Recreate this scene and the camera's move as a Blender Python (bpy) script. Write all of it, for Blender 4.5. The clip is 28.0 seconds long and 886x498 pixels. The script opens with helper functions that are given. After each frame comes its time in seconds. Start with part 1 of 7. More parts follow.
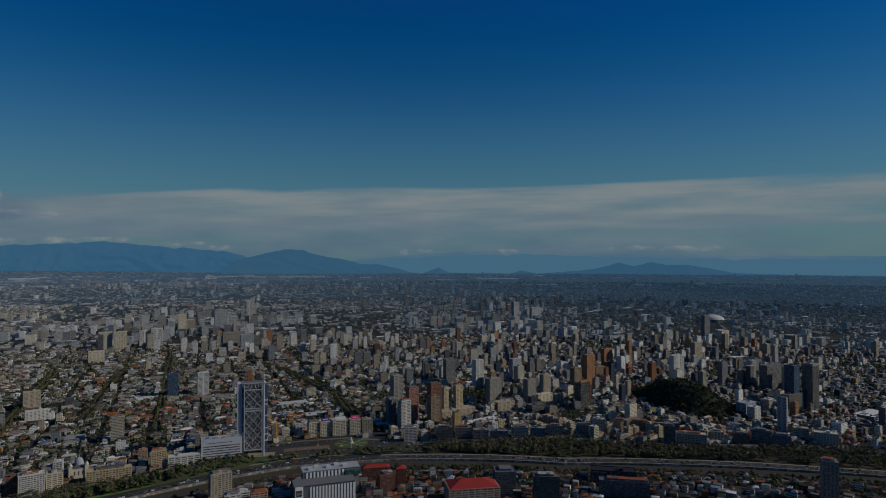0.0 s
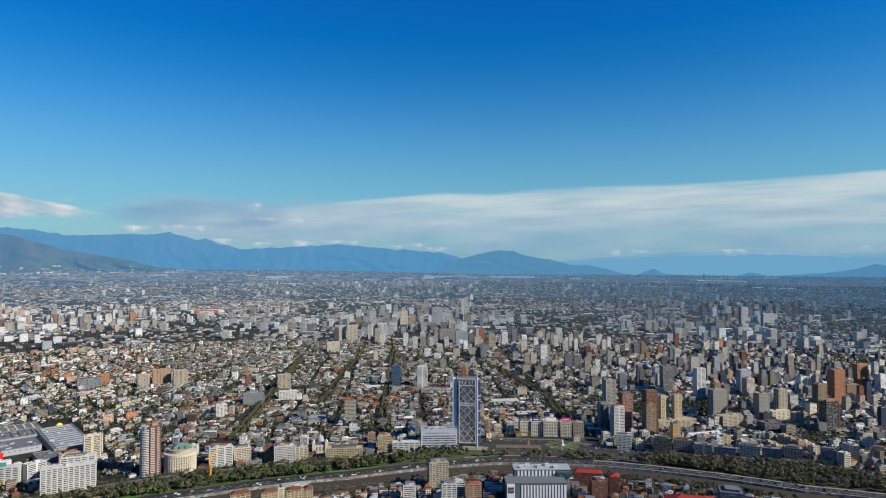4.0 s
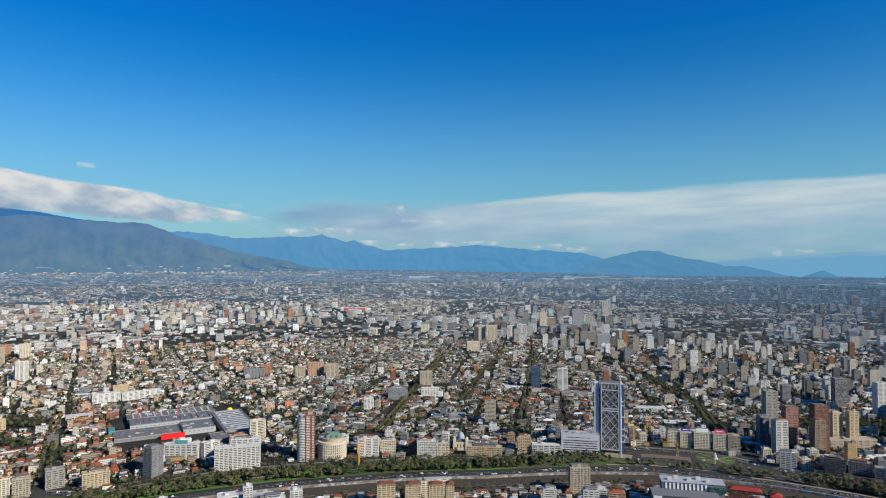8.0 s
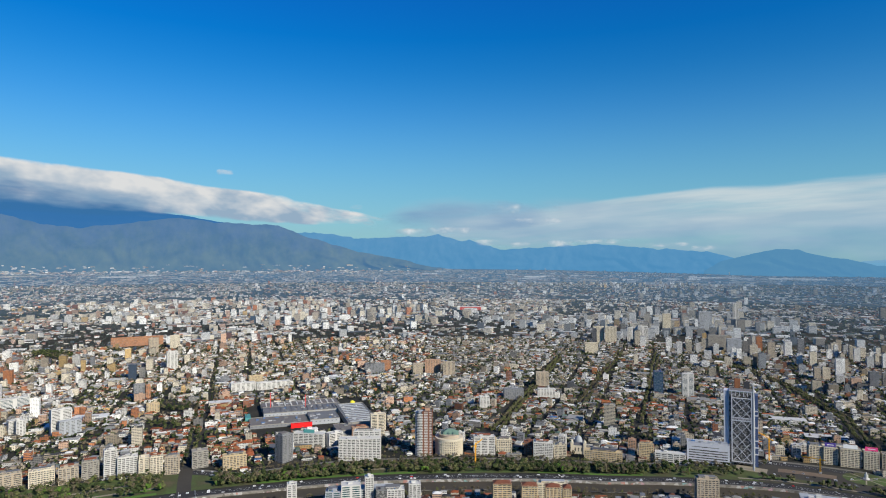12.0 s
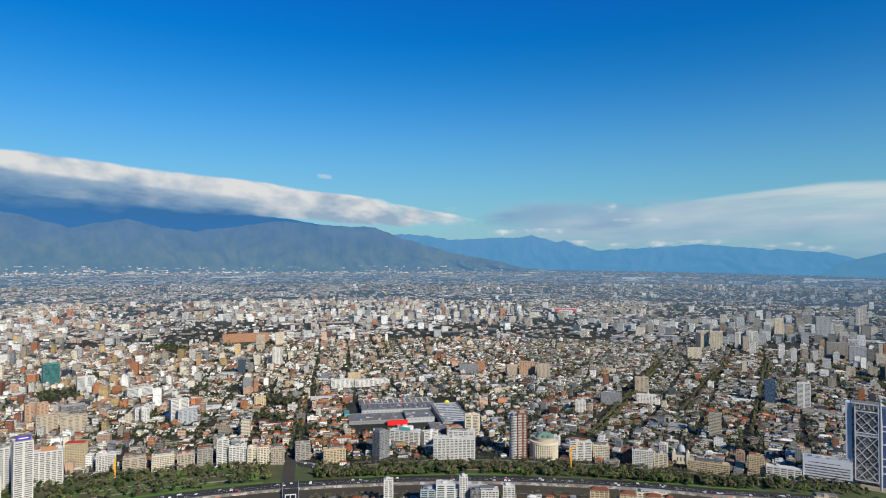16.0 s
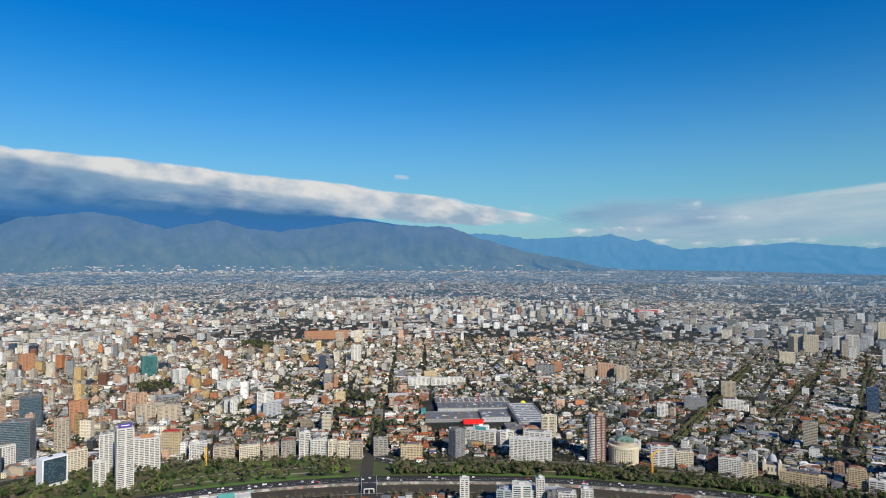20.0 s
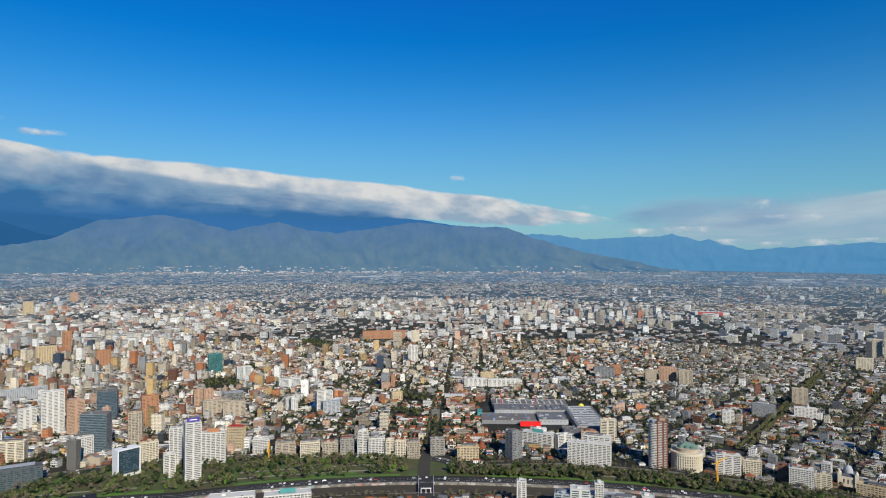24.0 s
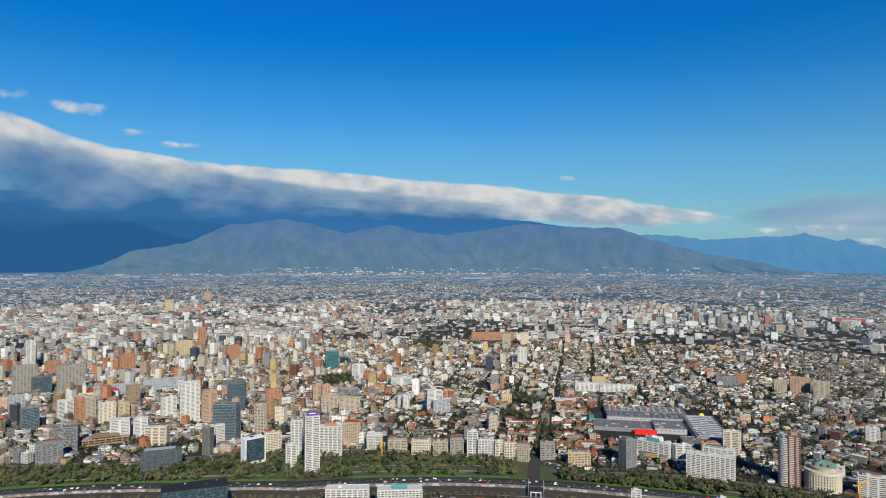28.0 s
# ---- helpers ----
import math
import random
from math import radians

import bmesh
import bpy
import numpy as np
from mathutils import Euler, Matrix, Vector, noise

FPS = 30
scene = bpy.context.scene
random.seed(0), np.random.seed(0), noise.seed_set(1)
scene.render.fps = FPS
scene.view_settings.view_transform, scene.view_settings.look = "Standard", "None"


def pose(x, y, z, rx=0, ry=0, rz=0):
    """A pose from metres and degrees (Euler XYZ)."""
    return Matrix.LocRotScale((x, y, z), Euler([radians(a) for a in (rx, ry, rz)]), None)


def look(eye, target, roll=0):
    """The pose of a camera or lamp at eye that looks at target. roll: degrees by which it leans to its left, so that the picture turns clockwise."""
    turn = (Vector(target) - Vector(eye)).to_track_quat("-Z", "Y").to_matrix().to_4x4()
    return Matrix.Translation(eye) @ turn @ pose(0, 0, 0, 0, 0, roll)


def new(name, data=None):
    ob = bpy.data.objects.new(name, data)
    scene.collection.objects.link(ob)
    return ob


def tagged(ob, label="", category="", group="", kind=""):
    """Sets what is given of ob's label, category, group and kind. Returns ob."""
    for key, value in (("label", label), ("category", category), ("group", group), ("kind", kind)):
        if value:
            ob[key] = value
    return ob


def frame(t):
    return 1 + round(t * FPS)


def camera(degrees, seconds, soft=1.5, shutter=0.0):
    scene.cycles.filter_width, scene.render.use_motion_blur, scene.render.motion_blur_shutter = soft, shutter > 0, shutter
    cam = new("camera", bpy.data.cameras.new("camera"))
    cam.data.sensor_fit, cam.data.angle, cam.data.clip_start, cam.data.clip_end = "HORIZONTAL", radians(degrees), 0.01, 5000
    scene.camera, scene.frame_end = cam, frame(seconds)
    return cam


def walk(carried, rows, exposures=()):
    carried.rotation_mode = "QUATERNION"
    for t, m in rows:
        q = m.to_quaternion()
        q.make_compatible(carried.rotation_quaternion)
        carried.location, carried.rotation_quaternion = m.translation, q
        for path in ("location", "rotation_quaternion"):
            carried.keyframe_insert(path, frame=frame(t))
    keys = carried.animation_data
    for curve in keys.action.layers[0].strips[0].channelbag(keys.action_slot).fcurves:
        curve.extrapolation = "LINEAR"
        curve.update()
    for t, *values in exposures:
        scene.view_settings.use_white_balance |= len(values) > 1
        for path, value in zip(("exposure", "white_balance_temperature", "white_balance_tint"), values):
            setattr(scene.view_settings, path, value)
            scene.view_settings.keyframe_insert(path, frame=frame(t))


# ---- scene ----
# A city under spring afternoon sun, seen from a drone that hovers 370 m up and turns slowly to its left.
# Azimuths in degrees, counter-clockwise from +Y; the drone hovers over the origin.
EYE = 370.0
cam = camera(70.52, 28.0, soft=1.06)
TURN = ((0, -0.59, 0.98), (0.5, 1.89, 1.00), (1, 4.28, 1.01), (1.5, 6.77, 1.03), (2, 9.17, 1.04), (2.5, 11.58, 1.05),
        (3, 13.95, 1.04), (3.5, 16.27, 1.05), (5.5, 24.01, 1.07), (6, 25.76, 1.08), (6.5, 27.25, 1.10), (7, 28.56, 1.11),
        (7.5, 29.78, 1.11), (8, 31.05, 1.11), (8.5, 32.41, 1.11), (9, 33.79, 1.10), (9.5, 35.15, 1.09), (10, 36.44, 1.07),
        (10.5, 37.71, 1.06), (11, 39.02, 1.05), (11.5, 40.30, 1.05), (12, 41.57, 1.05), (12.5, 42.78, 1.07), (14.5, 47.55, 1.13),
        (15, 48.50, 1.14), (15.5, 49.35, 1.15), (16, 50.11, 1.15), (16.5, 50.88, 1.13), (17, 51.79, 1.11), (17.5, 52.74, 1.09),
        (18, 53.72, 1.08), (18.5, 54.64, 1.07), (19, 55.48, 1.07), (19.5, 56.27, 1.08), (20, 57.00, 1.09), (20.5, 57.72, 1.10),
        (21, 58.47, 1.11), (21.5, 59.17, 1.13), (23.5, 61.40, 1.15), (24, 62.14, 1.16), (24.5, 63.10, 1.16), (25, 64.28, 1.15),
        (25.5, 65.65, 1.14), (26, 67.03, 1.15), (26.5, 68.45, 1.18), (27, 69.81, 1.23), (27.5, 71.07, 1.27), (28, 72.05, 1.31))
walk(cam, [(t, pose(0, 0, EYE, 90 + tilt, 0, turn)) for t, turn, tilt in TURN],
     exposures=((0, -1.05), (0.1, -0.7), (0.2, -0.35), (0.3, 0.1), (0.4, 0.45), (18, 0.43), (24, 0.36), (28, 0.34)))

# ---- light ----
SUN_AZ, SUN_EL = -93.0, 30.0
world = bpy.data.worlds.new("sky")
scene.world = world
world.use_nodes = True
wn, wl = world.node_tree.nodes, world.node_tree.links
sky = wn.new("ShaderNodeTexSky")
sky.sky_type, sky.sun_disc = "NISHITA", False
sky.sun_elevation, sky.sun_rotation = radians(SUN_EL), radians(-SUN_AZ)
sky.altitude, sky.air_density, sky.dust_density, sky.ozone_density = 600, 1.0, 0.1, 3.0
deep = wn.new("ShaderNodeHueSaturation")
deep.inputs["Hue"].default_value, deep.inputs["Saturation"].default_value = 0.500, 1.465
wl.new(sky.outputs[0], deep.inputs["Color"])
# Dust and vapour pale the sky all round the horizon.
way = wn.new("ShaderNodeTexCoord")
rise = wn.new("ShaderNodeSeparateXYZ")
wl.new(way.outputs["Generated"], rise.inputs[0])
dim = wn.new("ShaderNodeMapRange")
dim.interpolation_type = "SMOOTHSTEP"
dim.inputs[1].default_value, dim.inputs[2].default_value, dim.inputs[3].default_value, dim.inputs[4].default_value = -0.02, 0.30, 0.85, 0.02
wl.new(rise.outputs[2], dim.inputs[0])
pall = wn.new("ShaderNodeMix")
pall.data_type = "RGBA"
pall.inputs[7].default_value = (1.12, 3.45, 4.45, 1)
grade = wn.new("ShaderNodeValToRGB")
grade.color_ramp.interpolation = "EASE"
for place, tint in zip((0, 1), ((1, 0.97, 0.98, 1), (1.12, 0.78, 1.16, 1))):
    grade.color_ramp.elements[place].color = tint
grade.color_ramp.elements[0].position, grade.color_ramp.elements[1].position = 0.10, 0.46
middle = grade.color_ramp.elements.new(0.25)
middle.color = (0.95, 0.94, 1.01, 1)
tinted = wn.new("ShaderNodeMix")
tinted.data_type, tinted.blend_type = "RGBA", "MULTIPLY"
tinted.inputs[0].default_value = 1.0
wl.new(rise.outputs[2], grade.inputs[0]), wl.new(grade.outputs[0], tinted.inputs[7]), wl.new(pall.outputs[2], tinted.inputs[6])
wl.new(dim.outputs[0], pall.inputs[0]), wl.new(deep.outputs[0], pall.inputs[6]), wl.new(tinted.outputs[2], wn["Background"].inputs[0])
wn["Background"].inputs[1].default_value = 0.088
lamp = bpy.data.lights.new("sun", "SUN")
lamp.energy, lamp.angle, lamp.color = 4.6, radians(0.5), (1.0, 0.945, 0.815)
sun = new("sun", lamp)
sun_way = Vector((-math.sin(radians(SUN_AZ)) * math.cos(radians(SUN_EL)), math.cos(radians(SUN_AZ)) * math.cos(radians(SUN_EL)), math.sin(radians(SUN_EL))))
sun.matrix_world = look(sun_way * 900, (0, 0, 0))


# ---- materials ----
def nodes_of(name):
    m = bpy.data.materials.new(name)
    m.use_nodes = True
    n, l = m.node_tree.nodes, m.node_tree.links
    n["Principled BSDF"].inputs["Specular IOR Level"].default_value = 0.12        # dusty, matt surfaces
    return m, n, l, n["Principled BSDF"]


def math_node(n, l, op, a, b=None, c=None):
    q = n.new("ShaderNodeMath")
    q.operation = op
    for i, v in enumerate((a, b, c)):
        if v is None:
            continue
        if isinstance(v, (int, float)):
            q.inputs[i].default_value = v
        else:
            l.new(v, q.inputs[i])
    return q.outputs[0]


def mix_rgb(n, l, fac, a, b, blend="MIX"):
    q = n.new("ShaderNodeMix")
    q.data_type, q.blend_type = "RGBA", blend
    for sock, v in ((q.inputs[0], fac), (q.inputs[6], a), (q.inputs[7], b)):
        if hasattr(v, "node"):
            l.new(v, sock)
        else:
            sock.default_value = v if isinstance(v, (int, float)) else (*v[:3], 1)
    return q.outputs[2]


def noise_tex(n, l, vec, scale, detail=4, rough=0.55):
    q = n.new("ShaderNodeTexNoise")
    q.inputs["Scale"].default_value, q.inputs["Detail"].default_value, q.inputs["Roughness"].default_value = scale, detail, rough
    l.new(vec, q.inputs["Vector"])
    return q.outputs["Fac"]


def ramp(n, l, fac, stops, mode="LINEAR"):
    q = n.new("ShaderNodeValToRGB")
    q.color_ramp.interpolation = mode
    e = q.color_ramp.elements
    while len(e) < len(stops):
        e.new(0.5)
    for el, (p, c) in zip(e, stops):
        el.position, el.color = p, (*c, 1)
    l.new(fac, q.inputs[0])
    return q.outputs[0]


def place_of(n):
    return n.new("ShaderNodeNewGeometry").outputs["Position"]


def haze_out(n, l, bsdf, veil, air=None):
    """Mixes painted haze into a far backdrop's material: emission that stands for the air's light before it."""
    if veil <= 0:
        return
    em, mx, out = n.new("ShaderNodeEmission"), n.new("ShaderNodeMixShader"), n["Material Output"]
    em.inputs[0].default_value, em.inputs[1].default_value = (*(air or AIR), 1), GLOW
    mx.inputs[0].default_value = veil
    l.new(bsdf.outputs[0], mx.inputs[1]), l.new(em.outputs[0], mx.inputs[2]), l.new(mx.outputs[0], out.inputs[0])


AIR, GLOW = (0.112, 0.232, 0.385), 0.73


def plain(name, colour, rough=0.7, metal=0.0, vary=0.12, scale=0.25, bump=0.0, veil=0.0, island=0.0):
    """Paint, plaster, stone: one colour with stains at two scales."""
    m, n, l, b = nodes_of(name)
    p = place_of(n)
    big, small = noise_tex(n, l, p, scale * 0.12, 3), noise_tex(n, l, p, scale * 2.2, 5)
    v = math_node(n, l, "ADD", math_node(n, l, "MULTIPLY", big, vary * 1.6), math_node(n, l, "MULTIPLY", small, vary * 1.6))
    v = math_node(n, l, "ADD", v, 1.0 - vary * 1.6)
    if island:
        r = n.new("ShaderNodeNewGeometry").outputs["Random Per Island"]
        v = math_node(n, l, "MULTIPLY", v, math_node(n, l, "MULTIPLY_ADD", r, island * 2, 1 - island))
    l.new(mix_rgb(n, l, 1.0, colour, v, "MULTIPLY"), b.inputs["Base Color"])
    b.inputs["Roughness"].default_value, b.inputs["Metallic"].default_value = rough, metal
    if bump:
        q = n.new("ShaderNodeBump")
        q.inputs["Strength"].default_value = bump
        l.new(small, q.inputs["Height"]), l.new(q.outputs[0], b.inputs["Normal"])
    haze_out(n, l, b, veil)
    return m


def wall_mat(name, colour, storey=3.0, bay=3.1, wide=0.62, veil=0.0, glass=(0.035, 0.04, 0.05)):
    """Rendered wall whose windows stand in storeys and bays (UV in metres), for buildings too far off to build each pane."""
    m, n, l, b = nodes_of(name)
    uv = n.new("ShaderNodeUVMap")
    sep = n.new("ShaderNodeSeparateXYZ")
    l.new(uv.outputs[0], sep.inputs[0])
    r = n.new("ShaderNodeNewGeometry").outputs["Random Per Island"]
    share = math_node(n, l, "MULTIPLY_ADD", math_node(n, l, "FRACT", math_node(n, l, "MULTIPLY", r, 7.31)), 0.60, wide - 0.30)
    fu = math_node(n, l, "FRACT", math_node(n, l, "DIVIDE", sep.outputs[0], bay))
    fv = math_node(n, l, "FRACT", math_node(n, l, "DIVIDE", sep.outputs[1], storey))
    mu = math_node(n, l, "LESS_THAN", fu, share)
    mv = math_node(n, l, "MULTIPLY", math_node(n, l, "GREATER_THAN", fv, 0.36), math_node(n, l, "LESS_THAN", fv, 0.76))
    win = math_node(n, l, "MULTIPLY", mu, mv)
    p = place_of(n)
    stain = math_node(n, l, "MULTIPLY_ADD", noise_tex(n, l, p, 0.12, 5), 0.5, 0.72)
    tone = math_node(n, l, "MULTIPLY", stain, math_node(n, l, "MULTIPLY_ADD", r, 0.7, 0.6))
    base = mix_rgb(n, l, 1.0, colour, tone, "MULTIPLY")
    l.new(mix_rgb(n, l, win, base, glass), b.inputs["Base Color"])
    l.new(math_node(n, l, "MULTIPLY_ADD", win, -0.5, 0.75), b.inputs["Roughness"])
    haze_out(n, l, b, veil)
    return m


WALL_COLOURS = dict(white=(0.62, 0.605, 0.56), cream=(0.52, 0.46, 0.35), grey=(0.17, 0.175, 0.18), concrete=(0.22, 0.21, 0.19), beige=(0.32, 0.27, 0.20), ochre=(0.42, 0.29, 0.13),
             peach=(0.42, 0.28, 0.195), orange=(0.38, 0.155, 0.068), brick=(0.19, 0.085, 0.05), dark=(0.054, 0.0558, 0.063), blueglass=(0.038, 0.057, 0.0836), pale=(0.30, 0.315, 0.32))
ROOF_COLOURS = dict(terracotta=(0.24, 0.075, 0.032), rust=(0.10, 0.045, 0.028), zinc=(0.145, 0.152, 0.158), pale=(0.25, 0.245, 0.225), white=(0.54, 0.53, 0.50), slate=(0.0396, 0.041, 0.0432),
             felt=(0.072, 0.0698, 0.0612), green=(0.0864, 0.13, 0.101), blue=(0.0504, 0.101, 0.202), sand=(0.18, 0.155, 0.112))
WALLS, ROOFS = list(WALL_COLOURS), list(ROOF_COLOURS)


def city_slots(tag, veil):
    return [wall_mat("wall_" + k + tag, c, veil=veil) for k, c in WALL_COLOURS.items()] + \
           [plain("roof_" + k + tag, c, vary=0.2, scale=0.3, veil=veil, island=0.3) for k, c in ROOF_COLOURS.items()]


def foliage(name, colour, veil=0.0, vary=0.35):
    m, n, l, b = nodes_of(name)
    r = n.new("ShaderNodeNewGeometry").outputs["Random Per Island"]
    o = n.new("ShaderNodeObjectInfo").outputs["Random"]
    p = place_of(n)
    k = math_node(n, l, "ADD", math_node(n, l, "MULTIPLY", r, 0.6), math_node(n, l, "MULTIPLY", noise_tex(n, l, p, 0.05, 3), 0.5))
    k = math_node(n, l, "ADD", k, math_node(n, l, "MULTIPLY", o, 0.25))
    dry = (min(1, colour[0] * 1.35), colour[1] * 1.2, colour[2] * 1.15)
    deep = tuple(c * 0.55 for c in colour)
    l.new(ramp(n, l, k, ((0.2, deep), (0.6, colour), (1.0, dry))), b.inputs["Base Color"])
    b.inputs["Roughness"].default_value = 0.85
    haze_out(n, l, b, veil)
    return m


def ground_mat():
    """City floor: asphalt, dust and yards; far out the roofs and gardens are too small to stand singly."""
    m, n, l, b = nodes_of("city_ground")
    p = place_of(n)
    a = noise_tex(n, l, p, 0.012, 6, 0.6)
    c = ramp(n, l, a, ((0.3, (0.020, 0.022, 0.014)), (0.5, (0.034, 0.033, 0.027)), (0.7, (0.062, 0.056, 0.044))))
    l.new(mix_rgb(n, l, 0.6, c, noise_tex(n, l, p, 0.2, 5), "OVERLAY"), b.inputs["Base Color"])
    b.inputs["Roughness"].default_value = 0.9
    # the far plain is a backdrop: haze painted in as emission, stronger with height
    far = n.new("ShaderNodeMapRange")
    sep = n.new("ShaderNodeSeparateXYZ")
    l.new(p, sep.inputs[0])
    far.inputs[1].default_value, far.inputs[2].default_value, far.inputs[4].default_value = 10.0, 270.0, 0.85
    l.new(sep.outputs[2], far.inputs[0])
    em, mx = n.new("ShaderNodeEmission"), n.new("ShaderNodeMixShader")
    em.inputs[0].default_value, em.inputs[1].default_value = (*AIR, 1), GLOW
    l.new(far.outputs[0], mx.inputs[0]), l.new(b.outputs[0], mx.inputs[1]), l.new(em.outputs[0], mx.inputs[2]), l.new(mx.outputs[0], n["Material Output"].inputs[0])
    return m


M = {"ground": ground_mat()}

# ---- helpers for meshes ----
NEAR, DEPTH = 3000.0, 1850.0


def warp(v):
    """The plain beyond NEAR is drawn in towards the eye along the lines of sight, as a far backdrop, so that 30 km lie within the sight's reach."""
    v = np.asarray(v, dtype=np.float64)
    d = np.maximum(np.hypot(v[:, 0], v[:, 1]), 1e-6)
    x = np.maximum(d - NEAR, 0) / DEPTH
    s = np.where(d > NEAR, (NEAR + DEPTH * x / (1 + x)) / d, 1.0)
    out = v * s[:, None]
    out[:, 2] = EYE + (v[:, 2] - EYE) * s
    return out


def polar(az, d):
    a = np.radians(az)
    return -d * np.sin(a), d * np.cos(a)


def sheet(name, verts, faces, mats=(), mat_index=None, uvs=None, smooth=False):
    """A mesh from arrays: faces is a list of index arrays, each with one corner count."""
    me = bpy.data.meshes.new(name)
    verts = np.asarray(verts, dtype=np.float32)
    me.vertices.add(len(verts))
    me.vertices.foreach_set("co", verts.ravel())
    faces = [np.asarray(f, dtype=np.int32) for f in faces if len(f)]
    loops = np.concatenate([f.ravel() for f in faces])
    counts = np.concatenate([np.full(len(f), f.shape[1], dtype=np.int32) for f in faces])
    starts = np.concatenate([[0], np.cumsum(counts)[:-1]]).astype(np.int32)
    me.loops.add(len(loops))
    me.loops.foreach_set("vertex_index", loops)
    me.polygons.add(len(counts))
    me.polygons.foreach_set("loop_start", starts)
    me.polygons.foreach_set("loop_total", counts)
    if mat_index is not None:
        me.polygons.foreach_set("material_index", np.asarray(mat_index, dtype=np.int32))
    me.polygons.foreach_set("use_smooth", np.full(len(counts), smooth))
    if uvs is not None:
        layer = me.uv_layers.new(name="UVMap")
        layer.data.foreach_set("uv", np.asarray(uvs, dtype=np.float32).ravel())
    for m in mats:
        me.materials.append(m)
    me.update(calc_edges=True)
    return me


def blocks_mesh(name, x, y, z, w, d, h, rot, wall, roof, hip, slots):
    """Many buildings in one mesh: a box each, with a flat or a hipped roof (hip: ridge height, 0 for flat). rot in radians."""
    n = len(x)
    c, s = np.cos(rot), np.sin(rot)
    sx, sy = np.array([-1, 1, 1, -1]) * 0.5, np.array([-1, -1, 1, 1]) * 0.5
    lx, ly = sx[None] * w[:, None], sy[None] * d[:, None]
    px, py = x[:, None] + lx * c[:, None] - ly * s[:, None], y[:, None] + lx * s[:, None] + ly * c[:, None]
    low = np.stack([px, py, np.repeat(z[:, None] - 0.5, 4, 1)], 2)
    top = np.stack([px, py, np.repeat((z + h)[:, None], 4, 1)], 2)
    long = w >= d
    ex, ey = np.where(long, np.maximum(w - d, w * 0.2) * 0.5, 0), np.where(long, 0, np.maximum(d - w, d * 0.2) * 0.5)
    ridge = np.stack([np.stack([x - ex * c + ey * s, y - ex * s - ey * c, z + h + hip], 1),
                      np.stack([x + ex * c - ey * s, y + ex * s + ey * c, z + h + hip], 1)], 1)
    verts = np.concatenate([low, top, ridge], 1)
    keep = np.concatenate([np.ones((n, 8), bool), np.repeat((hip > 0)[:, None], 2, 1)], 1)
    index = (np.cumsum(keep.ravel()) - 1).reshape(n, 10)
    verts = verts.reshape(-1, 3)[keep.ravel()]
    quads, mats, uv = [], [], []
    per = np.stack([w, d, w, d], 1)
    run = np.concatenate([np.zeros((n, 1)), np.cumsum(per, 1)], 1)
    for k in range(4):
        j = (k + 1) % 4
        quads.append(index[:, [k, j, 4 + j, 4 + k]])
        mats.append(wall)
        u0, u1, zz, hh = run[:, k], run[:, k + 1], np.zeros(n), h
        uv.append(np.stack([u0, zz, u1, zz, u1, hh, u0, hh], 1).reshape(n, 4, 2))
    f = hip <= 0
    quads.append(index[f][:, [4, 5, 6, 7]])
    mats.append(roof[f])
    uv.append(np.zeros((f.sum(), 4, 2)))
    g, tall = (~f) & long, (~f) & ~long
    for sel, faces in ((g, ([4, 5, 9, 8], [6, 7, 8, 9])), (tall, ([5, 6, 9, 8], [7, 4, 8, 9]))):
        for q in faces:
            quads.append(index[sel][:, q])
            mats.append(roof[sel])
            uv.append(np.zeros((sel.sum(), 4, 2)))
    tris = []
    for sel, faces in ((g, ([5, 6, 9], [7, 4, 8])), (tall, ([4, 5, 8], [6, 7, 9]))):
        for q in faces:
            tris.append(index[sel][:, q])
            mats.append(roof[sel])
            uv.append(np.zeros((sel.sum(), 3, 2)))
    return sheet(name, warp(verts), [np.concatenate(quads), np.concatenate(tris)], slots, np.concatenate(mats),
                 np.concatenate([q.reshape(-1, 2) for q in uv]))


# ---- plan of the front ----
FRONT_AZ = (-40, -32.5, -26.6, -20.5, -11, -3, 3, 8, 14, 18, 25, 34, 51, 59, 64, 76, 86, 98, 112)
FRONT_R = (1540, 1480, 1405, 1345, 1345, 1290, 1290, 1330, 1320, 1275, 1200, 1190, 1185, 1155, 1215, 1260, 1300, 1305, 1470)
CLEAR = []        # x, y, radius of ground that is kept free of common houses


def clear(x, y, r):
    CLEAR.append((x, y, r))


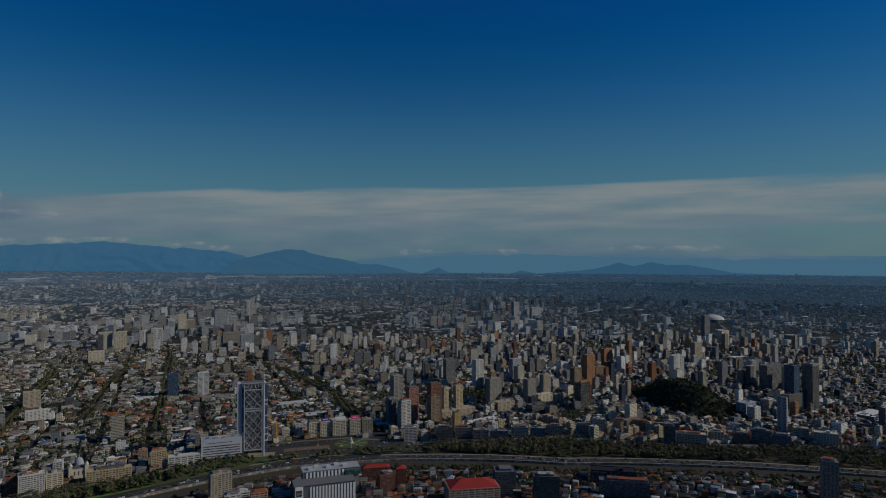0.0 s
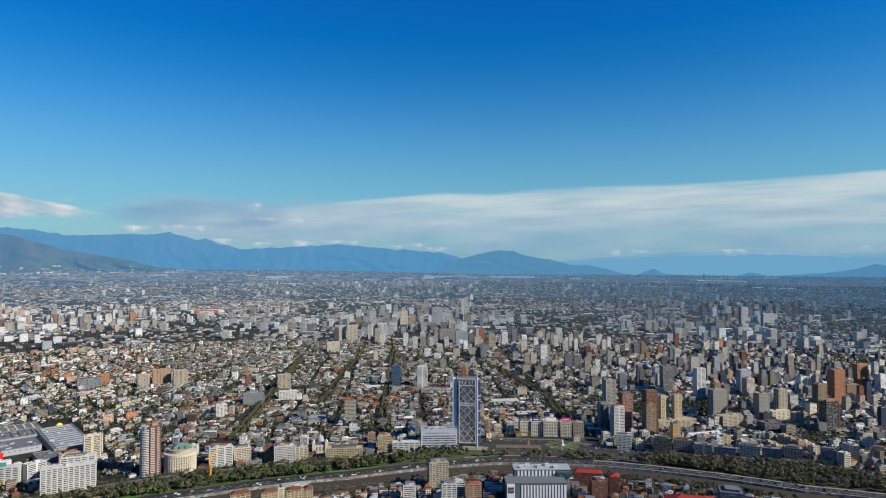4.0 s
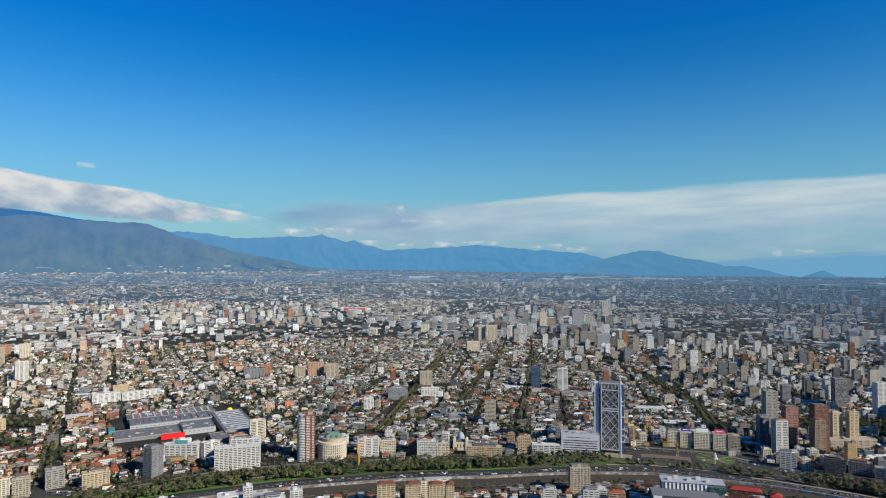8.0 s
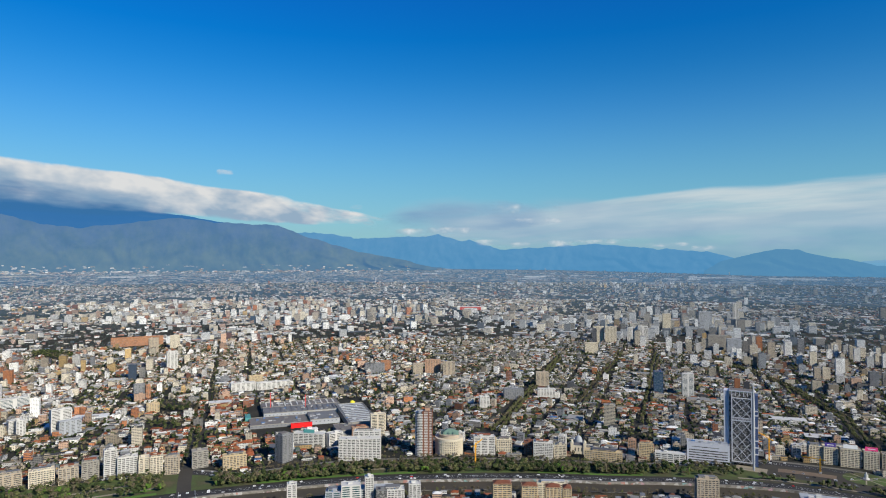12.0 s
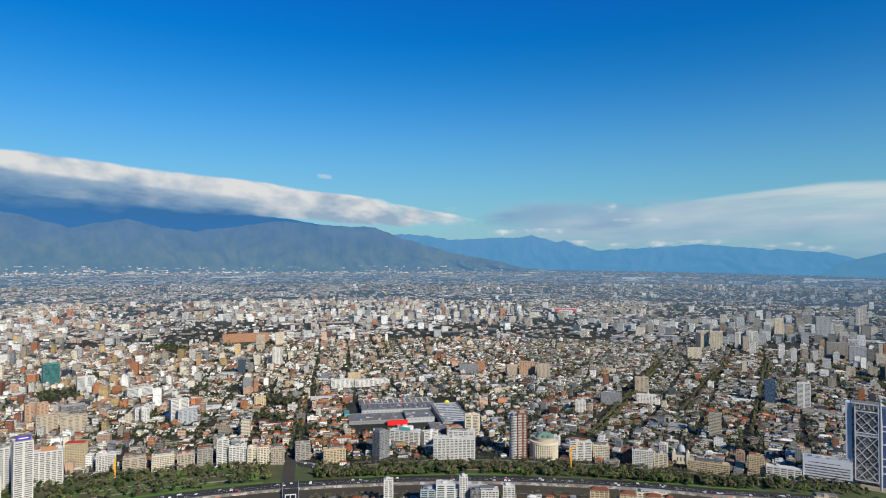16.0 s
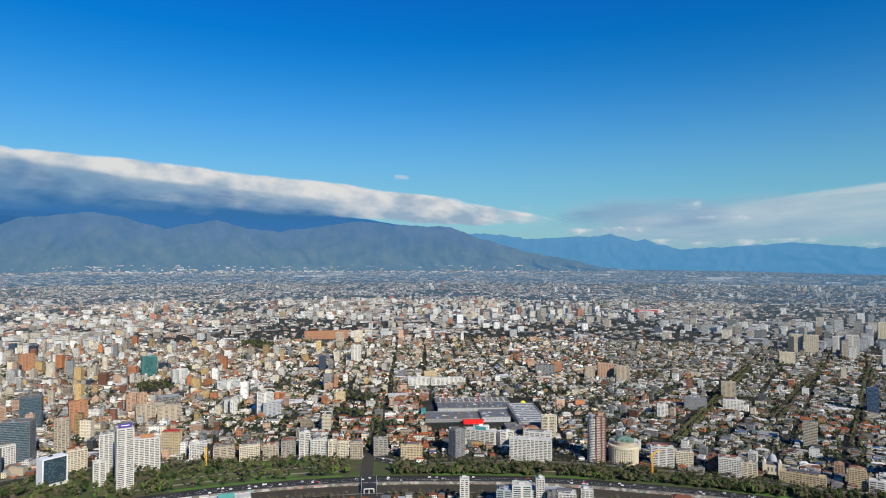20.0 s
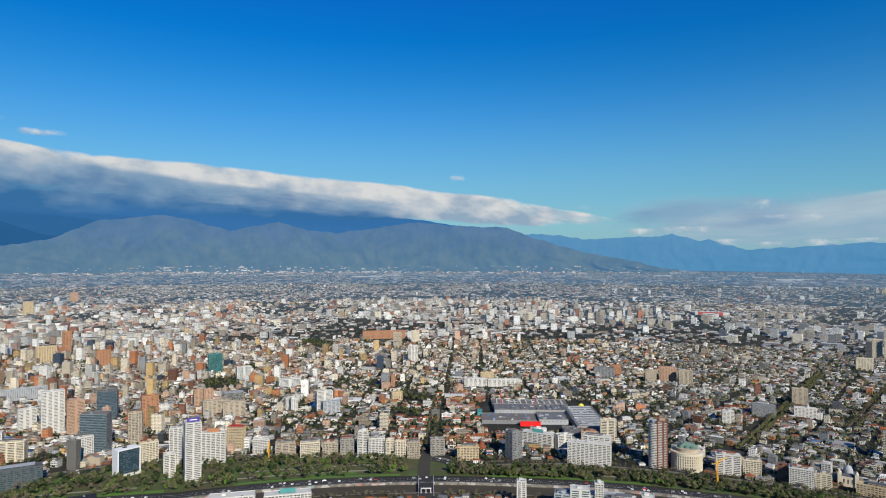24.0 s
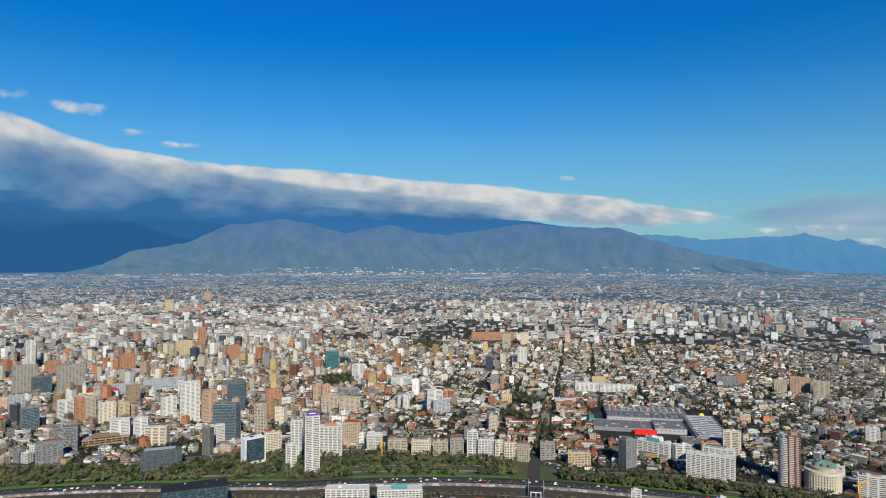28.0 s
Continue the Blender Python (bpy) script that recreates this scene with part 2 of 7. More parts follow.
# ---- shapes and parts ----
PAINT = dict(white=(0.51, 0.495, 0.455), white_paint=(0.68, 0.68, 0.68), cream=(0.54, 0.475, 0.355), grey=(0.19, 0.195, 0.201), concrete=(0.27, 0.25, 0.215), beige=(0.37, 0.31, 0.23),
             ochre=(0.46, 0.36, 0.215), peach=(0.391, 0.248, 0.163), orange=(0.355, 0.17, 0.0882), stone_dark=(0.148, 0.131, 0.106), brick=(0.19, 0.0828, 0.0534), tan=(0.249, 0.178, 0.112),
             dark=(0.09, 0.09, 0.1), black=(0.025, 0.026, 0.03), pale=(0.327, 0.342, 0.353), slate_paint=(0.114, 0.122, 0.137), blue_paint=(0.0608, 0.0912, 0.182), red_paint=(0.332, 0.154, 0.119),
             teal=(0.076, 0.251, 0.243), lavender=(0.487, 0.495, 0.53), purple=(0.075, 0.05, 0.24), stand_red=(0.42, 0.10, 0.095), pink=(0.75, 0.07, 0.22), signal_red=(0.75, 0.02, 0.02), crane_yellow=(0.72, 0.36, 0.03),
             crane_red=(0.62, 0.07, 0.06), copper=(0.131, 0.214, 0.166), dome_yellow=(0.72, 0.62, 0.05), red_roof=(0.30, 0.036, 0.03), felt=(0.154, 0.142, 0.131), slate=(0.0912, 0.0912, 0.0988),
             terracotta=(0.249, 0.0828, 0.0415), rust=(0.154, 0.0593, 0.0356), zinc=(0.148, 0.151, 0.154), blue=(0.076, 0.152, 0.304), sand=(0.249, 0.214, 0.16), green=(0.095, 0.142, 0.112))
for key, colour in PAINT.items():
    M[key] = plain(key, colour, rough=0.75, vary=0.14, scale=0.5)


def glass_mat(name, colour, rough=0.12, blinds=0.5):
    """Window bands: panes that differ a little, some with blinds drawn."""
    m, n, l, b = nodes_of(name)
    p = place_of(n)
    v = n.new("ShaderNodeTexVoronoi")
    v.inputs["Scale"].default_value = 0.45
    l.new(p, v.inputs["Vector"])
    sep = n.new("ShaderNodeSeparateColor")
    l.new(v.outputs["Color"], sep.inputs[0])
    blind = math_node(n, l, "GREATER_THAN", sep.outputs[0], 0.7)
    l.new(mix_rgb(n, l, math_node(n, l, "MULTIPLY", blind, blinds), colour, (0.35, 0.34, 0.31)), b.inputs["Base Color"])
    l.new(math_node(n, l, "MULTIPLY_ADD", blind, 0.4, rough), b.inputs["Roughness"])
    b.inputs["Specular IOR Level"].default_value = 0.6
    return m


M["glass_dark"] = glass_mat("glass_dark", (0.075, 0.073, 0.07), 0.2)
M["glass_blue"] = glass_mat("glass_blue", (0.026, 0.062, 0.085), 0.15, 0.08)
M["glass_green"] = glass_mat("glass_green", (0.016, 0.06, 0.062), 0.15, 0.08)
M["asphalt"] = plain("asphalt", (0.040, 0.040, 0.040), rough=0.9, vary=0.25, scale=0.3)
M["asphalt_pale"] = plain("asphalt_pale", (0.055, 0.050, 0.041), rough=0.9, vary=0.3, scale=0.2)
M["paving"] = plain("paving", (0.15, 0.14, 0.12), rough=0.9, vary=0.25, scale=0.3)
M["path_sand"] = plain("path_sand", (0.26, 0.225, 0.165), rough=0.95, vary=0.25, scale=0.3)
M["earth"] = plain("earth", (0.060, 0.051, 0.032), rough=0.95, vary=0.35, scale=0.15)
M["river_mud"] = plain("river_mud", (0.15, 0.11, 0.075), rough=0.7, vary=0.35, scale=0.15)
M["water"] = plain("water", (0.062, 0.052, 0.035), rough=0.6, vary=0.3, scale=0.2)
M["bark"] = plain("bark", (0.12, 0.09, 0.065), rough=0.95, vary=0.3, scale=2.0)
M["line_paint"] = plain("line_paint", (0.7, 0.7, 0.66), vary=0.2)
M["steel"] = plain("steel", (0.45, 0.46, 0.47), rough=0.4, metal=0.8)
M["tyre"] = plain("tyre", (0.02, 0.02, 0.02), rough=0.9)


def grass_mat():
    m, n, l, b = nodes_of("lawn")
    p = place_of(n)
    k = math_node(n, l, "ADD", math_node(n, l, "MULTIPLY", noise_tex(n, l, p, 0.018, 4), 0.75), math_node(n, l, "MULTIPLY", noise_tex(n, l, p, 0.4, 4), 0.25))
    l.new(ramp(n, l, k, ((0.36, (0.10, 0.085, 0.052)), (0.47, (0.068, 0.076, 0.034)), (0.62, (0.080, 0.130, 0.036)))), b.inputs["Base Color"])
    b.inputs["Roughness"].default_value = 0.95
    return m


def mural_mat():
    """River wall with faded paint all along it."""
    m, n, l, b = nodes_of("painted_river_wall")
    p = place_of(n)
    v = n.new("ShaderNodeTexVoronoi")
    v.inputs["Scale"].default_value = 0.16
    l.new(p, v.inputs["Vector"])
    sep = n.new("ShaderNodeSeparateColor")
    l.new(v.outputs["Color"], sep.inputs[0])
    c = ramp(n, l, sep.outputs[0], ((0.0, (0.20, 0.185, 0.16)), (0.3, (0.36, 0.345, 0.32)), (0.5, (0.13, 0.12, 0.10)), (0.70, (0.32, 0.17, 0.14)), (0.75, (0.17, 0.28, 0.27)), (0.80, (0.33, 0.22, 0.24)), (0.86, (0.16, 0.15, 0.13))), "CONSTANT")
    l.new(mix_rgb(n, l, 0.35, c, noise_tex(n, l, p, 0.3, 5), "OVERLAY"), b.inputs["Base Color"])
    b.inputs["Roughness"].default_value = 0.85
    return m


M["lawn"], M["mural"] = grass_mat(), mural_mat()
M["leaf_deep"] = foliage("leaf_deep", (0.030, 0.045, 0.016))
M["leaf_olive"] = foliage("leaf_olive", (0.088, 0.100, 0.040))
M["leaf_fresh"] = foliage("leaf_fresh", (0.080, 0.15, 0.025))
M["evergreen"] = foliage("evergreen", (0.026, 0.034, 0.017))
M["twigs"] = foliage("twigs", (0.125, 0.108, 0.070))

CUBES = {}


def unit_cube(mat):
    if mat not in CUBES:
        bm = bmesh.new()
        bmesh.ops.create_cube(bm, size=1.0)
        me = bpy.data.meshes.new(mat + "_box")
        bm.to_mesh(me)
        bm.free()
        me.materials.append(M[mat])
        CUBES[mat] = me
    return CUBES[mat]


def put(name, parent, me, m, label=""):
    ob = new(name, me)
    ob.parent = parent
    ob.matrix_basis = m
    return tagged(ob, label) if label else ob


def bar(name, parent, mat, x, y, z, w, d, h, label="", rz=0.0):
    """A box part that stands on z."""
    return put(name, parent, unit_cube(mat), pose(x, y, z + h / 2, 0, 0, rz) @ Matrix.Diagonal((w, d, h, 1)), label)


def strut(name, parent, mat, a, b, thick, label=""):
    """A square bar from a to b."""
    a, b = Vector(a), Vector(b)
    turn = (b - a).to_track_quat("Z", "Y").to_matrix().to_4x4()
    return put(name, parent, unit_cube(mat), Matrix.Translation((a + b) / 2) @ turn @ Matrix.Diagonal((thick, thick, (b - a).length, 1)), label)


def part(name, bm, mat, parent, label="", m=None):
    me = bpy.data.meshes.new(name)
    bm.to_mesh(me)
    bm.free()
    me.materials.append(M[mat])
    return put(name, parent, me, m or Matrix(), label)


def lathe(profile, steps=24, start=0.0, end=360.0):
    """A turned shape: profile of (radius, z), swept round z."""
    bm = bmesh.new()
    full = abs(end - start) >= 360
    cols = steps if full else steps + 1
    rows = []
    for r, z in profile:
        rows.append([bm.verts.new((r * math.cos(radians(start + (end - start) * k / steps)), r * math.sin(radians(start + (end - start) * k / steps)), z)) for k in range(cols)])
    for a, b in zip(rows, rows[1:]):
        for k in range(cols if full else cols - 1):
            j = (k + 1) % cols
            bm.faces.new((a[k], a[j], b[j], b[k]))
    bm.faces.new(rows[-1])
    return bm


def ring_wall(w, d, h, t):
    bm = bmesh.new()
    for x, y, sx, sy in ((0, -d / 2 + t / 2, w, t), (0, d / 2 - t / 2, w, t), (-w / 2 + t / 2, 0, t, d - 2 * t), (w / 2 - t / 2, 0, t, d - 2 * t)):
        bmesh.ops.create_cube(bm, size=1.0, matrix=Matrix.Translation((x, y, h / 2)) @ Matrix.Diagonal((sx, sy, h, 1)))
    return bm


def hip_roof(w, d, rise, over=0.6):
    bm = bmesh.new()
    W, D = w / 2 + over, d / 2 + over
    e = max(W - D, W * 0.15) if W >= D else 0
    f = max(D - W, D * 0.15) if D > W else 0
    low = [bm.verts.new(p) for p in ((-W, -D, 0), (W, -D, 0), (W, D, 0), (-W, D, 0))]
    top = [bm.verts.new((-e, -f, rise)), bm.verts.new((e, f, rise))]
    if W >= D:
        faces = ((low[0], low[1], top[1], top[0]), (low[2], low[3], top[0], top[1]), (low[1], low[2], top[1]), (low[3], low[0], top[0]))
    else:
        faces = ((low[1], low[2], top[1], top[0]), (low[3], low[0], top[0], top[1]), (low[0], low[1], top[0]), (low[2], low[3], top[1]))
    for q in faces:
        bm.faces.new(q)
    bm.faces.new(low[::-1])
    return bm


def thing(name, label, category, x, y, rz, group="", z=0.0, reach=0.0):
    """An Empty at a thing's base; beyond NEAR it is drawn in with the plain."""
    ob = new(name)
    d = math.hypot(x, y)
    p = warp([(x, y, z)])[0]
    s = math.hypot(p[0], p[1]) / max(d, 1e-6)
    ob.matrix_basis = pose(*[float(v) for v in p], 0, 0, rz) @ Matrix.Diagonal((s, s, s, 1))
    if reach:
        clear(x, y, reach)
    return tagged(ob, label, category, group)


CATEGORY = dict(office_tower="office tower", apartment_tower="apartment tower", apartment_block="apartment building", office_block="office building", house_row="terrace", shop_block="shop building",
                podium_block="podium building", warehouse="hall", clinic="hospital", college="college", school="school")


def join_boxes(rows):
    """Several boxes (x, y, z, w, d, h) in one mesh."""
    bm = bmesh.new()
    for x, y, z, w, d, h in rows:
        bmesh.ops.create_cube(bm, size=1.0, matrix=Matrix.Translation((x, y, z + h / 2)) @ Matrix.Diagonal((w, d, h, 1)))
    return bm


def block(name, label, x, y, w, d, h, rz, style, wall, glass, roof, sign="", storey=3.1, group="", rise=0):
    """A building of storeys. bands: balcony or spandrel bands on every floor; grid: bands and piers; slab: bands between blank ends;
    glass: curtain wall with thin floor lines; ribs: tall fins over the whole height. Far off the storeys are one facade."""
    t = thing(name, label, CATEGORY.get(name, "building"), x, y, rz, group, reach=0.5 * math.hypot(w, d) * 0.86 + 5)
    rnd = random.Random(int(x * 7 + y * 13))
    n = max(2, round(h / storey))
    s = h / n
    rows = []
    far_off = math.hypot(x, y) > 1480
    bar("body", t, glass, 0, 0, -0.5, w - 1.2, d - 1.2, h + 0.5)
    if style == "ribs":
        k = int(w / 2.6)
        for i in range(1, k):
            rows.append(("fin", -w / 2 + i * w / k, 0, 0, 0.9, d - 0.1, h))
        k = int(d / 2.6)
        for i in range(1, k):
            rows.append(("fin", 0, -d / 2 + i * d / k, 0, w - 0.1, 0.9, h))
        for q in (0.0, 0.97):
            rows.append(("band", 0, 0, h * q, w + 0.2, d + 0.2, h * 0.03 + 0.6))
    else:
        thick = {"bands": 0.38, "grid": 0.36, "slab": 0.38, "glass": 0.22}[style] * s
        far = far_off
        thick *= 1.4 if far and style != "glass" else 1.0
        for k in range(n + 1):
            grow = 0.8 if style == "bands" and k not in (0, n) else 0.0
            rows.append(("band", 0, 0, max(k * s - thick / 2, -0.5), w + grow, d + grow, thick))
        if style in ("grid", "bands"):
            gap = rnd.choice((4.2, 5.0, 6.0)) if style == "grid" else rnd.choice((8.0, 10.0, 13.0))
            k = max(1, round(w / gap))
            for i in range(1, k):
                rows.append(("pier", -w / 2 + i * w / k, 0, 0, gap * (0.4 if far else 0.24), d - 0.06, h))
            k = max(1, round(d / gap))
            for i in range(1, k):
                rows.append(("pier", 0, -d / 2 + i * d / k, 0, w - 0.06, gap * (0.4 if far else 0.24), h))
        if style == "slab":
            rows.append(("pier", 0, 0, 0, w * 0.14, d + 0.2, h))
            for i in (-1, 1):
                rows.append(("end_wall", i * (w / 2 - 0.6), 0, 0, 1.6, d + 0.4, h + 1.0))
        else:
            q = 0.5 if style == "glass" else 1.2
            for i in (-1, 1):
                for j in (-1, 1):
                    rows.append(("corner_post", i * (w - q) / 2, j * (d - q) / 2, 0, q, q, h))
    if far_off or group:
        for kind in ("band", "pier", "corner_post", "end_wall", "fin"):
            some = [r[1:] for r in rows if r[0] == kind]
            if some and kind != "corner_post":
                if kind in ("band", "pier"):
                    some += [r[1:] for r in rows if r[0] == "corner_post"] if kind == "band" else []
                tagged(part("facade" if kind == "band" else "pier_grid" if kind == "pier" else kind, join_boxes(some), wall, t), kind="stuff")
    else:
        for kind, *r in rows:
            bar(kind, t, wall, *r)
    if rise:
        part("roof", hip_roof(w, d, rise), roof, t, m=pose(0, 0, h + 0.05))
    else:
        bar("roof", t, roof, 0, 0, h, w - 0.6, d - 0.6, 0.35)
        part("parapet", ring_wall(w + 0.1, d + 0.1, 1.3, 0.45), wall, t, m=pose(0, 0, h))
    if w > 9 and d > 9 and not rise:
        hut = min(w, 16) * rnd.uniform(0.3, 0.45)
        bar("lift_house", t, wall, rnd.uniform(-0.2, 0.2) * w, rnd.uniform(-0.15, 0.15) * d, h + 0.3, hut, d * 0.34, rnd.uniform(2.6, 4.2))
        for k in range(rnd.randint(1, 2)):
            bar("roof_unit", t, rnd.choice(("zinc", "pale", "grey")), rnd.uniform(-0.38, 0.38) * w, rnd.choice((-0.34, 0.34)) * d, h + 0.3, rnd.uniform(1.5, 3.4), rnd.uniform(1.5, 2.6), rnd.uniform(1, 2))
    if not far_off and not rise and not sign and not group and w > 18 and style in ("grid", "bands") and rnd.random() < 0.75:
        aw, ad = w * rnd.uniform(0.55, 0.8), d * rnd.uniform(0.5, 0.7)
        attic = bar("attic", t, wall, w * rnd.uniform(-0.08, 0.08), d * 0.06, h + 0.3, aw, ad, 3.1)
        bar("attic_glazing", t, glass, attic.location.x, attic.location.y, h + 1.2, aw - 2.0, ad + 0.16, 1.3)
        bar("attic_roof", t, rnd.choice((roof, "zinc", "terracotta")), attic.location.x, attic.location.y, h + 3.4, aw + 0.8, ad + 0.8, 0.3)
        for k in range(rnd.randint(1, 3)):
            bar("water_tank", t, rnd.choice(("white", "zinc", "pale", "blue")), rnd.uniform(-0.42, 0.42) * w, rnd.choice((-0.38, 0.40)) * d, h + 0.3, 1.6, 1.6, rnd.uniform(1.4, 2.4))
    if sign:
        board = bar("roof_sign", t, sign, 0, -d * 0.25, h + 1.6, min(w * 0.8, 22), 1.2, 6.5, "plain coloured advertising board")
        for i in (-1, 1):
            bar("post", t, "steel", i * w * 0.25, -d * 0.25 + 1.0, h + 0.3, 0.4, 0.4, 3.0)
        if sign in ("purple", "pink"):
            bar("sign_stroke", board, "white_paint", 0, -0.52, -0.1, 0.6, 0.12, 0.22)
    return t


def house(x, y, w, d, h, rz, wall, roof, rise, label, rnd):
    t = thing("house", label, "house", x, y, rz, "houses near the park")
    bar("body", t, wall, 0, 0, -0.4, w, d, h + 0.4)
    if rise:
        part("roof", hip_roof(w, d, rise), roof, t, m=pose(0, 0, h))
        if rnd.random() < 0.5:
            bar("chimney", t, "brick", w * rnd.uniform(-0.3, 0.3), d * 0.15, h + rise * 0.3, 0.9, 0.9, rise * 0.9 + 0.6)
    else:
        bar("roof", t, roof, 0, 0, h, w - 0.7, d - 0.7, 0.3)
        part("parapet", ring_wall(w, d, 0.9, 0.35), wall, t, m=pose(0, 0, h))
        if rnd.random() < 0.6:
            bar("roof_hut", t, wall, w * rnd.uniform(-0.2, 0.2), d * rnd.uniform(-0.2, 0.2), h + 0.3, w * 0.3, d * 0.3, 2.4)
    floors = max(1, int(h / 3.2))
    for f in range(floors):
        k = 2
        for i in range(k):
            bar("window", t, "glass_dark", -w / 2 + (i + 0.5) * w / k, 0, f * h / floors + 1.0, w / k * 0.5, d + 0.1, 1.5)
    return t


# ---- river, roads and parks in front ----
WALL_AZ = (-42, -31, -21, -11.5, 3.5, 13, 18, 27, 40, 57, 66, 85, 95, 107, 114)
WALL_R = (1370, 1280, 1215, 1168, 1172, 1160, 1135, 1088, 1066, 1056, 1060, 1067, 1123, 1228, 1290)


def river_r(az):
    return np.interp(az, WALL_AZ, WALL_R)


def front_r(az):
    return np.interp(az, FRONT_AZ, FRONT_R)


def ribbon(name, az0, az1, inner, outer, z, mat, label, category, high=0.0, thing_kind="structure"):
    """A strip along the river between two distances from the drone's foot; with high it is a wall."""
    az = np.arange(az0, az1 + 0.01, 0.5)
    ri = inner(az) if callable(inner) else river_r(az) + inner
    ro = outer(az) if callable(outer) else river_r(az) + outer
    n = len(az)
    xi, yi = polar(az, ri)
    xo, yo = polar(az, ro)
    rows = [np.stack([xi, yi, np.full(n, z)], 1), np.stack([xo, yo, np.full(n, z)], 1)]
    if high:
        rows = [rows[0], rows[0] + (0, 0, high), rows[1] + (0, 0, high), rows[1]]
    k = len(rows)
    i, j = np.meshgrid(np.arange(k - 1), np.arange(n - 1), indexing="ij")
    q = np.stack([i * n + j, i * n + j + 1, (i + 1) * n + j + 1, (i + 1) * n + j], 2).reshape(-1, 4)[:, ::-1]
    return tagged(new(name, sheet(name, np.concatenate(rows), [q], [M[mat]])), label, category, kind=thing_kind)


def path_strip(name, pts, width, z, mat, label, category, keep=0.0):
    """A straight-sided road through points, with houses kept off it."""
    rows = []
    for k, p in enumerate(pts):
        a, b = Vector(pts[max(k - 1, 0)]), Vector(pts[min(k + 1, len(pts) - 1)])
        side = Vector((-(b - a).y, (b - a).x)).normalized() * width / 2
        rows += [(p[0] + side.x, p[1] + side.y, z), (p[0] - side.x, p[1] - side.y, z)]
    if keep:
        for a, b in zip(pts, pts[1:]):
            n = int((Vector(b) - Vector(a)).length / 9) + 1
            for k in range(n + 1):
                clear(a[0] + (b[0] - a[0]) * k / n, a[1] + (b[1] - a[1]) * k / n, width / 2 + keep)
    q = [(2 * k, 2 * k + 1, 2 * k + 3, 2 * k + 2) for k in range(len(pts) - 1)]
    return tagged(new(name, sheet(name, rows, [q], [M[mat]])), label, category, kind="structure")


def plain_end(az):
    """How far the plain reaches before it meets the hills."""
    return np.interp(az, (-180, 15, 45, 130, 180), (16600, 16600, 30000, 30000, 16600))


# ---- ground ----
def ground_sheet():
    """One sheet to the horizon, with the river's channel let into it."""
    arcs = np.arange(-180, 180, 1.0)
    bank = river_r(arcs)
    rows = [(np.full(len(arcs), r), 0.0) for r in range(0, 901, 150)]
    rows += [(bank - 49, 0.0), (bank - 47.6, -3.4), (bank - 1, -3.4), (bank, 0.0)]
    rows += [(np.full(len(arcs), r), 0.0) for r in range(1500, 3000, 150)]
    edge = plain_end(arcs)
    rows += [(3000 * (edge / 3000) ** (k / 60), 0.0) for k in range(61)]
    v = []
    for r, z in rows:
        x, y = polar(arcs, r)
        v.append(np.stack([x, y, np.full(len(arcs), z)], 1))
    na = len(arcs)
    i, j = np.meshgrid(np.arange(len(rows) - 1), np.arange(na), indexing="ij")
    jn = (j + 1) % na
    q = np.stack([i * na + j, i * na + jn, (i + 1) * na + jn, (i + 1) * na + j], 2).reshape(-1, 4)[:, ::-1]
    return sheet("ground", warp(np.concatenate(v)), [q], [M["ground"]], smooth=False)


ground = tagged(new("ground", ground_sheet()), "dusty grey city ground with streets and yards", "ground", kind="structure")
ribbon("river", -42, 113, -46, -2, -3.25, "water", "shallow brown river between embankment walls", "river")
ribbon("embankment_wall", -42, 113, -1.2, 0.4, -3.6, "mural", "river wall covered with faded paint", "wall", high=4.3)
ribbon("embankment_wall", -42, 113, -49.5, -48.0, -3.6, "paving", "stone river wall", "wall", high=4.3)
ribbon("river_bank", -42, 113, -130, -51, 0.05, "earth", "bare brown river bank with scrub", "ground")
ribbon("verge", -42, 20, -66, -60, 0.10, "path_sand", "sandy track on the river bank", "path")
ribbon("road", -42, 113, 5, 25, 0.06, "asphalt", "dark riverside road with several lanes", "road")
ribbon("pavement", -42, 113, 1, 4.6, 0.12, "paving", "pale pavement beside the river wall", "pavement")
ribbon("pavement", -42, 5, 25.4, 31, 0.12, "path_sand", "sandy verge beside the river road", "pavement")
ribbon("park_ground", -42, 6, 31.5, lambda a: front_r(a) - 34, 0.08, "earth", "bare earth under rows of leafless trees", "ground")
ribbon("park_lawn", 6, 113, 31.5, lambda a: front_r(a) - 34, 0.08, "lawn", "park lawn with worn patches", "lawn")
ribbon("road", -42, 113, lambda a: front_r(a) - 33, lambda a: front_r(a) - 12, 0.07, "asphalt", "wide avenue before the house fronts", "road")
ribbon("pavement", -42, 113, lambda a: front_r(a) - 11.8, lambda a: front_r(a) - 3, 0.13, "paving", "pale pavement before the house fronts", "pavement")
path_strip("road", ((-117, 1330), (-204, 1501), (-271, 1710), (-480, 2060), (-886, 2534)), 30, 0.10, "asphalt", "avenue lined with dark trees", "road", 4)
path_strip("road", ((-800, 1045), (-820, 1095), (-1243, 2060)), 22, 0.10, "asphalt", "street lined with bare trees", "road", 5)
path_strip("road", ((-590, 1335), (-595, 1348), (-909, 2144), (-1020, 2440)), 12, 0.10, "asphalt", "narrow shaded street", "road", 1)
path_strip("road", ((-985, 480), (-1075, 530), (-1290, 655)), 13, 0.10, "asphalt", "street leading away from the bridge", "road", 3)
path_strip("road", ((-945, 462), (-1010, 495), (-1085, 536)), 22, 0.16, "asphalt_pale", "wide junction between the bridge and the avenue", "road", 0)
path_strip("road", ((-804, 1440), (-1151, 2381)), 14, 0.10, "asphalt", "street lined with trees", "road", 2)
ribbon("pavement", 0, 15, 33, lambda a: front_r(a) - 34, 0.12, "asphalt_pale", "worn grey paving of the wide square", "pavement")
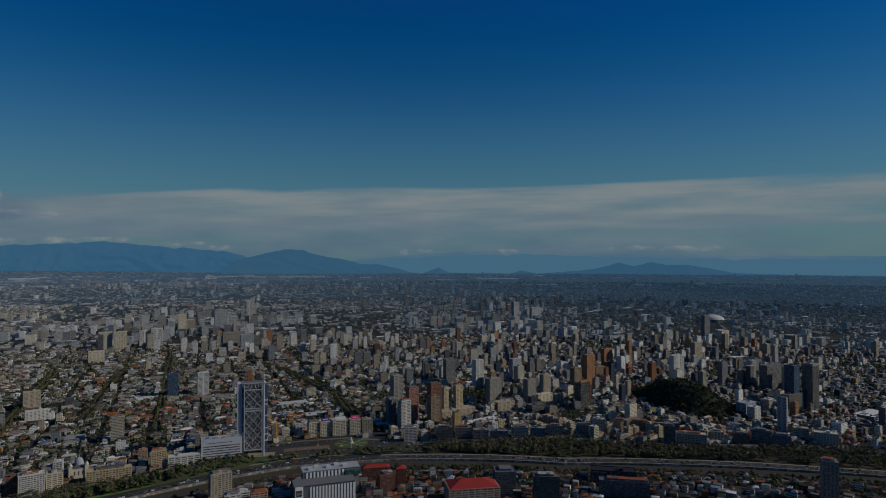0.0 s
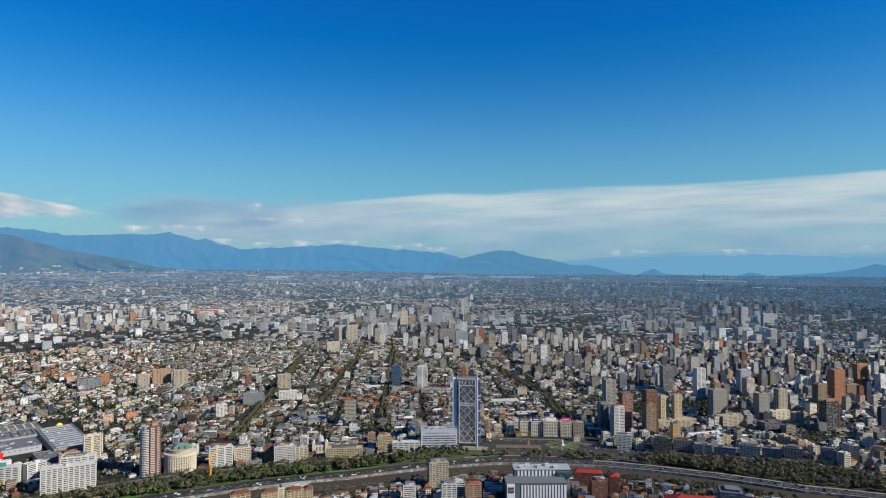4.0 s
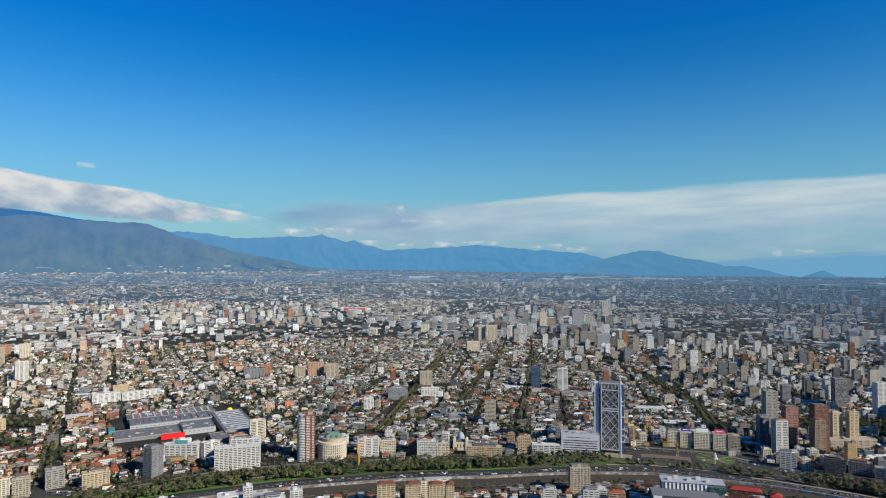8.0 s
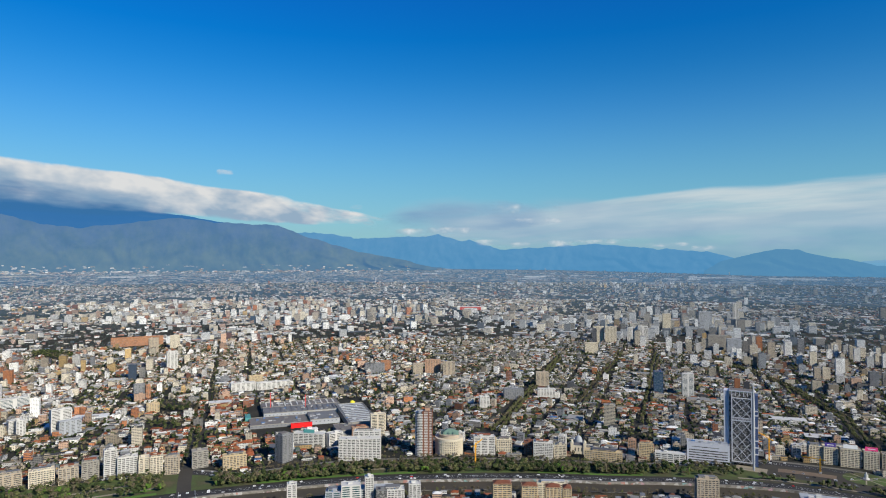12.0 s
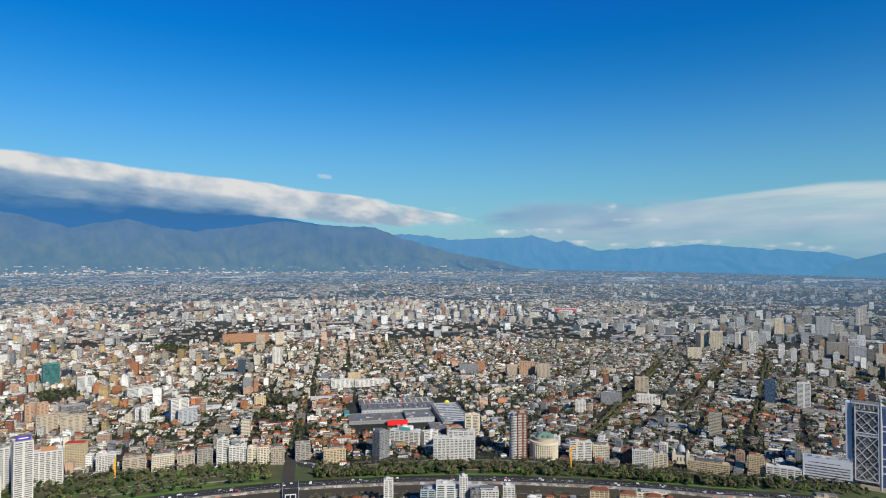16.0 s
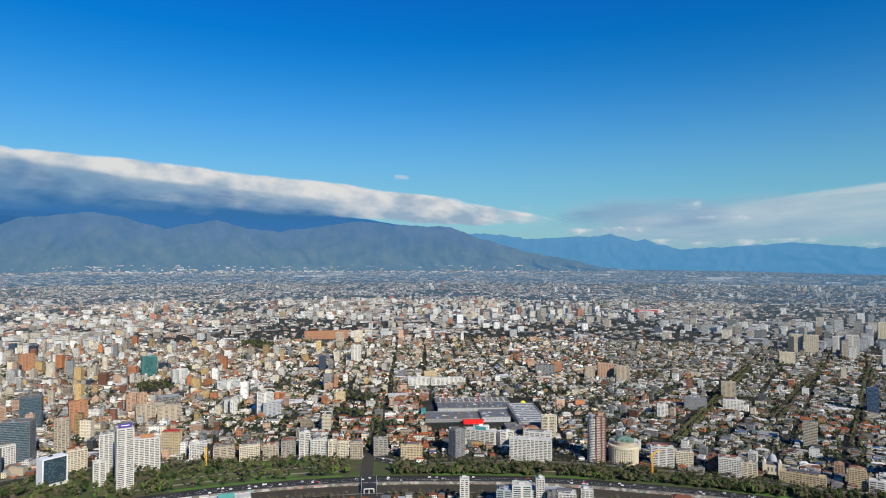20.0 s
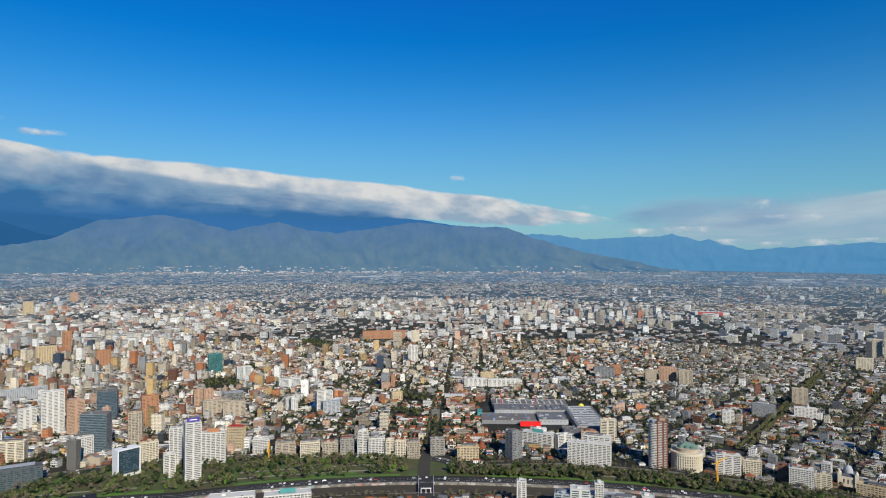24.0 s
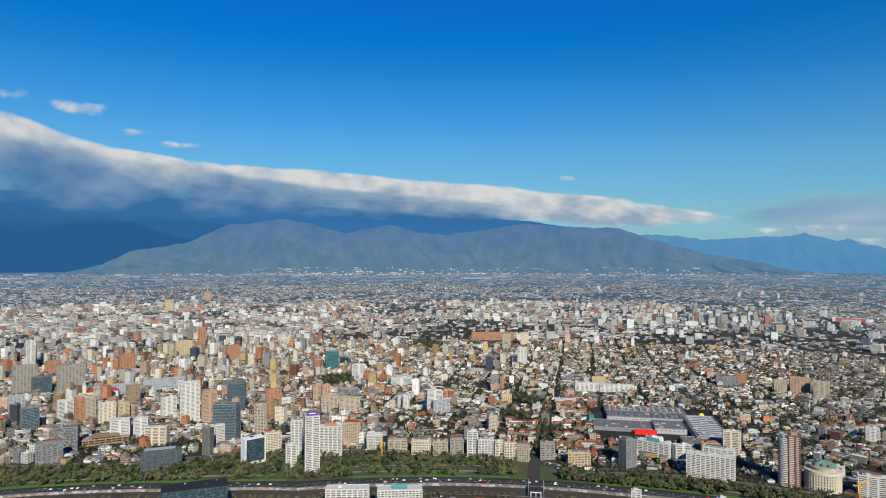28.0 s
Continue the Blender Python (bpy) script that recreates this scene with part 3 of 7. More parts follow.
ribbon("path", 1, 16.5, 40, 45, 0.20, "path_sand", "pale sandy walk across the square", "path")
ribbon("park_lawn", 8.6, 15.5, 48, 62, 0.20, "lawn", "green strip of lawn on the square", "lawn")
ribbon("park_ground", 9.6, 14, 92, 112, 0.20, "river_mud", "dug earth of a building site on the square", "ground")
ribbon("park_lawn", 3.2, 5.6, 52, 72, 0.20, "lawn", "green strip of lawn on the square", "lawn")
ribbon("park_lawn", 0.6, 2.8, 60, 76, 0.20, "lawn", "green strip of lawn on the square", "lawn")
path_strip("pavement", ((-358, 1196), (-308, 1203)), 26, 0.22, "path_sand", "pale paved forecourt at the foot of the mast", "pavement")
M["lawn_fresh"] = plain("lawn_fresh", (0.085, 0.165, 0.035), rough=0.95, vary=0.35, scale=0.12)
for a0, a1, lo, hi in ((66, 80.5, 34, 43), (70, 74, 52, 60), (66.2, 69, 56, 66), (75, 78.5, 70, 82), (44, 58, 34, 42), (50, 56, 66, 74), (86, 107, 33, 45), (24, 33, 34, 40)):
    ribbon("park_lawn", a0, a1, lo, hi, 0.11, "lawn_fresh", "fresh green strip of park lawn", "lawn")
for a0, a1, off in ((66, 84, 62), (68, 80, 92), (30, 60, 60), (44, 58, 88), (88, 108, 60)):
    ribbon("path", a0, a1, off, off + 6, 0.14, "path_sand", "sandy park path", "path")


# ---- trees ----
def lump():
    bm = bmesh.new()
    bmesh.ops.create_icosphere(bm, subdivisions=1, radius=1.0)
    v, f = [tuple(q.co) for q in bm.verts], [tuple(q.index for q in p.verts) for p in bm.faces]
    bm.free()
    return v, f


LUMP, LUMP_FACES = lump()


def crown_arrays(rng, r, h, clumps, leaves, narrow=1.0, size=0.9, core=True):
    """Many small leaf sprays on several uneven clumps: quads with their own tilt."""
    v, f = [], []
    for c in range(clumps):
        a, q = rng.uniform(0, 2 * np.pi), r * narrow * rng.uniform(0.15, 0.62)
        cx, cy, cz = q * np.cos(a), q * np.sin(a), h * rng.uniform(0.28, 0.74)
        cr = r * rng.uniform(0.40, 0.64)
        if core:
            base = len(v)
            v += [np.array((cx, cy, cz)) + np.array(q) * cr * rng.uniform(0.45, 0.85) * np.array((narrow, narrow, 0.85)) for q in LUMP]
            f += [tuple(base + i for i in q) for q in LUMP_FACES]
        for k in range(leaves):
            u = rng.normal(size=3)
            u /= np.linalg.norm(u)
            p = np.array((cx, cy, cz)) + u * cr * rng.uniform(0.6, 1.05) * np.array((narrow, narrow, 0.85 / max(narrow, 0.4)))
            t = np.cross(u, rng.normal(size=3))
            t /= np.linalg.norm(t)
            b = np.cross(u, t)
            s = size * rng.uniform(0.6, 1.3)
            base = len(v)
            v += [p - t * s * 1.25 - b * s * 0.8, p + t * s * 1.25 - b * s * 0.7, p + b * s * 1.35]
            f.append((base, base + 1, base + 2))
    return np.array(v), np.array(f)


def trunk_mesh(rng, h, r, limbs):
    bm = bmesh.new()
    bmesh.ops.create_cone(bm, cap_ends=True, segments=7, radius1=r, radius2=r * 0.45, depth=h, matrix=Matrix.Translation((0, 0, h / 2 - 0.3)))
    for k in range(limbs):
        a, tilt, ln = rng.uniform(0, 2 * np.pi), rng.uniform(25, 55), h * rng.uniform(0.4, 0.75)
        m = Matrix.Translation((0, 0, h * rng.uniform(0.55, 0.95))) @ Matrix.Rotation(a, 4, "Z") @ Matrix.Rotation(radians(tilt), 4, "Y") @ Matrix.Translation((0, 0, ln / 2))
        bmesh.ops.create_cone(bm, cap_ends=True, segments=5, radius1=r * 0.4, radius2=r * 0.1, depth=ln, matrix=m)
    me = bpy.data.meshes.new("trunk")
    bm.to_mesh(me)
    bm.free()
    me.materials.append(M["bark"])
    return me


TREES = []
for k, (mat, r, h, clumps, leaves, narrow, size, label) in enumerate((
        ("leaf_deep", 4.8, 9.5, 4, 12, 1.0, 0.6, "dark green leafy park tree"), ("leaf_olive", 4.5, 9.0, 4, 12, 1.0, 0.5, "olive-green park tree with open crown"),
        ("leaf_fresh", 3.8, 8.5, 4, 12, 0.9, 0.5, "fresh green young tree in the park"), ("twigs", 4.4, 10.5, 8, 13, 1.0, 0.48, "almost bare brown tree on dry ground"),
        ("twigs", 3.4, 15.0, 8, 13, 0.6, 0.46, "tall bare poplar with grey-brown twigs"), ("leaf_deep", 5.6, 11.0, 5, 12, 1.0, 0.65, "broad dark green evergreen tree"), ("evergreen", 4.8, 11.0, 5, 8, 1.0, 0.5, "very dark evergreen hillside tree"))):
    rng = np.random.default_rng(40 + k)
    v, f = crown_arrays(rng, r, h, clumps, leaves, narrow, size, mat != "twigs")
    v[:, 2] += 1.6
    TREES.append((v, f, mat, trunk_mesh(rng, h * 0.6, 0.32, 4), sheet("crown", v, [f], [M[mat]]), label))


def tree(x, y, kind, size, turn, z=0.0):
    v, f, mat, trunk, crown, label = TREES[kind]
    t = thing("tree", label, "tree", x, y, turn, "park trees", z=z)
    t.matrix_basis = t.matrix_basis @ Matrix.Diagonal((size, size, size, 1))
    put("trunk", t, trunk, Matrix())
    put("crown", t, crown, Matrix())
    return t


WOOD = {}          # joined trees by kind: lists of x, y, z, size, turn


def far_tree(x, y, kind, size, z=0.0):
    WOOD.setdefault(kind, []).append((x, y, z, size, random.random() * 6.28))


def plant_woods():
    for kind, rows in WOOD.items():
        v, f, mat, trunk, crown, label = TREES[kind]
        rows = np.array(rows)
        c, s = np.cos(rows[:, 4])[:, None] * rows[:, 3:4], np.sin(rows[:, 4])[:, None] * rows[:, 3:4]
        x = rows[:, 0:1] + v[None, :, 0] * c - v[None, :, 1] * s
        y = rows[:, 1:2] + v[None, :, 0] * s + v[None, :, 1] * c
        z = rows[:, 2:3] + v[None, :, 2] * rows[:, 3:4]
        vv = np.stack([x, y, z], 2).reshape(-1, 3)
        ff = (f[None] + (np.arange(len(rows)) * len(v))[:, None, None]).reshape(-1, 3)
        tagged(new("trees", sheet("trees", vv, [ff], [M[mat]])), label + "s standing close together", "trees", kind="stuff")


def clump_trees(name, x, y, r, mats, seed, label, lumps=3):
    """Street and garden trees too far off to show single leaves: uneven lumps."""
    rng = np.random.default_rng(seed)
    n = len(x)
    octa = np.array(((1, 0, 0), (-1, 0, 0), (0, 1, 0), (0, -1, 0), (0, 0, 1), (0, 0, -0.7)))
    tri = np.array(((0, 2, 4), (2, 1, 4), (1, 3, 4), (3, 0, 4), (2, 0, 5), (1, 2, 5), (3, 1, 5), (0, 3, 5)))
    verts = []
    for k in range(lumps):
        o = rng.normal(0, 0.5, (n, 3)) * r[:, None] * (1, 1, 0.35)
        o[:, 2] += r * 1.25
        v = octa[None] * rng.uniform(0.55, 1.15, (n, 6, 1)) * r[:, None, None] * 0.8 + o[:, None] + np.stack([x, y, np.zeros(n)], 1)[:, None]
        verts.append(v)
    verts = np.stack(verts, 1).reshape(-1, 3)
    faces = (tri[None] + (np.arange(n * lumps) * 6)[:, None, None]).reshape(-1, 3)
    mi = np.repeat(rng.choice(len(mats), n, p=(0.5, 0.22, 0.28)), 8 * lumps)
    tagged(new(name, sheet(name, warp(verts), [faces], mats, mi, smooth=True)), label, "trees", kind="stuff")


trnd = random.Random(5)
made = 0
for k in range(4900):
    az = trnd.uniform(-41, 112) if k < 4100 else trnd.uniform(-41, 4)
    lo, hi = float(river_r(az)) + 33, float(front_r(az)) - 36
    if hi - lo < 8:
        continue
    r = trnd.uniform(lo, hi)
    x, y = (float(v) for v in polar(az, r))
    bare = az < 6
    dense = noise.noise((x / 60, y / 60, 3.0))
    if 1 < az < 14 and r > lo + 12 or 14 < az < 24 and trnd.random() < 0.6 or trnd.random() < dense * 0.8:
        continue
    if 62 < az < 81 and dense > -0.08 and trnd.random() < 0.5:
        continue
    if 61.5 < az < 65.5 or math.hypot(x + 330, y - 1190) < 34:
        continue
    kind = (trnd.choice((3, 4, 1, 3, 3, 1, 1)) if trnd.random() < 0.93 else 0) if bare else trnd.choice((0, 0, 1, 1, 1, 5, 3, 3, 3, 2 if dense < -0.1 or az > 62 and trnd.random() < 0.4 else 1))
    size = trnd.uniform(0.95, 1.5)
    if made < 150 and k % 8 == 0:
        tree(x, y, kind, size, trnd.uniform(0, 360))
        made += 1
    else:
        far_tree(x, y, kind, size)
for k in range(560):                                   # bare trees along the avenue
    az = 22 + 64 * (k // 2) / 280
    x, y = (float(v) for v in polar(az + trnd.uniform(-0.1, 0.1), float(front_r(az)) - (7.5 if k % 2 else 36)))
    if trnd.random() < 0.72 and not 61.5 < az < 65.5:
        far_tree(x, y, trnd.choice((3, 3, 1)), trnd.uniform(0.7, 1.0))
for k in range(2300):                                  # bushes and bare trees on the near bank
    az = trnd.uniform(-41, 112) if k < 1700 else trnd.uniform(-41, 6)
    r = float(river_r(az)) - (trnd.uniform(52, 62) if trnd.random() < 0.4 else trnd.uniform(68, 125))
    if 62 < az < 65.5:
        continue
    x, y = (float(v) for v in polar(az, r))
    far_tree(x, y, trnd.choice((1, 3, 3, 3) if k < 1700 else (1, 1, 5, 3)), trnd.uniform(0.55, 1.05))
for pts, gap, kinds in ((((-130, 1350), (-204, 1501), (-271, 1710), (-480, 2060), (-886, 2534)), 6, (1, 3, 1)), (((-815, 1090), (-1243, 2060)), 4.0, (1, 1, 1, 3)),
                        (((-600, 1360), (-909, 2144), (-1020, 2440)), 8, (1, 3, 1)), (((-1085, 538), (-1290, 655), (-1700, 890)), 8, (3, 1, 0)), (((-804, 1440), (-1151, 2381)), 7, (3, 1, 3))):
    for a, b in zip(pts, pts[1:]):
        a, b = Vector(a), Vector(b)
        side = Vector((-(b - a).y, (b - a).x)).normalized()
        n = int((b - a).length / gap)
        for k in range(n):
            for s in (-7, 7):
                p = a + (b - a) * (k + trnd.random()) / n + side * (s + trnd.uniform(-2, 2))
                far_tree(p.x, p.y, trnd.choice(kinds), trnd.uniform(0.95, 1.35))

# ---- small parks among the houses ----
for cx, cy, rx, ry, n in ((-2745, 824, 170, 60, 210), (-1560, 730, 60, 45, 60), (-2000, 300, 80, 50, 80), (-1700, -40, 60, 50, 60), (-1400, 640, 50, 35, 40), (-60, 1620, 70, 40, 70), (120, 1700, 62, 48, 120)):
    clear(cx, cy, min(rx, ry) + 8)
    clear(cx - rx * 0.5, cy, min(rx, ry) + 4), clear(cx + rx * 0.5, cy, min(rx, ry) + 4)
    for k in range(n):
        q, a = math.sqrt(trnd.random()), trnd.uniform(0, 2 * math.pi)
        far_tree(cx + rx * q * math.cos(a), cy + ry * q * math.sin(a), trnd.choice((0, 1, 1, 3, 5)), trnd.uniform(0.9, 1.4))

# ---- wooded mound in the old town ----
def mound(x, y, rx, ry, rz, top, label):
    bm = bmesh.new()
    rows = []
    for i in range(15):
        q = i / 14
        rows.append([bm.verts.new((rx * q * math.cos(a), ry * q * math.sin(a), top * (math.cos(math.pi * q) * 0.5 + 0.5) ** 0.8 + 5 * noise.noise((rx * q * math.cos(a) / 30, ry * q * math.sin(a) / 30, 2)) * (1 - q))) for a in (2 * math.pi * k / 40 for k in range(40))])
    for a, b in zip(rows, rows[1:]):
        for k in range(40):
            j = (k + 1) % 40
            if a is rows[0]:
                continue
            bm.faces.new((a[k], b[k], b[j], a[j]))
    bm.faces.new(rows[1])
    me = bpy.data.meshes.new("wooded_hill")
    bm.to_mesh(me)
    bm.free()
    me.materials.append(M["evergreen"])
    ob = tagged(new("wooded_hill", me), label, "hill", kind="structure")
    ob.matrix_basis = pose(x, y, -0.5, 0, 0, rz)
    clear(x, y, min(rx, ry) * 0.97)
    for s in (-0.5, 0.5):
        clear(x + math.cos(radians(rz)) * rx * s, y + math.sin(radians(rz)) * rx * s, min(rx, ry) * 0.85)
    for k in range(1150):
        q, a = math.sqrt(trnd.random()), trnd.uniform(0, 2 * math.pi)
        u, v = rx * q * math.cos(a), ry * q * math.sin(a)
        px, py = x + u * math.cos(radians(rz)) - v * math.sin(radians(rz)), y + u * math.sin(radians(rz)) + v * math.cos(radians(rz))
        far_tree(px, py, trnd.choice((6, 6, 0, 0, 1, 3)), trnd.uniform(0.7, 1.3), z=top * (math.cos(math.pi * q) * 0.5 + 0.5) ** 0.8 - 1.5)


mound(636, 1612, 190, 100, -72, 55, "steep wooded hill in the middle of the old town")

# ---- landmark: tower with lattice front ----
def lattice_tower():
    t = thing("office_tower", "white office tower with dark diamond-latticed glass front and a tall mast", "office tower", -357, 1219, 15, reach=38)
    t.matrix_basis = t.matrix_basis @ Matrix.Diagonal((1.15, 1, 0.985, 1))
    w, d, h = 44.0, 24.0, 138.0
    bar("body", t, "glass_dark", 3, 0, 3, w - 8, d, h - 8)
    bar("side_slab", t, "lavender", -w / 2 + 4.5, 1, 0, 11, d - 2, h - 3, "plain white side slab")
    bar("side_strip", t, "blue_paint", -w / 2 + 10.6, -1.2, 46, 1.2, d - 1, h - 56)
    for x in (-11.2, 17.0):
        bar("frame_post", t, "lavender", x, -d / 2 - 0.6, 6, 1.5, 1.6, h - 14)
    for z in (6.0, 81.0, 86.0, 122.0):
        bar("frame_rail", t, "lavender", 2.9, -d / 2 - 0.6, z, 28, 1.5, 1.4)
    for z0, rows, tall in ((7.0, 4, 74.0), (87.0, 2, 35.0)):
        ch, cw = tall / rows, 13.6
        for r in range(rows):
            for c in range(2):
                x0, z = -10.6 + c * cw, z0 + r * ch
                strut("lattice_bar", t, "lavender", (x0, -d / 2 - 0.7, z), (x0 + cw, -d / 2 - 0.7, z + ch), 0.75)
                strut("lattice_bar", t, "lavender", (x0 + cw, -d / 2 - 0.75, z), (x0, -d / 2 - 0.75, z + ch), 0.75)
    for k in range(8):
        x0 = -10.6 + k * 3.4
        strut("lattice_bar", t, "lavender", (x0, -d / 2 - 0.7, 82), (x0 + 3.4, -d / 2 - 0.7, 86), 0.5)
        strut("lattice_bar", t, "lavender", (x0 + 3.4, -d / 2 - 0.75, 82), (x0, -d / 2 - 0.75, 86), 0.5)
    for k in range(38):
        bar("floor_line", t, "slate_paint", 3, 0, 8 + k * 3.0, w - 7.6, d + 0.3, 0.35)
    bar("crown", t, "copper", 3, 0, h - 10, w - 9, d - 2, 6, "grey-green louvred crown")
    for k in range(6):
        bar("crown_post", t, "lavender", -11 + k * 5.6, -d / 2 + 0.4, h - 12, 0.8, 1.0, 10)
    bar("crown_rim", t, "lavender", 3, 0, h - 3.5, w - 7, d, 1.8)
    bar("stair_core", t, "blue_paint", w / 2 + 0.2, 0, 0, 7, d - 4, h - 8, "dark blue glazed stair core")
    for z in (22, 34, 46, 70, 92, 100):
        bar("landing", t, "lavender", w / 2 + 0.4, -2, z, 7.6, d - 6, 2.2)
    bar("roof", t, "felt", 3, 0, h - 2, w - 9, d - 2, 0.6)
    part("mast", lathe(((1.6, 0), (1.9, 26), (2.1, 60), (2.1, 110), (1.3, 138), (0.35, 158)), 12), "pale", t, "slender pale mast standing before the front", m=pose(19.5, -d / 2 - 19, 0))
    strut("mast_tie", t, "steel", (19.5, -d / 2 - 19, 122), (19.5, -d / 2, 122), 0.7)
    a = thing("office_block", "white low office wing with dark strip windows on short piers", "office building", -401, 1180, 20, reach=42)
    a.matrix_basis = a.matrix_basis @ Matrix.Diagonal((1.15, 1, 0.89, 1))
    bar("body", a, "lavender", 0, 0, 5, 62, 26, 37)
    for k in range(5):
        bar("window_strip", a, "glass_dark", 0, -0.1, 8.5 + k * 5.0, 56, 26, 2.3)
    bar("window_strip", a, "glass_dark", -4, -0.1, 35.5, 40, 26, 1.5)
    for k in range(9):
        bar("pier", a, "pale", -29 + k * 7.2, -11, -0.2, 1.1, 1.1, 5.4)
    bar("plinth", a, "glass_dark", 0, 2, -0.2, 56, 20, 5.3)
    bar("roof", a, "pale", 0, 0, 42, 60, 24, 0.4)
    part("parapet", ring_wall(62.4, 26.4, 1.4, 0.6), "lavender", a, m=pose(0, 0, 42))
    for x, y, s, m in ((-22, 2, 6, "blue"), (-12, -3, 4, "grey"), (-4, 4, 5, "white"), (6, 0, 7, "pale"), (17, 3, 4, "grey")):
        bar("roof_unit", a, m, x, y, 42.3, s, s * 0.7, 2.5)


def striped_tower():
    t = thing("apartment_tower", "red-brick apartment tower with white balconies and a rounded pale side", "apartment tower", -822, 874, 43, reach=26)
    h = 84.0
    bar("body", t, "brick", 5, 1, 0, 20, 17, h)
    part("drum", lathe(((9.2, -0.3), (9.2, h - 4)), 24), "glass_dark", t, m=pose(-8, 1, 0))
    for k in range(28):
        z = k * h / 28
        bar("balcony", t, "white", 2.5, -5.6, z, 7.0, 6.0, 1.2)
        bar("balcony", t, "white", 11.5, -4.6, z, 4.6, 7.0, 1.2)
        part("balcony_ring", lathe(((9.9, 0), (9.9, 1.25), (9.0, 1.25)), 20), "white", t, m=pose(-8, 1, z)) if k < 27 else None
    for x in (-1.6, 7.2, 14.6):
        bar("pier", t, "brick", x, 0.4, 0, 1.5, 18.6, h + 1)
    bar("roof", t, "felt", 5, 1, h, 19, 16, 0.4)
    bar("lift_house", t, "peach", 6, 2, h + 0.3, 9, 8, 4)
    part("roof_drum", lathe(((6, 0), (6, 4.2), (5, 4.6)), 20), "pale", t, m=pose(-8, 1, h - 4))


def drum_building():
    t = thing("office_building", "curved pale stone building with tall windows and a green copper roof", "office building", -795, 914, 41, reach=38)
    R, h = 26.0, 32.0
    part("body", lathe(((R - 1.2, -0.3), (R - 1.2, h)), 48), "glass_dark", t)
    for k in range(40):
        a = radians(k * 9)
        strut("column", t, "cream", (math.cos(a) * (R - 0.4), math.sin(a) * (R - 0.4), -0.2), (math.cos(a) * (R - 0.4), math.sin(a) * (R - 0.4), h), 2.3)
    for z, g, tall in ((-0.3, 0.6, 5.0), (9.5, 0.2, 1.2), (14, 0.2, 1.0), (18.5, 0.2, 1.0), (23, 0.2, 1.0), (28, 0.3, 1.2), (h - 4, 1.0, 4.2)):
        part("cornice", lathe(((R - 1.5, z), (R + g, z), (R + g, z + tall), (R - 1.5, z + tall)), 48), "cream", t)
    part("terrace", lathe(((R - 1, h - 0.6), (R - 1, h - 0.2)), 48), "sand", t)
    part("upper_storey", lathe(((R - 7, h - 1), (R - 7, h + 5), (R - 6.4, h + 5), (R - 6.4, h + 6)), 48), "beige", t)
    part("roof", hip_roof(34, 27, 8), "copper", t, "weathered green copper roof", m=pose(1, 4, h + 5.8))
    for x in (-12, 0, 12):
        bar("dormer", t, "copper", x * 0.8, -8, h + 6.5, 3.4, 5, 3.6)


def ribbed_hall():
    t = thing("museum_hall", "white ribbed concert hall with a grey flat roof", "hall", -174, 977, 19, reach=60)
    bar("body", t, "slate_paint", 0, 0, -0.4, 92, 30, 29)
    for k in range(4):
        bar("side_rib", t, "white_paint", 46, -12 + k * 8, 0, 1.2, 4.5, 27)
    for k in range(15):
        bar("rib", t, "white_paint", -22 + k * 4.7, -15.2, 0, 2.7, 1.2, 26)
    bar("end_frame", t, "white_paint", -39.5, -15.3, 0, 12, 1.4, 28.5)
    bar("window", t, "glass_dark", -39.5, -15.7, 14, 9, 1.2, 9)
    bar("roof", t, "zinc", 0, 0, 28.6, 94, 32, 1.0)
    bar("upper_hall", t, "zinc", 14, 27, -0.4, 88, 26, 40)
    for k in range(11):
        bar("rib", t, "white_paint", -24 + k * 5.6, 13.6, 30, 2.8, 1.2, 8.5)
    bar("glass_box", t, "glass_green", 48, 14.5, 29, 24, 8, 7, "green glass meeting box")
    bar("upper_roof", t, "pale", 14, 27, 39.6, 90, 28, 0.9)
    for x, y in ((-18, 22), (-8, 30), (10, 24), (24, 32), (36, 22)):
        bar("roof_unit", t, "white", x, y, 40.4, 7, 6, 3.4)


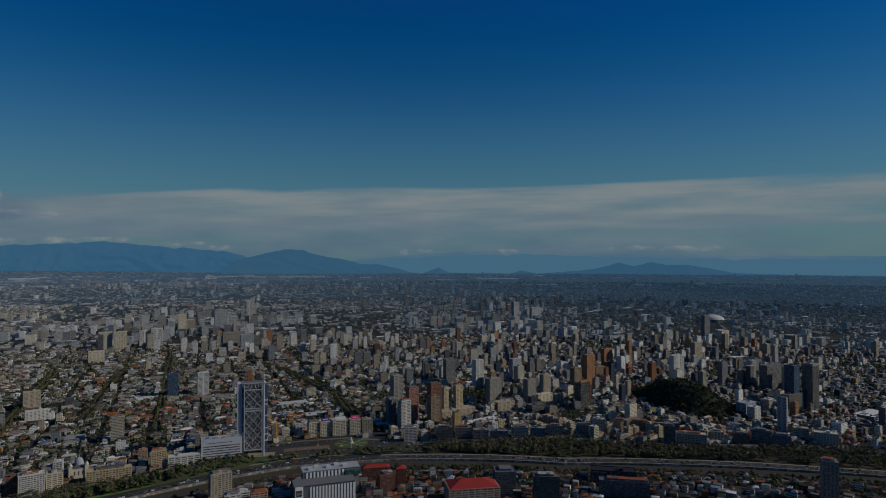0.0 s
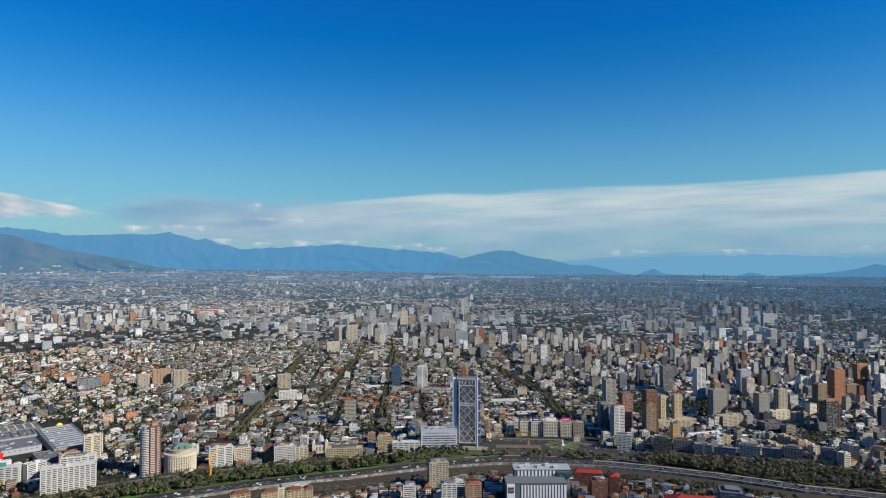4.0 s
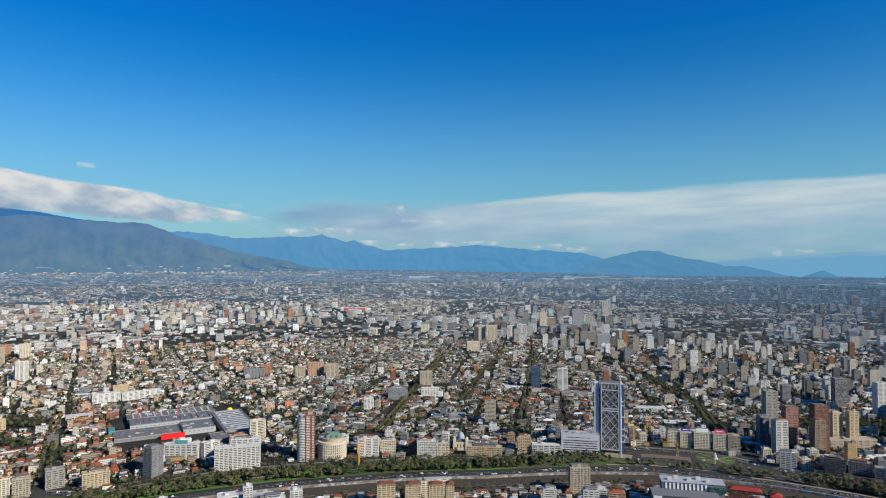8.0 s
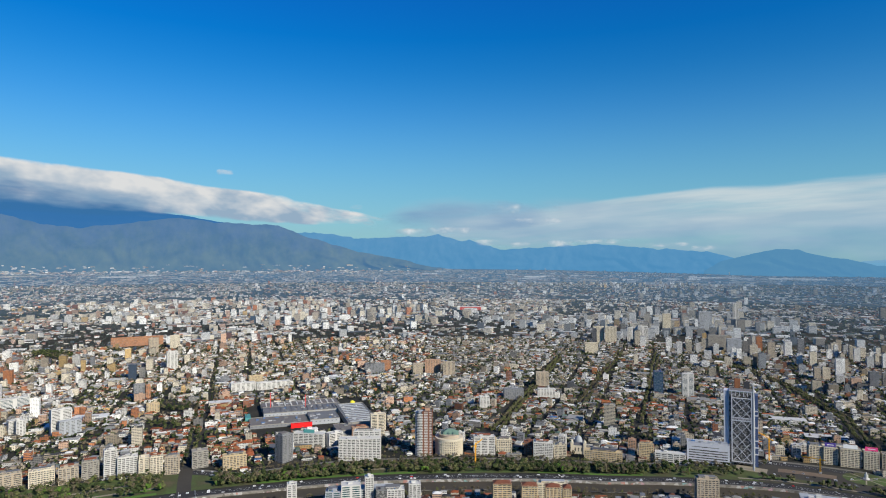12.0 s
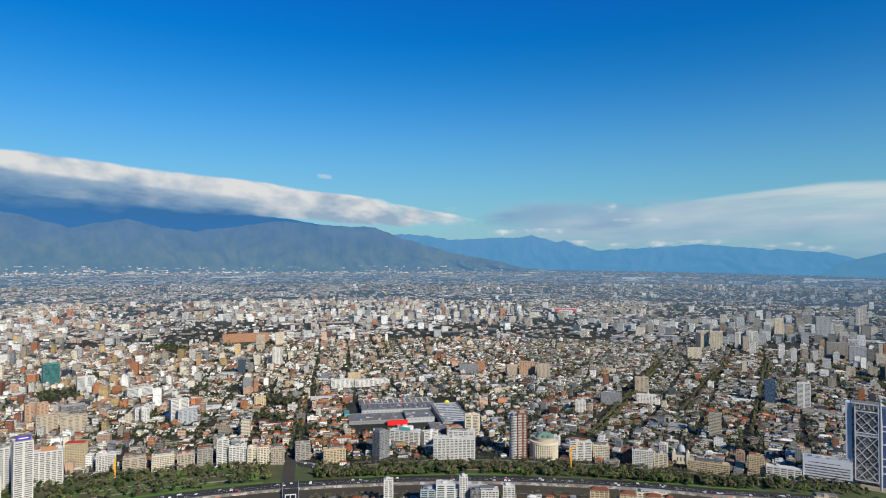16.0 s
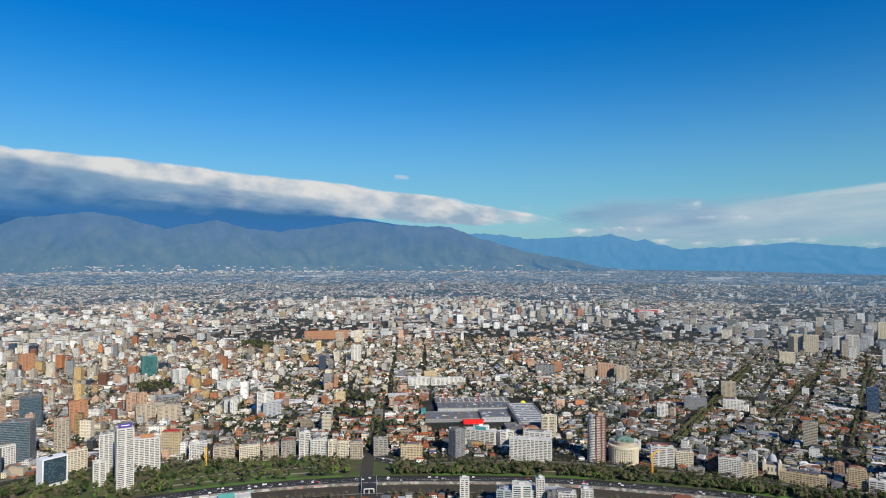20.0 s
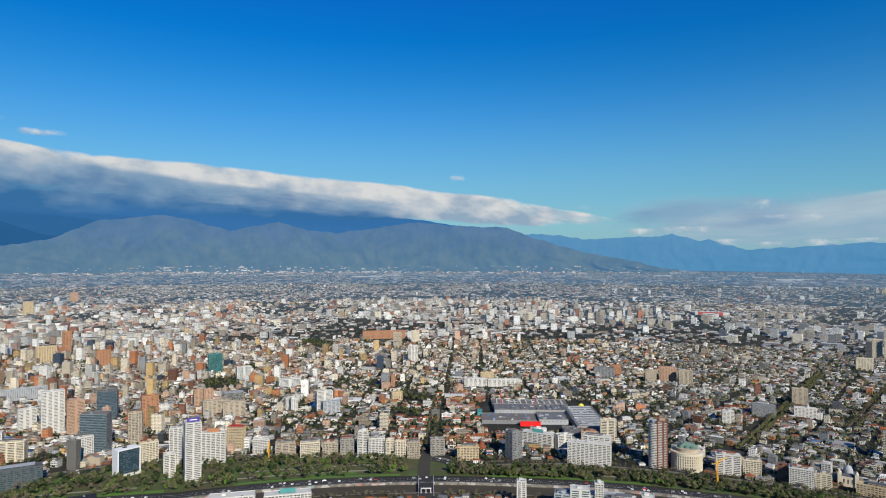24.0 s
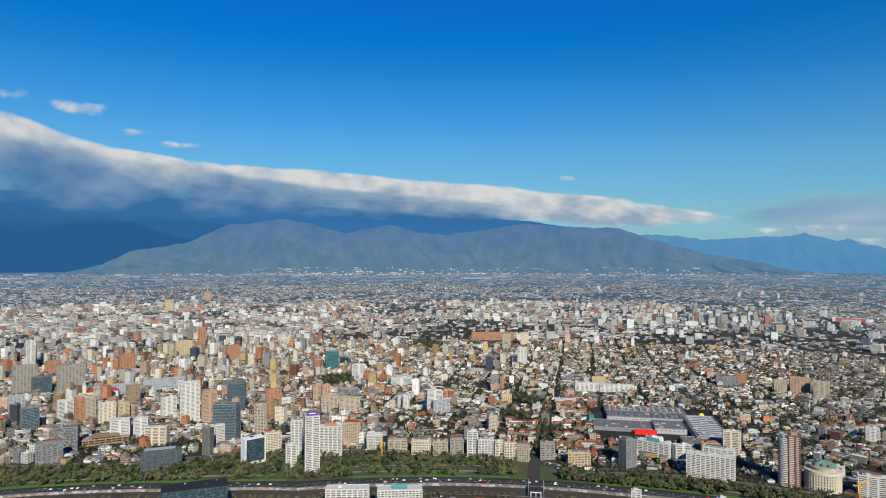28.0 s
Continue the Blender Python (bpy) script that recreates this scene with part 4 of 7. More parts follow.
def mall():
    t = thing("shopping_centre", "sprawling grey metal-clad shopping centre with roof plant and a red box", "shopping centre", -1262, 925, 60, reach=0)
    for u in range(-120, 150, 20):
        for v in range(-160 if u < 30 else -220, 110, 20):
            a = radians(60)
            clear(-1262 + u * math.cos(a) - v * math.sin(a), 925 + u * math.sin(a) + v * math.cos(a), 17)
    # local x runs along the avenue, local y away from it
    for x, y, w, d, h, m in ((-10, 72, 190, 58, 9, "concrete"), (-10, 6, 184, 66, 11, "pale"), (-72, -78, 126, 72, 7, "grey"), (28, -78, 66, 78, 11, "pale"), (104, -84, 68, 190, 13, "concrete"), (76, -196, 76, 58, 10, "grey")):
        bar("hall", t, m, x, y, -0.4, w, d, h)
        bar("roof", t, "zinc" if h > 10 else "felt", x, y, h - 0.4, w - 2, d - 2, 0.5)
        part("parapet", ring_wall(w + 0.4, d + 0.4, 1.4, 0.6), "concrete", t, m=pose(x, y, h - 0.4))
        for k in range(int(w / 9)):
            bar("cladding_joint", t, "slate_paint", x - w / 2 + 4 + k * 9, y, h * 0.55, 3.0, d + 0.5, 1.6)
        for k in range(int(w * d / 420)):
            q = trnd.random()
            bar("roof_unit", t, "blue" if q < 0.12 else trnd.choice(("pale", "grey", "zinc", "white")), x + trnd.uniform(-0.44, 0.44) * w, y + trnd.uniform(-0.42, 0.42) * d, h, trnd.uniform(3, 9), trnd.uniform(2, 6), trnd.uniform(1, 2.6))
    for k in range(13):
        bar("skylight", t, "zinc", -84 + k * 12.5, 6, 10.9, 4.5, 54, 1.6)
    for k in range(11):
        bar("skylight", t, "pale", 104, -168 + k * 17, 12.9, 56, 4, 1.5)
    for k in range(12):
        bar("roof_duct", t, "white", -92 + k * 15, 72, 8.9, 3, 46, 1.2)
    bar("entrance_box", t, "signal_red", -26, -128, 0, 46, 10, 9, "bright red entrance box")
    bar("teal_screen", t, "teal", -138, -30, 0, 12, 40, 10, "green site screen")
    for x, y, h in ((-84, 30, 48), (-2, 20, 40)):
        strut("mast", t, "crane_red", (x, y, 10), (x, y, h), 1.3, "red tower crane mast")


def tower_crane(x, y, h, jib, rz, paint, label, lift=0.0):
    t = thing("tower_crane", label, "crane", x, y, rz, reach=6)
    for a, b in ((-0.8, -0.8), (0.8, -0.8), (0.8, 0.8), (-0.8, 0.8)):
        strut("mast_post", t, paint, (a, b, 0), (a, b, h), 0.6)
    n = int(h / 3)
    for k in range(n):
        strut("mast_brace", t, paint, (-0.8, -0.8, k * h / n), (0.8, -0.8, (k + 1) * h / n), 0.35)
        strut("mast_brace", t, paint, (0.8, 0.8, k * h / n), (0.8, -0.8, (k + 1) * h / n), 0.35)
    strut("jib", t, paint, (-2, 0, h), (jib, 0, h + lift), 1.3)
    strut("counter_jib", t, paint, (0, 0, h), (-9, 0, h - lift * 0.2), 1.2)
    strut("tower_head", t, paint, (0, 0, h), (0, 0, h + 5), 0.9)
    strut("tie", t, paint, (0, 0, h + 5), (jib * 0.7, 0, h + lift * 0.7 + 0.6), 0.3)
    bar("counterweight", t, "concrete", -8.5, 0, h - 2.4, 2.2, 1.8, 2.4)
    bar("cab", t, paint, 1.2, -1.2, h - 2.2, 1.8, 1.6, 2.0)
    bar("foot", t, "concrete", 0, 0, -0.3, 4.5, 4.5, 0.9)


def church(x, y, rz):
    t = thing("church", "cream domed church with small towers among the fronts", "church", x, y, rz, reach=24)
    bar("nave", t, "cream", 0, 4, -0.3, 26, 34, 17)
    part("roof", hip_roof(26, 34, 5), "slate", t, m=pose(0, 4, 16.7))
    part("dome", lathe(((7, 0), (7, 6), (6.6, 8.5), (5.2, 11.5), (3, 13.6), (0.8, 14.6), (0.7, 17), (0.1, 19)), 20), "pale", t, m=pose(0, 2, 17))
    for x in (-12, 12):
        bar("turret", t, "cream", x, -12, -0.3, 5.5, 5.5, 22)
        part("turret_cap", lathe(((3, 0), (2.6, 2.2), (1.2, 3.8), (0.2, 6.5)), 12), "cream", t, m=pose(x, -12, 21.5))
    for x in (-6, 0, 6):
        bar("window", t, "glass_dark", x, -12.9, 5, 2.2, 0.6, 7)


def bridge():
    t = thing("bridge", "flat road bridge over the river with pale parapets", "bridge", -922, 456, 63.6, reach=20)
    bar("deck", t, "asphalt", 0, 14, -0.5, 24, 90, 0.9)
    for x in (-12.4, 12.4):
        bar("parapet", t, "pale", x, 14, 0.2, 0.8, 90, 1.5)
    for y in (-8, 8, 24):
        bar("pier", t, "concrete", 0, y + 2, -3.6, 22, 2, 3.2)
    for x in (-12, 0, 12):
        bar("gate_post", t, "white", x * 0.65, -20, 0.3, 1.2, 1.2, 8)
    bar("gate_beam", t, "white", 0, -20, 7.6, 17, 1.4, 1.3)


def statue_square():
    t = thing("monument", "white stone plinth with a small statue on a round lawn", "monument", -172, 1272, 8)
    part("lawn_ring", lathe(((34, 0.1), (34, 0.3)), 36), "lawn", t)
    for k in range(4):
        bar("path", t, "path_sand", 0, 0, 0.25, 2.2, 66, 0.12, rz=k * 45)
    part("plaza", lathe(((9, 0.2), (9, 0.6)), 24), "paving", t)
    part("plinth", lathe(((5, 0.5), (5, 2), (3, 2.2), (2.6, 7.5), (3.2, 8)), 12), "white", t)
    part("figure", lathe(((1.5, 8), (1.2, 10), (0.5, 12.4)), 8), "white", t)


def stadium(x, y, rz):
    t = thing("stadium", "distant stadium with a red and white stand", "stadium", x, y, rz, reach=150)
    for k in range(36):
        a = radians(k * 10)
        p, q = (115 * math.cos(a), 85 * math.sin(a)), (115 * math.cos(a + radians(10.5)), 85 * math.sin(a + radians(10.5)))
        strut("stand", t, "white", (p[0], p[1], 7), (q[0], q[1], 7), 15)
    for x in range(-90, 91, 20):
        bar("upper_stand", t, "stand_red" if abs(x) < 80 else "white", x, -62, 0, 19, 46, 19)
        bar("stand_roof", t, "white_paint", x, -38, 21, 19, 16, 1.2)
    bar("pitch", t, "lawn", 0, 0, 0, 120, 80, 0.5)


lattice_tower()
striped_tower()
drum_building()
ribbed_hall()
mall()
church(-612, 1085, 28)
bridge()
statue_square()
stadium(-3025, 3727, 39)
tower_crane(-322, 1272, 40, 24, 205, "crane_yellow", "yellow tower crane on a building site", 14)
tower_crane(-238, 1262, 22, 30, 178, "crane_yellow", "orange building-site crane with level jib")
tower_crane(-1190, 262, 30, 22, 340, "crane_yellow", "orange tower crane at a park building site", -9)
tower_crane(-708, 886, 38, 14, 60, "crane_yellow", "orange crane standing in the park", 10)
d = thing("dome_hall", "low hall with a bright yellow dome", "hall", -1222, 1034, 50, reach=20)
bar("base", d, "cream", 0, 0, -0.3, 22, 22, 9)
part("dome", lathe(((7.5, 0), (7.2, 3), (5.6, 6.5), (3, 8.6), (0.4, 9.4)), 20), "dome_yellow", d, m=pose(0, 0, 8.6))
d = thing("arena", "distant white domed arena", "arena", 1660, 3760, 24, reach=70)
part("wall", lathe(((66, 0), (66, 14)), 40), "glass_dark", d)
part("dome", lathe(((68, 14), (60, 24), (44, 33), (22, 39), (2, 41)), 40), "white", d)
d = thing("church", "cream church spire over red roofs", "church", -1950, -390, 100, reach=34)
bar("tower", d, "cream", -14, 0, 0, 9, 9, 34)
part("spire", lathe(((5, 0), (4.4, 4), (2.4, 8), (0.2, 16)), 10), "pale", d, m=pose(-14, 0, 33.5))
bar("nave", d, "cream", 30, 0, 0, 78, 22, 16)
part("roof", hip_roof(78, 22, 9), "red_roof", d, m=pose(30, 0, 15.8))

def building_site(x, y, rz, w, d, floors):
    t = thing("building_site", "brown concrete frame of a building going up", "building site", x, y, rz, reach=0.5 * w + 6)
    for k in range(floors):
        bar("floor_slab", t, "tan" if k % 2 else "peach", 0, 0, k * 5.0, w * (1 if k < floors - 1 else 0.6), d, 1.1)
        if k < floors - 1:
            for i in range(9):
                for j in (-0.46, 0.46):
                    bar("column", t, "concrete", -w * 0.47 + i * w * 0.1175, d * j, k * 5.0 + 1.0, 1.0, 1.0, 4.1)
    bar("site_floor", t, "river_mud", 0, 0, -0.2, w + 16, d + 14, 0.35)


building_site(-1458, -262, 100, 86, 34, 4)
tower_crane(-1492, -236, 34, 18, 60, "crane_red", "red tower crane above a building site")
tower_crane(-1515, -300, 38, 16, 200, "crane_red", "red tower crane above a building site")

# ---- buildings with their storeys ----
block("shop_block", "pale yellow corner block with shops below", -258, 1322, 22, 16, 30, 24, "grid", "cream", "glass_dark", "felt")
block("shop_block", "pale yellow block with purple roof sign", -235, 1328, 22, 16, 30, 22, "grid", "cream", "glass_dark", "felt", sign="purple")
block("shop_block", "pale yellow block with white roof sign", -205, 1335, 32, 18, 31, 20, "grid", "cream", "glass_dark", "felt", sign="white_paint")
block("shop_block", "pale yellow block with pink roof sign", -174, 1342, 24, 16, 31, 17, "grid", "cream", "glass_dark", "felt", sign="pink")
block("shop_block", "grey-beige corner block with flat roof", -149, 1348, 22, 16, 30, 15, "grid", "beige", "glass_dark", "felt")
block("apartment_tower", "white balconied tower beside a red one", -70, 1364, 23, 18, 65, 33, "bands", "white", "glass_dark", "felt")
block("apartment_tower", "red-topped apartment tower with pale balconies", -54, 1394, 24, 16, 86, 33, "bands", "red_paint", "glass_dark", "felt")
block("apartment_tower", "grey concrete tower above lower houses", -103, 1418, 19, 16, 57, 33, "grid", "grey", "glass_dark", "felt")
block("apartment_tower", "tall pale grey tower", -94, 1488, 25, 18, 97, 33, "slab", "concrete", "glass_dark", "felt")
block("apartment_block", "grey-white block with strip windows", -53, 1288, 26, 14, 28, 7, "bands", "white", "glass_dark", "felt")
block("apartment_tower", "tan balconied tower with many storeys", -7, 1378, 21, 16, 71, 33, "bands", "tan", "glass_dark", "felt")
block("apartment_tower", "dark brick tower above lower houses", -5, 1413, 28, 18, 91, 33, "bands", "brick", "glass_dark", "felt")
block("apartment_tower", "pale yellow slab tower with dark slot", 24, 1509, 21, 12, 62, 33, "slab", "ochre", "glass_dark", "felt")
block("apartment_tower", "pale yellow slab tower with white strip", 52, 1515, 19, 12, 67, 33, "slab", "ochre", "glass_dark", "felt")
block("podium_block", "low pale podium with red roofs", 47, 1499, 94, 24, 14, 33, "bands", "beige", "glass_dark", "terracotta")
block("apartment_tower", "grey ornate-topped concrete tower", 145, 1607, 38, 20, 67, 33, "grid", "concrete", "glass_dark", "felt")
block("podium_block", "stepped pale podium with flat roof", 164, 1547, 52, 24, 22, 33, "bands", "beige", "glass_dark", "felt")
block("apartment_tower", "pale concrete tower with rows of windows", 239, 1610, 29, 18, 64, 33, "grid", "concrete", "glass_dark", "felt")
block("podium_block", "dark low podium with many storeys", 239, 1514, 43, 24, 22, 33, "glass", "dark", "glass_dark", "felt")
block("office_tower", "black office tower with orange roof rail", 365, 1570, 33, 20, 62, 33, "glass", "black", "glass_dark", "felt", sign="orange")
block("apartment_tower", "brown tower with flat top", 389, 1753, 27, 18, 68, 33, "bands", "tan", "glass_dark", "felt")
block("apartment_tower", "beige tower with rows of windows", 290, 1678, 25, 16, 64, 33, "bands", "beige", "glass_dark", "felt")
block("apartment_tower", "beige slab with many storeys", 497, 1921, 41, 18, 43, 33, "grid", "tan", "glass_dark", "felt")
block("apartment_tower", "brick-red apartment tower above lower houses", 476, 1989, 27, 18, 65, 33, "bands", "orange", "glass_dark", "felt")
block("apartment_tower", "dark-windowed tower with flat roof", 38, 1881, 33, 18, 73, 33, "glass", "grey", "glass_dark", "felt")
block("apartment_tower", "white-striped dark tower with rows of windows", 120, 1823, 27, 18, 80, 33, "slab", "white", "glass_dark", "felt")
block("apartment_tower", "pale grey tower with many storeys", 242, 1933, 34, 18, 65, 33, "grid", "pale", "glass_dark", "felt")
block("apartment_block", "beige block of flats", 307, 1586, 21, 16, 30, 33, "bands", "beige", "glass_dark", "felt")
block("apartment_block", "cream low block with flat roof", 280, 1643, 49, 16, 20, 33, "bands", "cream", "glass_dark", "felt")
block("apartment_block", "grey concrete block of flats behind bare trees", 92, 1306, 31, 16, 17.9, -0, "slab", "concrete", "glass_dark", "felt")
block("apartment_block", "grey-brown river-front block of flats", 18, 1287, 31, 16, 28, 3, "bands", "stone_dark", "glass_dark", "felt")
block("apartment_block", "grey concrete block of flats behind bare trees", 56, 1316, 35, 16, 20.3, 2, "grid", "concrete", "glass_dark", "felt")
block("apartment_block", "grey rendered block of flats behind bare trees", 130, 1308, 38, 16, 15.1, -2, "grid", "grey", "glass_dark", "felt")
block("apartment_block", "cream rendered block of flats behind bare trees", 174, 1315, 35, 16, 20.7, -4, "grid", "cream", "glass_dark", "felt")
block("apartment_block", "grey rendered block of flats behind bare trees", 212, 1317, 31, 16, 18.4, -5, "grid", "grey", "glass_dark", "felt")
block("apartment_block", "beige rendered block of flats behind bare trees", 251, 1334, 31, 16, 18.3, -7, "grid", "beige", "glass_dark", "felt")
block("apartment_block", "grey concrete block of flats behind bare trees", 311, 1341, 25, 16, 18.1, -9, "grid", "concrete", "glass_dark", "felt")
block("apartment_block", "grey-brown river-front block of flats", 352, 1340, 15, 16, 30, -11, "grid", "cream", "glass_dark", "felt")
block("apartment_block", "beige rendered block of flats behind bare trees", 399, 1362, 25, 16, 22.6, -12, "bands", "beige", "glass_dark", "felt")
block("apartment_block", "tan rendered block of flats behind bare trees", 440, 1366, 45, 16, 17.9, -14, "grid", "tan", "glass_dark", "felt")
block("apartment_block", "grey rendered block of flats behind bare trees", 476, 1346, 26, 16, 17, -15, "grid", "grey", "glass_dark", "felt")
block("apartment_block", "grey rendered block of flats behind bare trees", 502, 1335, 27, 16, 23.1, -17, "bands", "grey", "glass_dark", "felt")
block("apartment_block", "beige slab of flats by the river road", -335, 980, 32, 16, 40, 33, "grid", "beige", "glass_dark", "felt")
block("apartment_block", "brown-brick low block above lower houses", -80, 1009, 25, 18, 28, 19, "grid", "brick", "glass_dark", "pale")
block("apartment_block", "red-brick block with red roof", -102, 1065, 45, 14, 21, 10, "grid", "brick", "glass_dark", "red_roof", rise=4)
block("apartment_block", "red-roofed brick block with rows of windows", -59, 1042, 16, 18, 27, 8, "grid", "brick", "glass_dark", "red_roof", rise=4)
block("warehouse", "low hall with a broad bright red roof", 54, 968, 78, 46, 26, 9, "bands", "beige", "glass_dark", "red_roof", rise=9)
block("apartment_block", "dark block with a pale flat roof", 108, 1003, 33, 30, 36, 2, "bands", "slate_paint", "glass_dark", "pale")
block("warehouse", "dark low hall with skylights", 292, 1040, 72, 24, 23, -12, "glass", "black", "glass_dark", "slate")
block("warehouse", "low dark block with rusty flat roof", 294, 986, 76, 18, 24, -13, "grid", "slate_paint", "glass_dark", "rust")
block("apartment_tower", "grey apartment tower near the river", 599, 955, 22, 22, 64, -24, "grid", "concrete", "glass_dark", "felt")
block("apartment_tower", "pale block with two blank slabs and dark glazing", -1003, 924, 26, 14, 40, 57, "slab", "cream", "glass_dark", "felt")
block("apartment_block", "white block with zigzag balconies", -904, 802, 50, 18, 46, 40, "bands", "white", "glass_dark", "felt")
block("apartment_block", "terraced block with strip windows", -741, 954, 40, 16, 34, 44, "bands", "white", "glass_dark", "felt")
block("apartment_block", "cream classic block with many storeys", -720, 989, 30, 16, 25, 40, "grid", "cream", "glass_dark", "felt")
block("apartment_block", "brick corner block above lower houses", -675, 1006, 17, 16, 26, 34, "grid", "brick", "glass_dark", "felt")
block("apartment_block", "white classic block with tall windows", -643, 1008, 36, 18, 30, 33, "grid", "white", "glass_dark", "felt")
block("apartment_block", "cream block with dark roof", -621, 1032, 23, 16, 24, 31, "bands", "cream", "glass_dark", "slate")
block("apartment_block", "long low yellow stone building", -553, 1071, 68, 16, 17, 24, "grid", "ochre", "glass_dark", "slate")
block("apartment_block", "orange-beige block with square windows", -496, 1130, 25, 16, 30, 28, "grid", "ochre", "glass_dark", "felt")
block("apartment_block", "white low block beside the park", -456, 1143, 53, 16, 17, 24, "bands", "white", "glass_dark", "felt")
block("office_tower", "dark blue glass tower", -712, 1703, 25, 16, 62, 31, "glass", "blue_paint", "glass_blue", "felt")
block("office_tower", "white-framed blue glass tower", -637, 1722, 29, 16, 62, 28, "slab", "white", "glass_blue", "felt")
block("apartment_block", "beige block of flats", -1002, 1567, 36, 16, 44, 39, "bands", "beige", "glass_dark", "felt")
block("apartment_block", "white-grey block with strip windows", -913, 1447, 46, 14, 26, 38, "bands", "white", "glass_dark", "felt")
block("apartment_block", "white stepped block with rows of windows", -975, 1257, 25, 16, 27, 44, "bands", "white", "glass_dark", "felt")
block("apartment_block", "grey office block with many storeys", -976, 1385, 53, 20, 27, 41, "grid", "grey", "glass_dark", "felt")
block("apartment_block", "pale grey slab above lower houses", -1537, 1402, 53, 16, 31, 52, "bands", "grey", "glass_dark", "felt")
block("apartment_block", "orange and cream block", -1553, 1460, 34, 18, 32, 51, "grid", "orange", "glass_dark", "felt")
block("apartment_block", "orange flats with rows of windows", -1390, 1517, 50, 16, 45, 48, "bands", "peach", "glass_dark", "felt")
block("apartment_block", "beige flats with many storeys", -1333, 1531, 39, 16, 43, 47, "bands", "beige", "glass_dark", "felt")
block("apartment_block", "beige flats with dark roof", -1414, 1471, 33, 16, 36, 50, "grid", "beige", "glass_dark", "felt")
block("apartment_block", "brick block with flat roof", -1130, 1579, 17, 12, 29, 42, "grid", "brick", "glass_dark", "felt")
block("apartment_tower", "pale grey slab of flats beside its twin", -1360, 2594, 50, 16, 72, 28, "grid", "cream", "glass_dark", "felt")
block("apartment_tower", "pale grey slab of flats beside its twin", -1306, 2607, 50, 16, 72, 27, "grid", "cream", "glass_dark", "felt")
block("apartment_tower", "cream slab of flats", -1226, 2277, 51, 18, 40, 34, "grid", "cream", "glass_dark", "felt")
block("apartment_tower", "white tower with strip windows", -1235, 2669, 39, 18, 70, 31, "slab", "white", "glass_dark", "felt")
block("apartment_tower", "white tower with strip windows", -1189, 2681, 44, 18, 77, 30, "slab", "white", "glass_dark", "felt")
block("apartment_tower", "broad grey slab of flats", -861, 2647, 70, 18, 66, 26, "grid", "concrete", "glass_dark", "felt")
block("apartment_tower", "white broad slab above lower houses", -789, 2626, 54, 18, 59, 25, "grid", "pale", "glass_dark", "felt")
block("apartment_tower", "tall pale slab with flat roof", -1084, 3164, 60, 18, 118, 27, "grid", "pale", "glass_dark", "felt")
block("apartment_tower", "beige tower with rows of windows", -1257, 3117, 40, 16, 100, 30, "grid", "cream", "glass_dark", "felt")
block("apartment_tower", "white far tower with many storeys", -1190, 3996, 32, 14, 112, 25, "bands", "white", "glass_dark", "felt")
block("apartment_tower", "pale grey twin tower above lower houses", 467, 3705, 44, 20, 120, 33, "grid", "pale", "glass_dark", "felt")
block("apartment_tower", "pale stepped tower with flat roof", 590, 3754, 70, 20, 84, 33, "grid", "pale", "glass_dark", "felt")
block("office_tower", "tall ribbed office tower with stepped crown", 923, 1542, 33, 26, 114, 33, "ribs", "concrete", "glass_dark", "felt")
block("office_tower", "dark blue glass tower", 862, 1516, 26, 24, 114, 33, "glass", "blue_paint", "glass_blue", "felt")
block("office_tower", "rounded glass tower with dark bands", 739, 1337, 5, 20, 77, 33, "bands", "pale", "glass_blue", "felt")
# beige slab: its shaded look is put into the darker wall paint
block("office_block", "broad beige office slab", 852, 1502, 60, 20, 48, 33, "grid", "stone_dark", "glass_dark", "felt")
block("apartment_tower", "orange-brown tower with rows of windows", 833, 1458, 13, 14, 38, 33, "bands", "orange", "glass_dark", "felt")
block("office_block", "pale green-grey office block", 737, 1487, 46, 24, 32, 33, "bands", "pale", "glass_blue", "felt")
block("office_block", "white block with strip windows", 732, 1444, 24, 18, 31, 33, "bands", "white", "glass_dark", "felt")
block("office_block", "dark wide office block", 960, 1796, 78, 24, 69, 33, "glass", "grey", "glass_dark", "felt")
block("office_block", "golden-beige office slab with rows of windows", 989, 1762, 27, 18, 67, 33, "slab", "ochre", "glass_dark", "felt")
block("apartment_tower", "brick-orange tower with many storeys", 445, 1832, 33, 18, 93, 33, "bands", "orange", "glass_dark", "felt")
block("apartment_tower", "orange tower above lower houses", 586, 2161, 39, 16, 63, 33, "bands", "orange", "glass_dark", "felt")
block("apartment_tower", "slim orange tower with flat roof", 662, 2154, 14, 12, 89, 33, "bands", "orange", "glass_dark", "felt")
block("apartment_tower", "bright white tower with rows of windows", 740, 1931, 49, 18, 76, 33, "slab", "white", "glass_dark", "felt")
block("apartment_tower", "slender grey tower with many storeys", 844, 1846, 28, 16, 68, 33, "grid", "grey", "glass_dark", "felt")
block("apartment_tower", "slender dark striped tower", 938, 1862, 21, 16, 70, 33, "slab", "pale", "glass_dark", "felt")
block("apartment_tower", "beige tower with flat roof", 927, 2233, 43, 18, 74, 33, "grid", "beige", "glass_dark", "felt")
block("apartment_tower", "beige double tower with rows of windows", 1219, 2657, 53, 20, 69, 33, "grid", "cream", "glass_dark", "felt")
block("apartment_tower", "tall grey slab with many storeys", 1302, 3025, 42, 18, 101, 33, "grid", "grey", "glass_dark", "felt")
block("apartment_block", "grey-brown block of flats behind bare trees", 462, 1245, 20, 18, 41, -14, "grid", "stone_dark", "glass_dark", "felt")
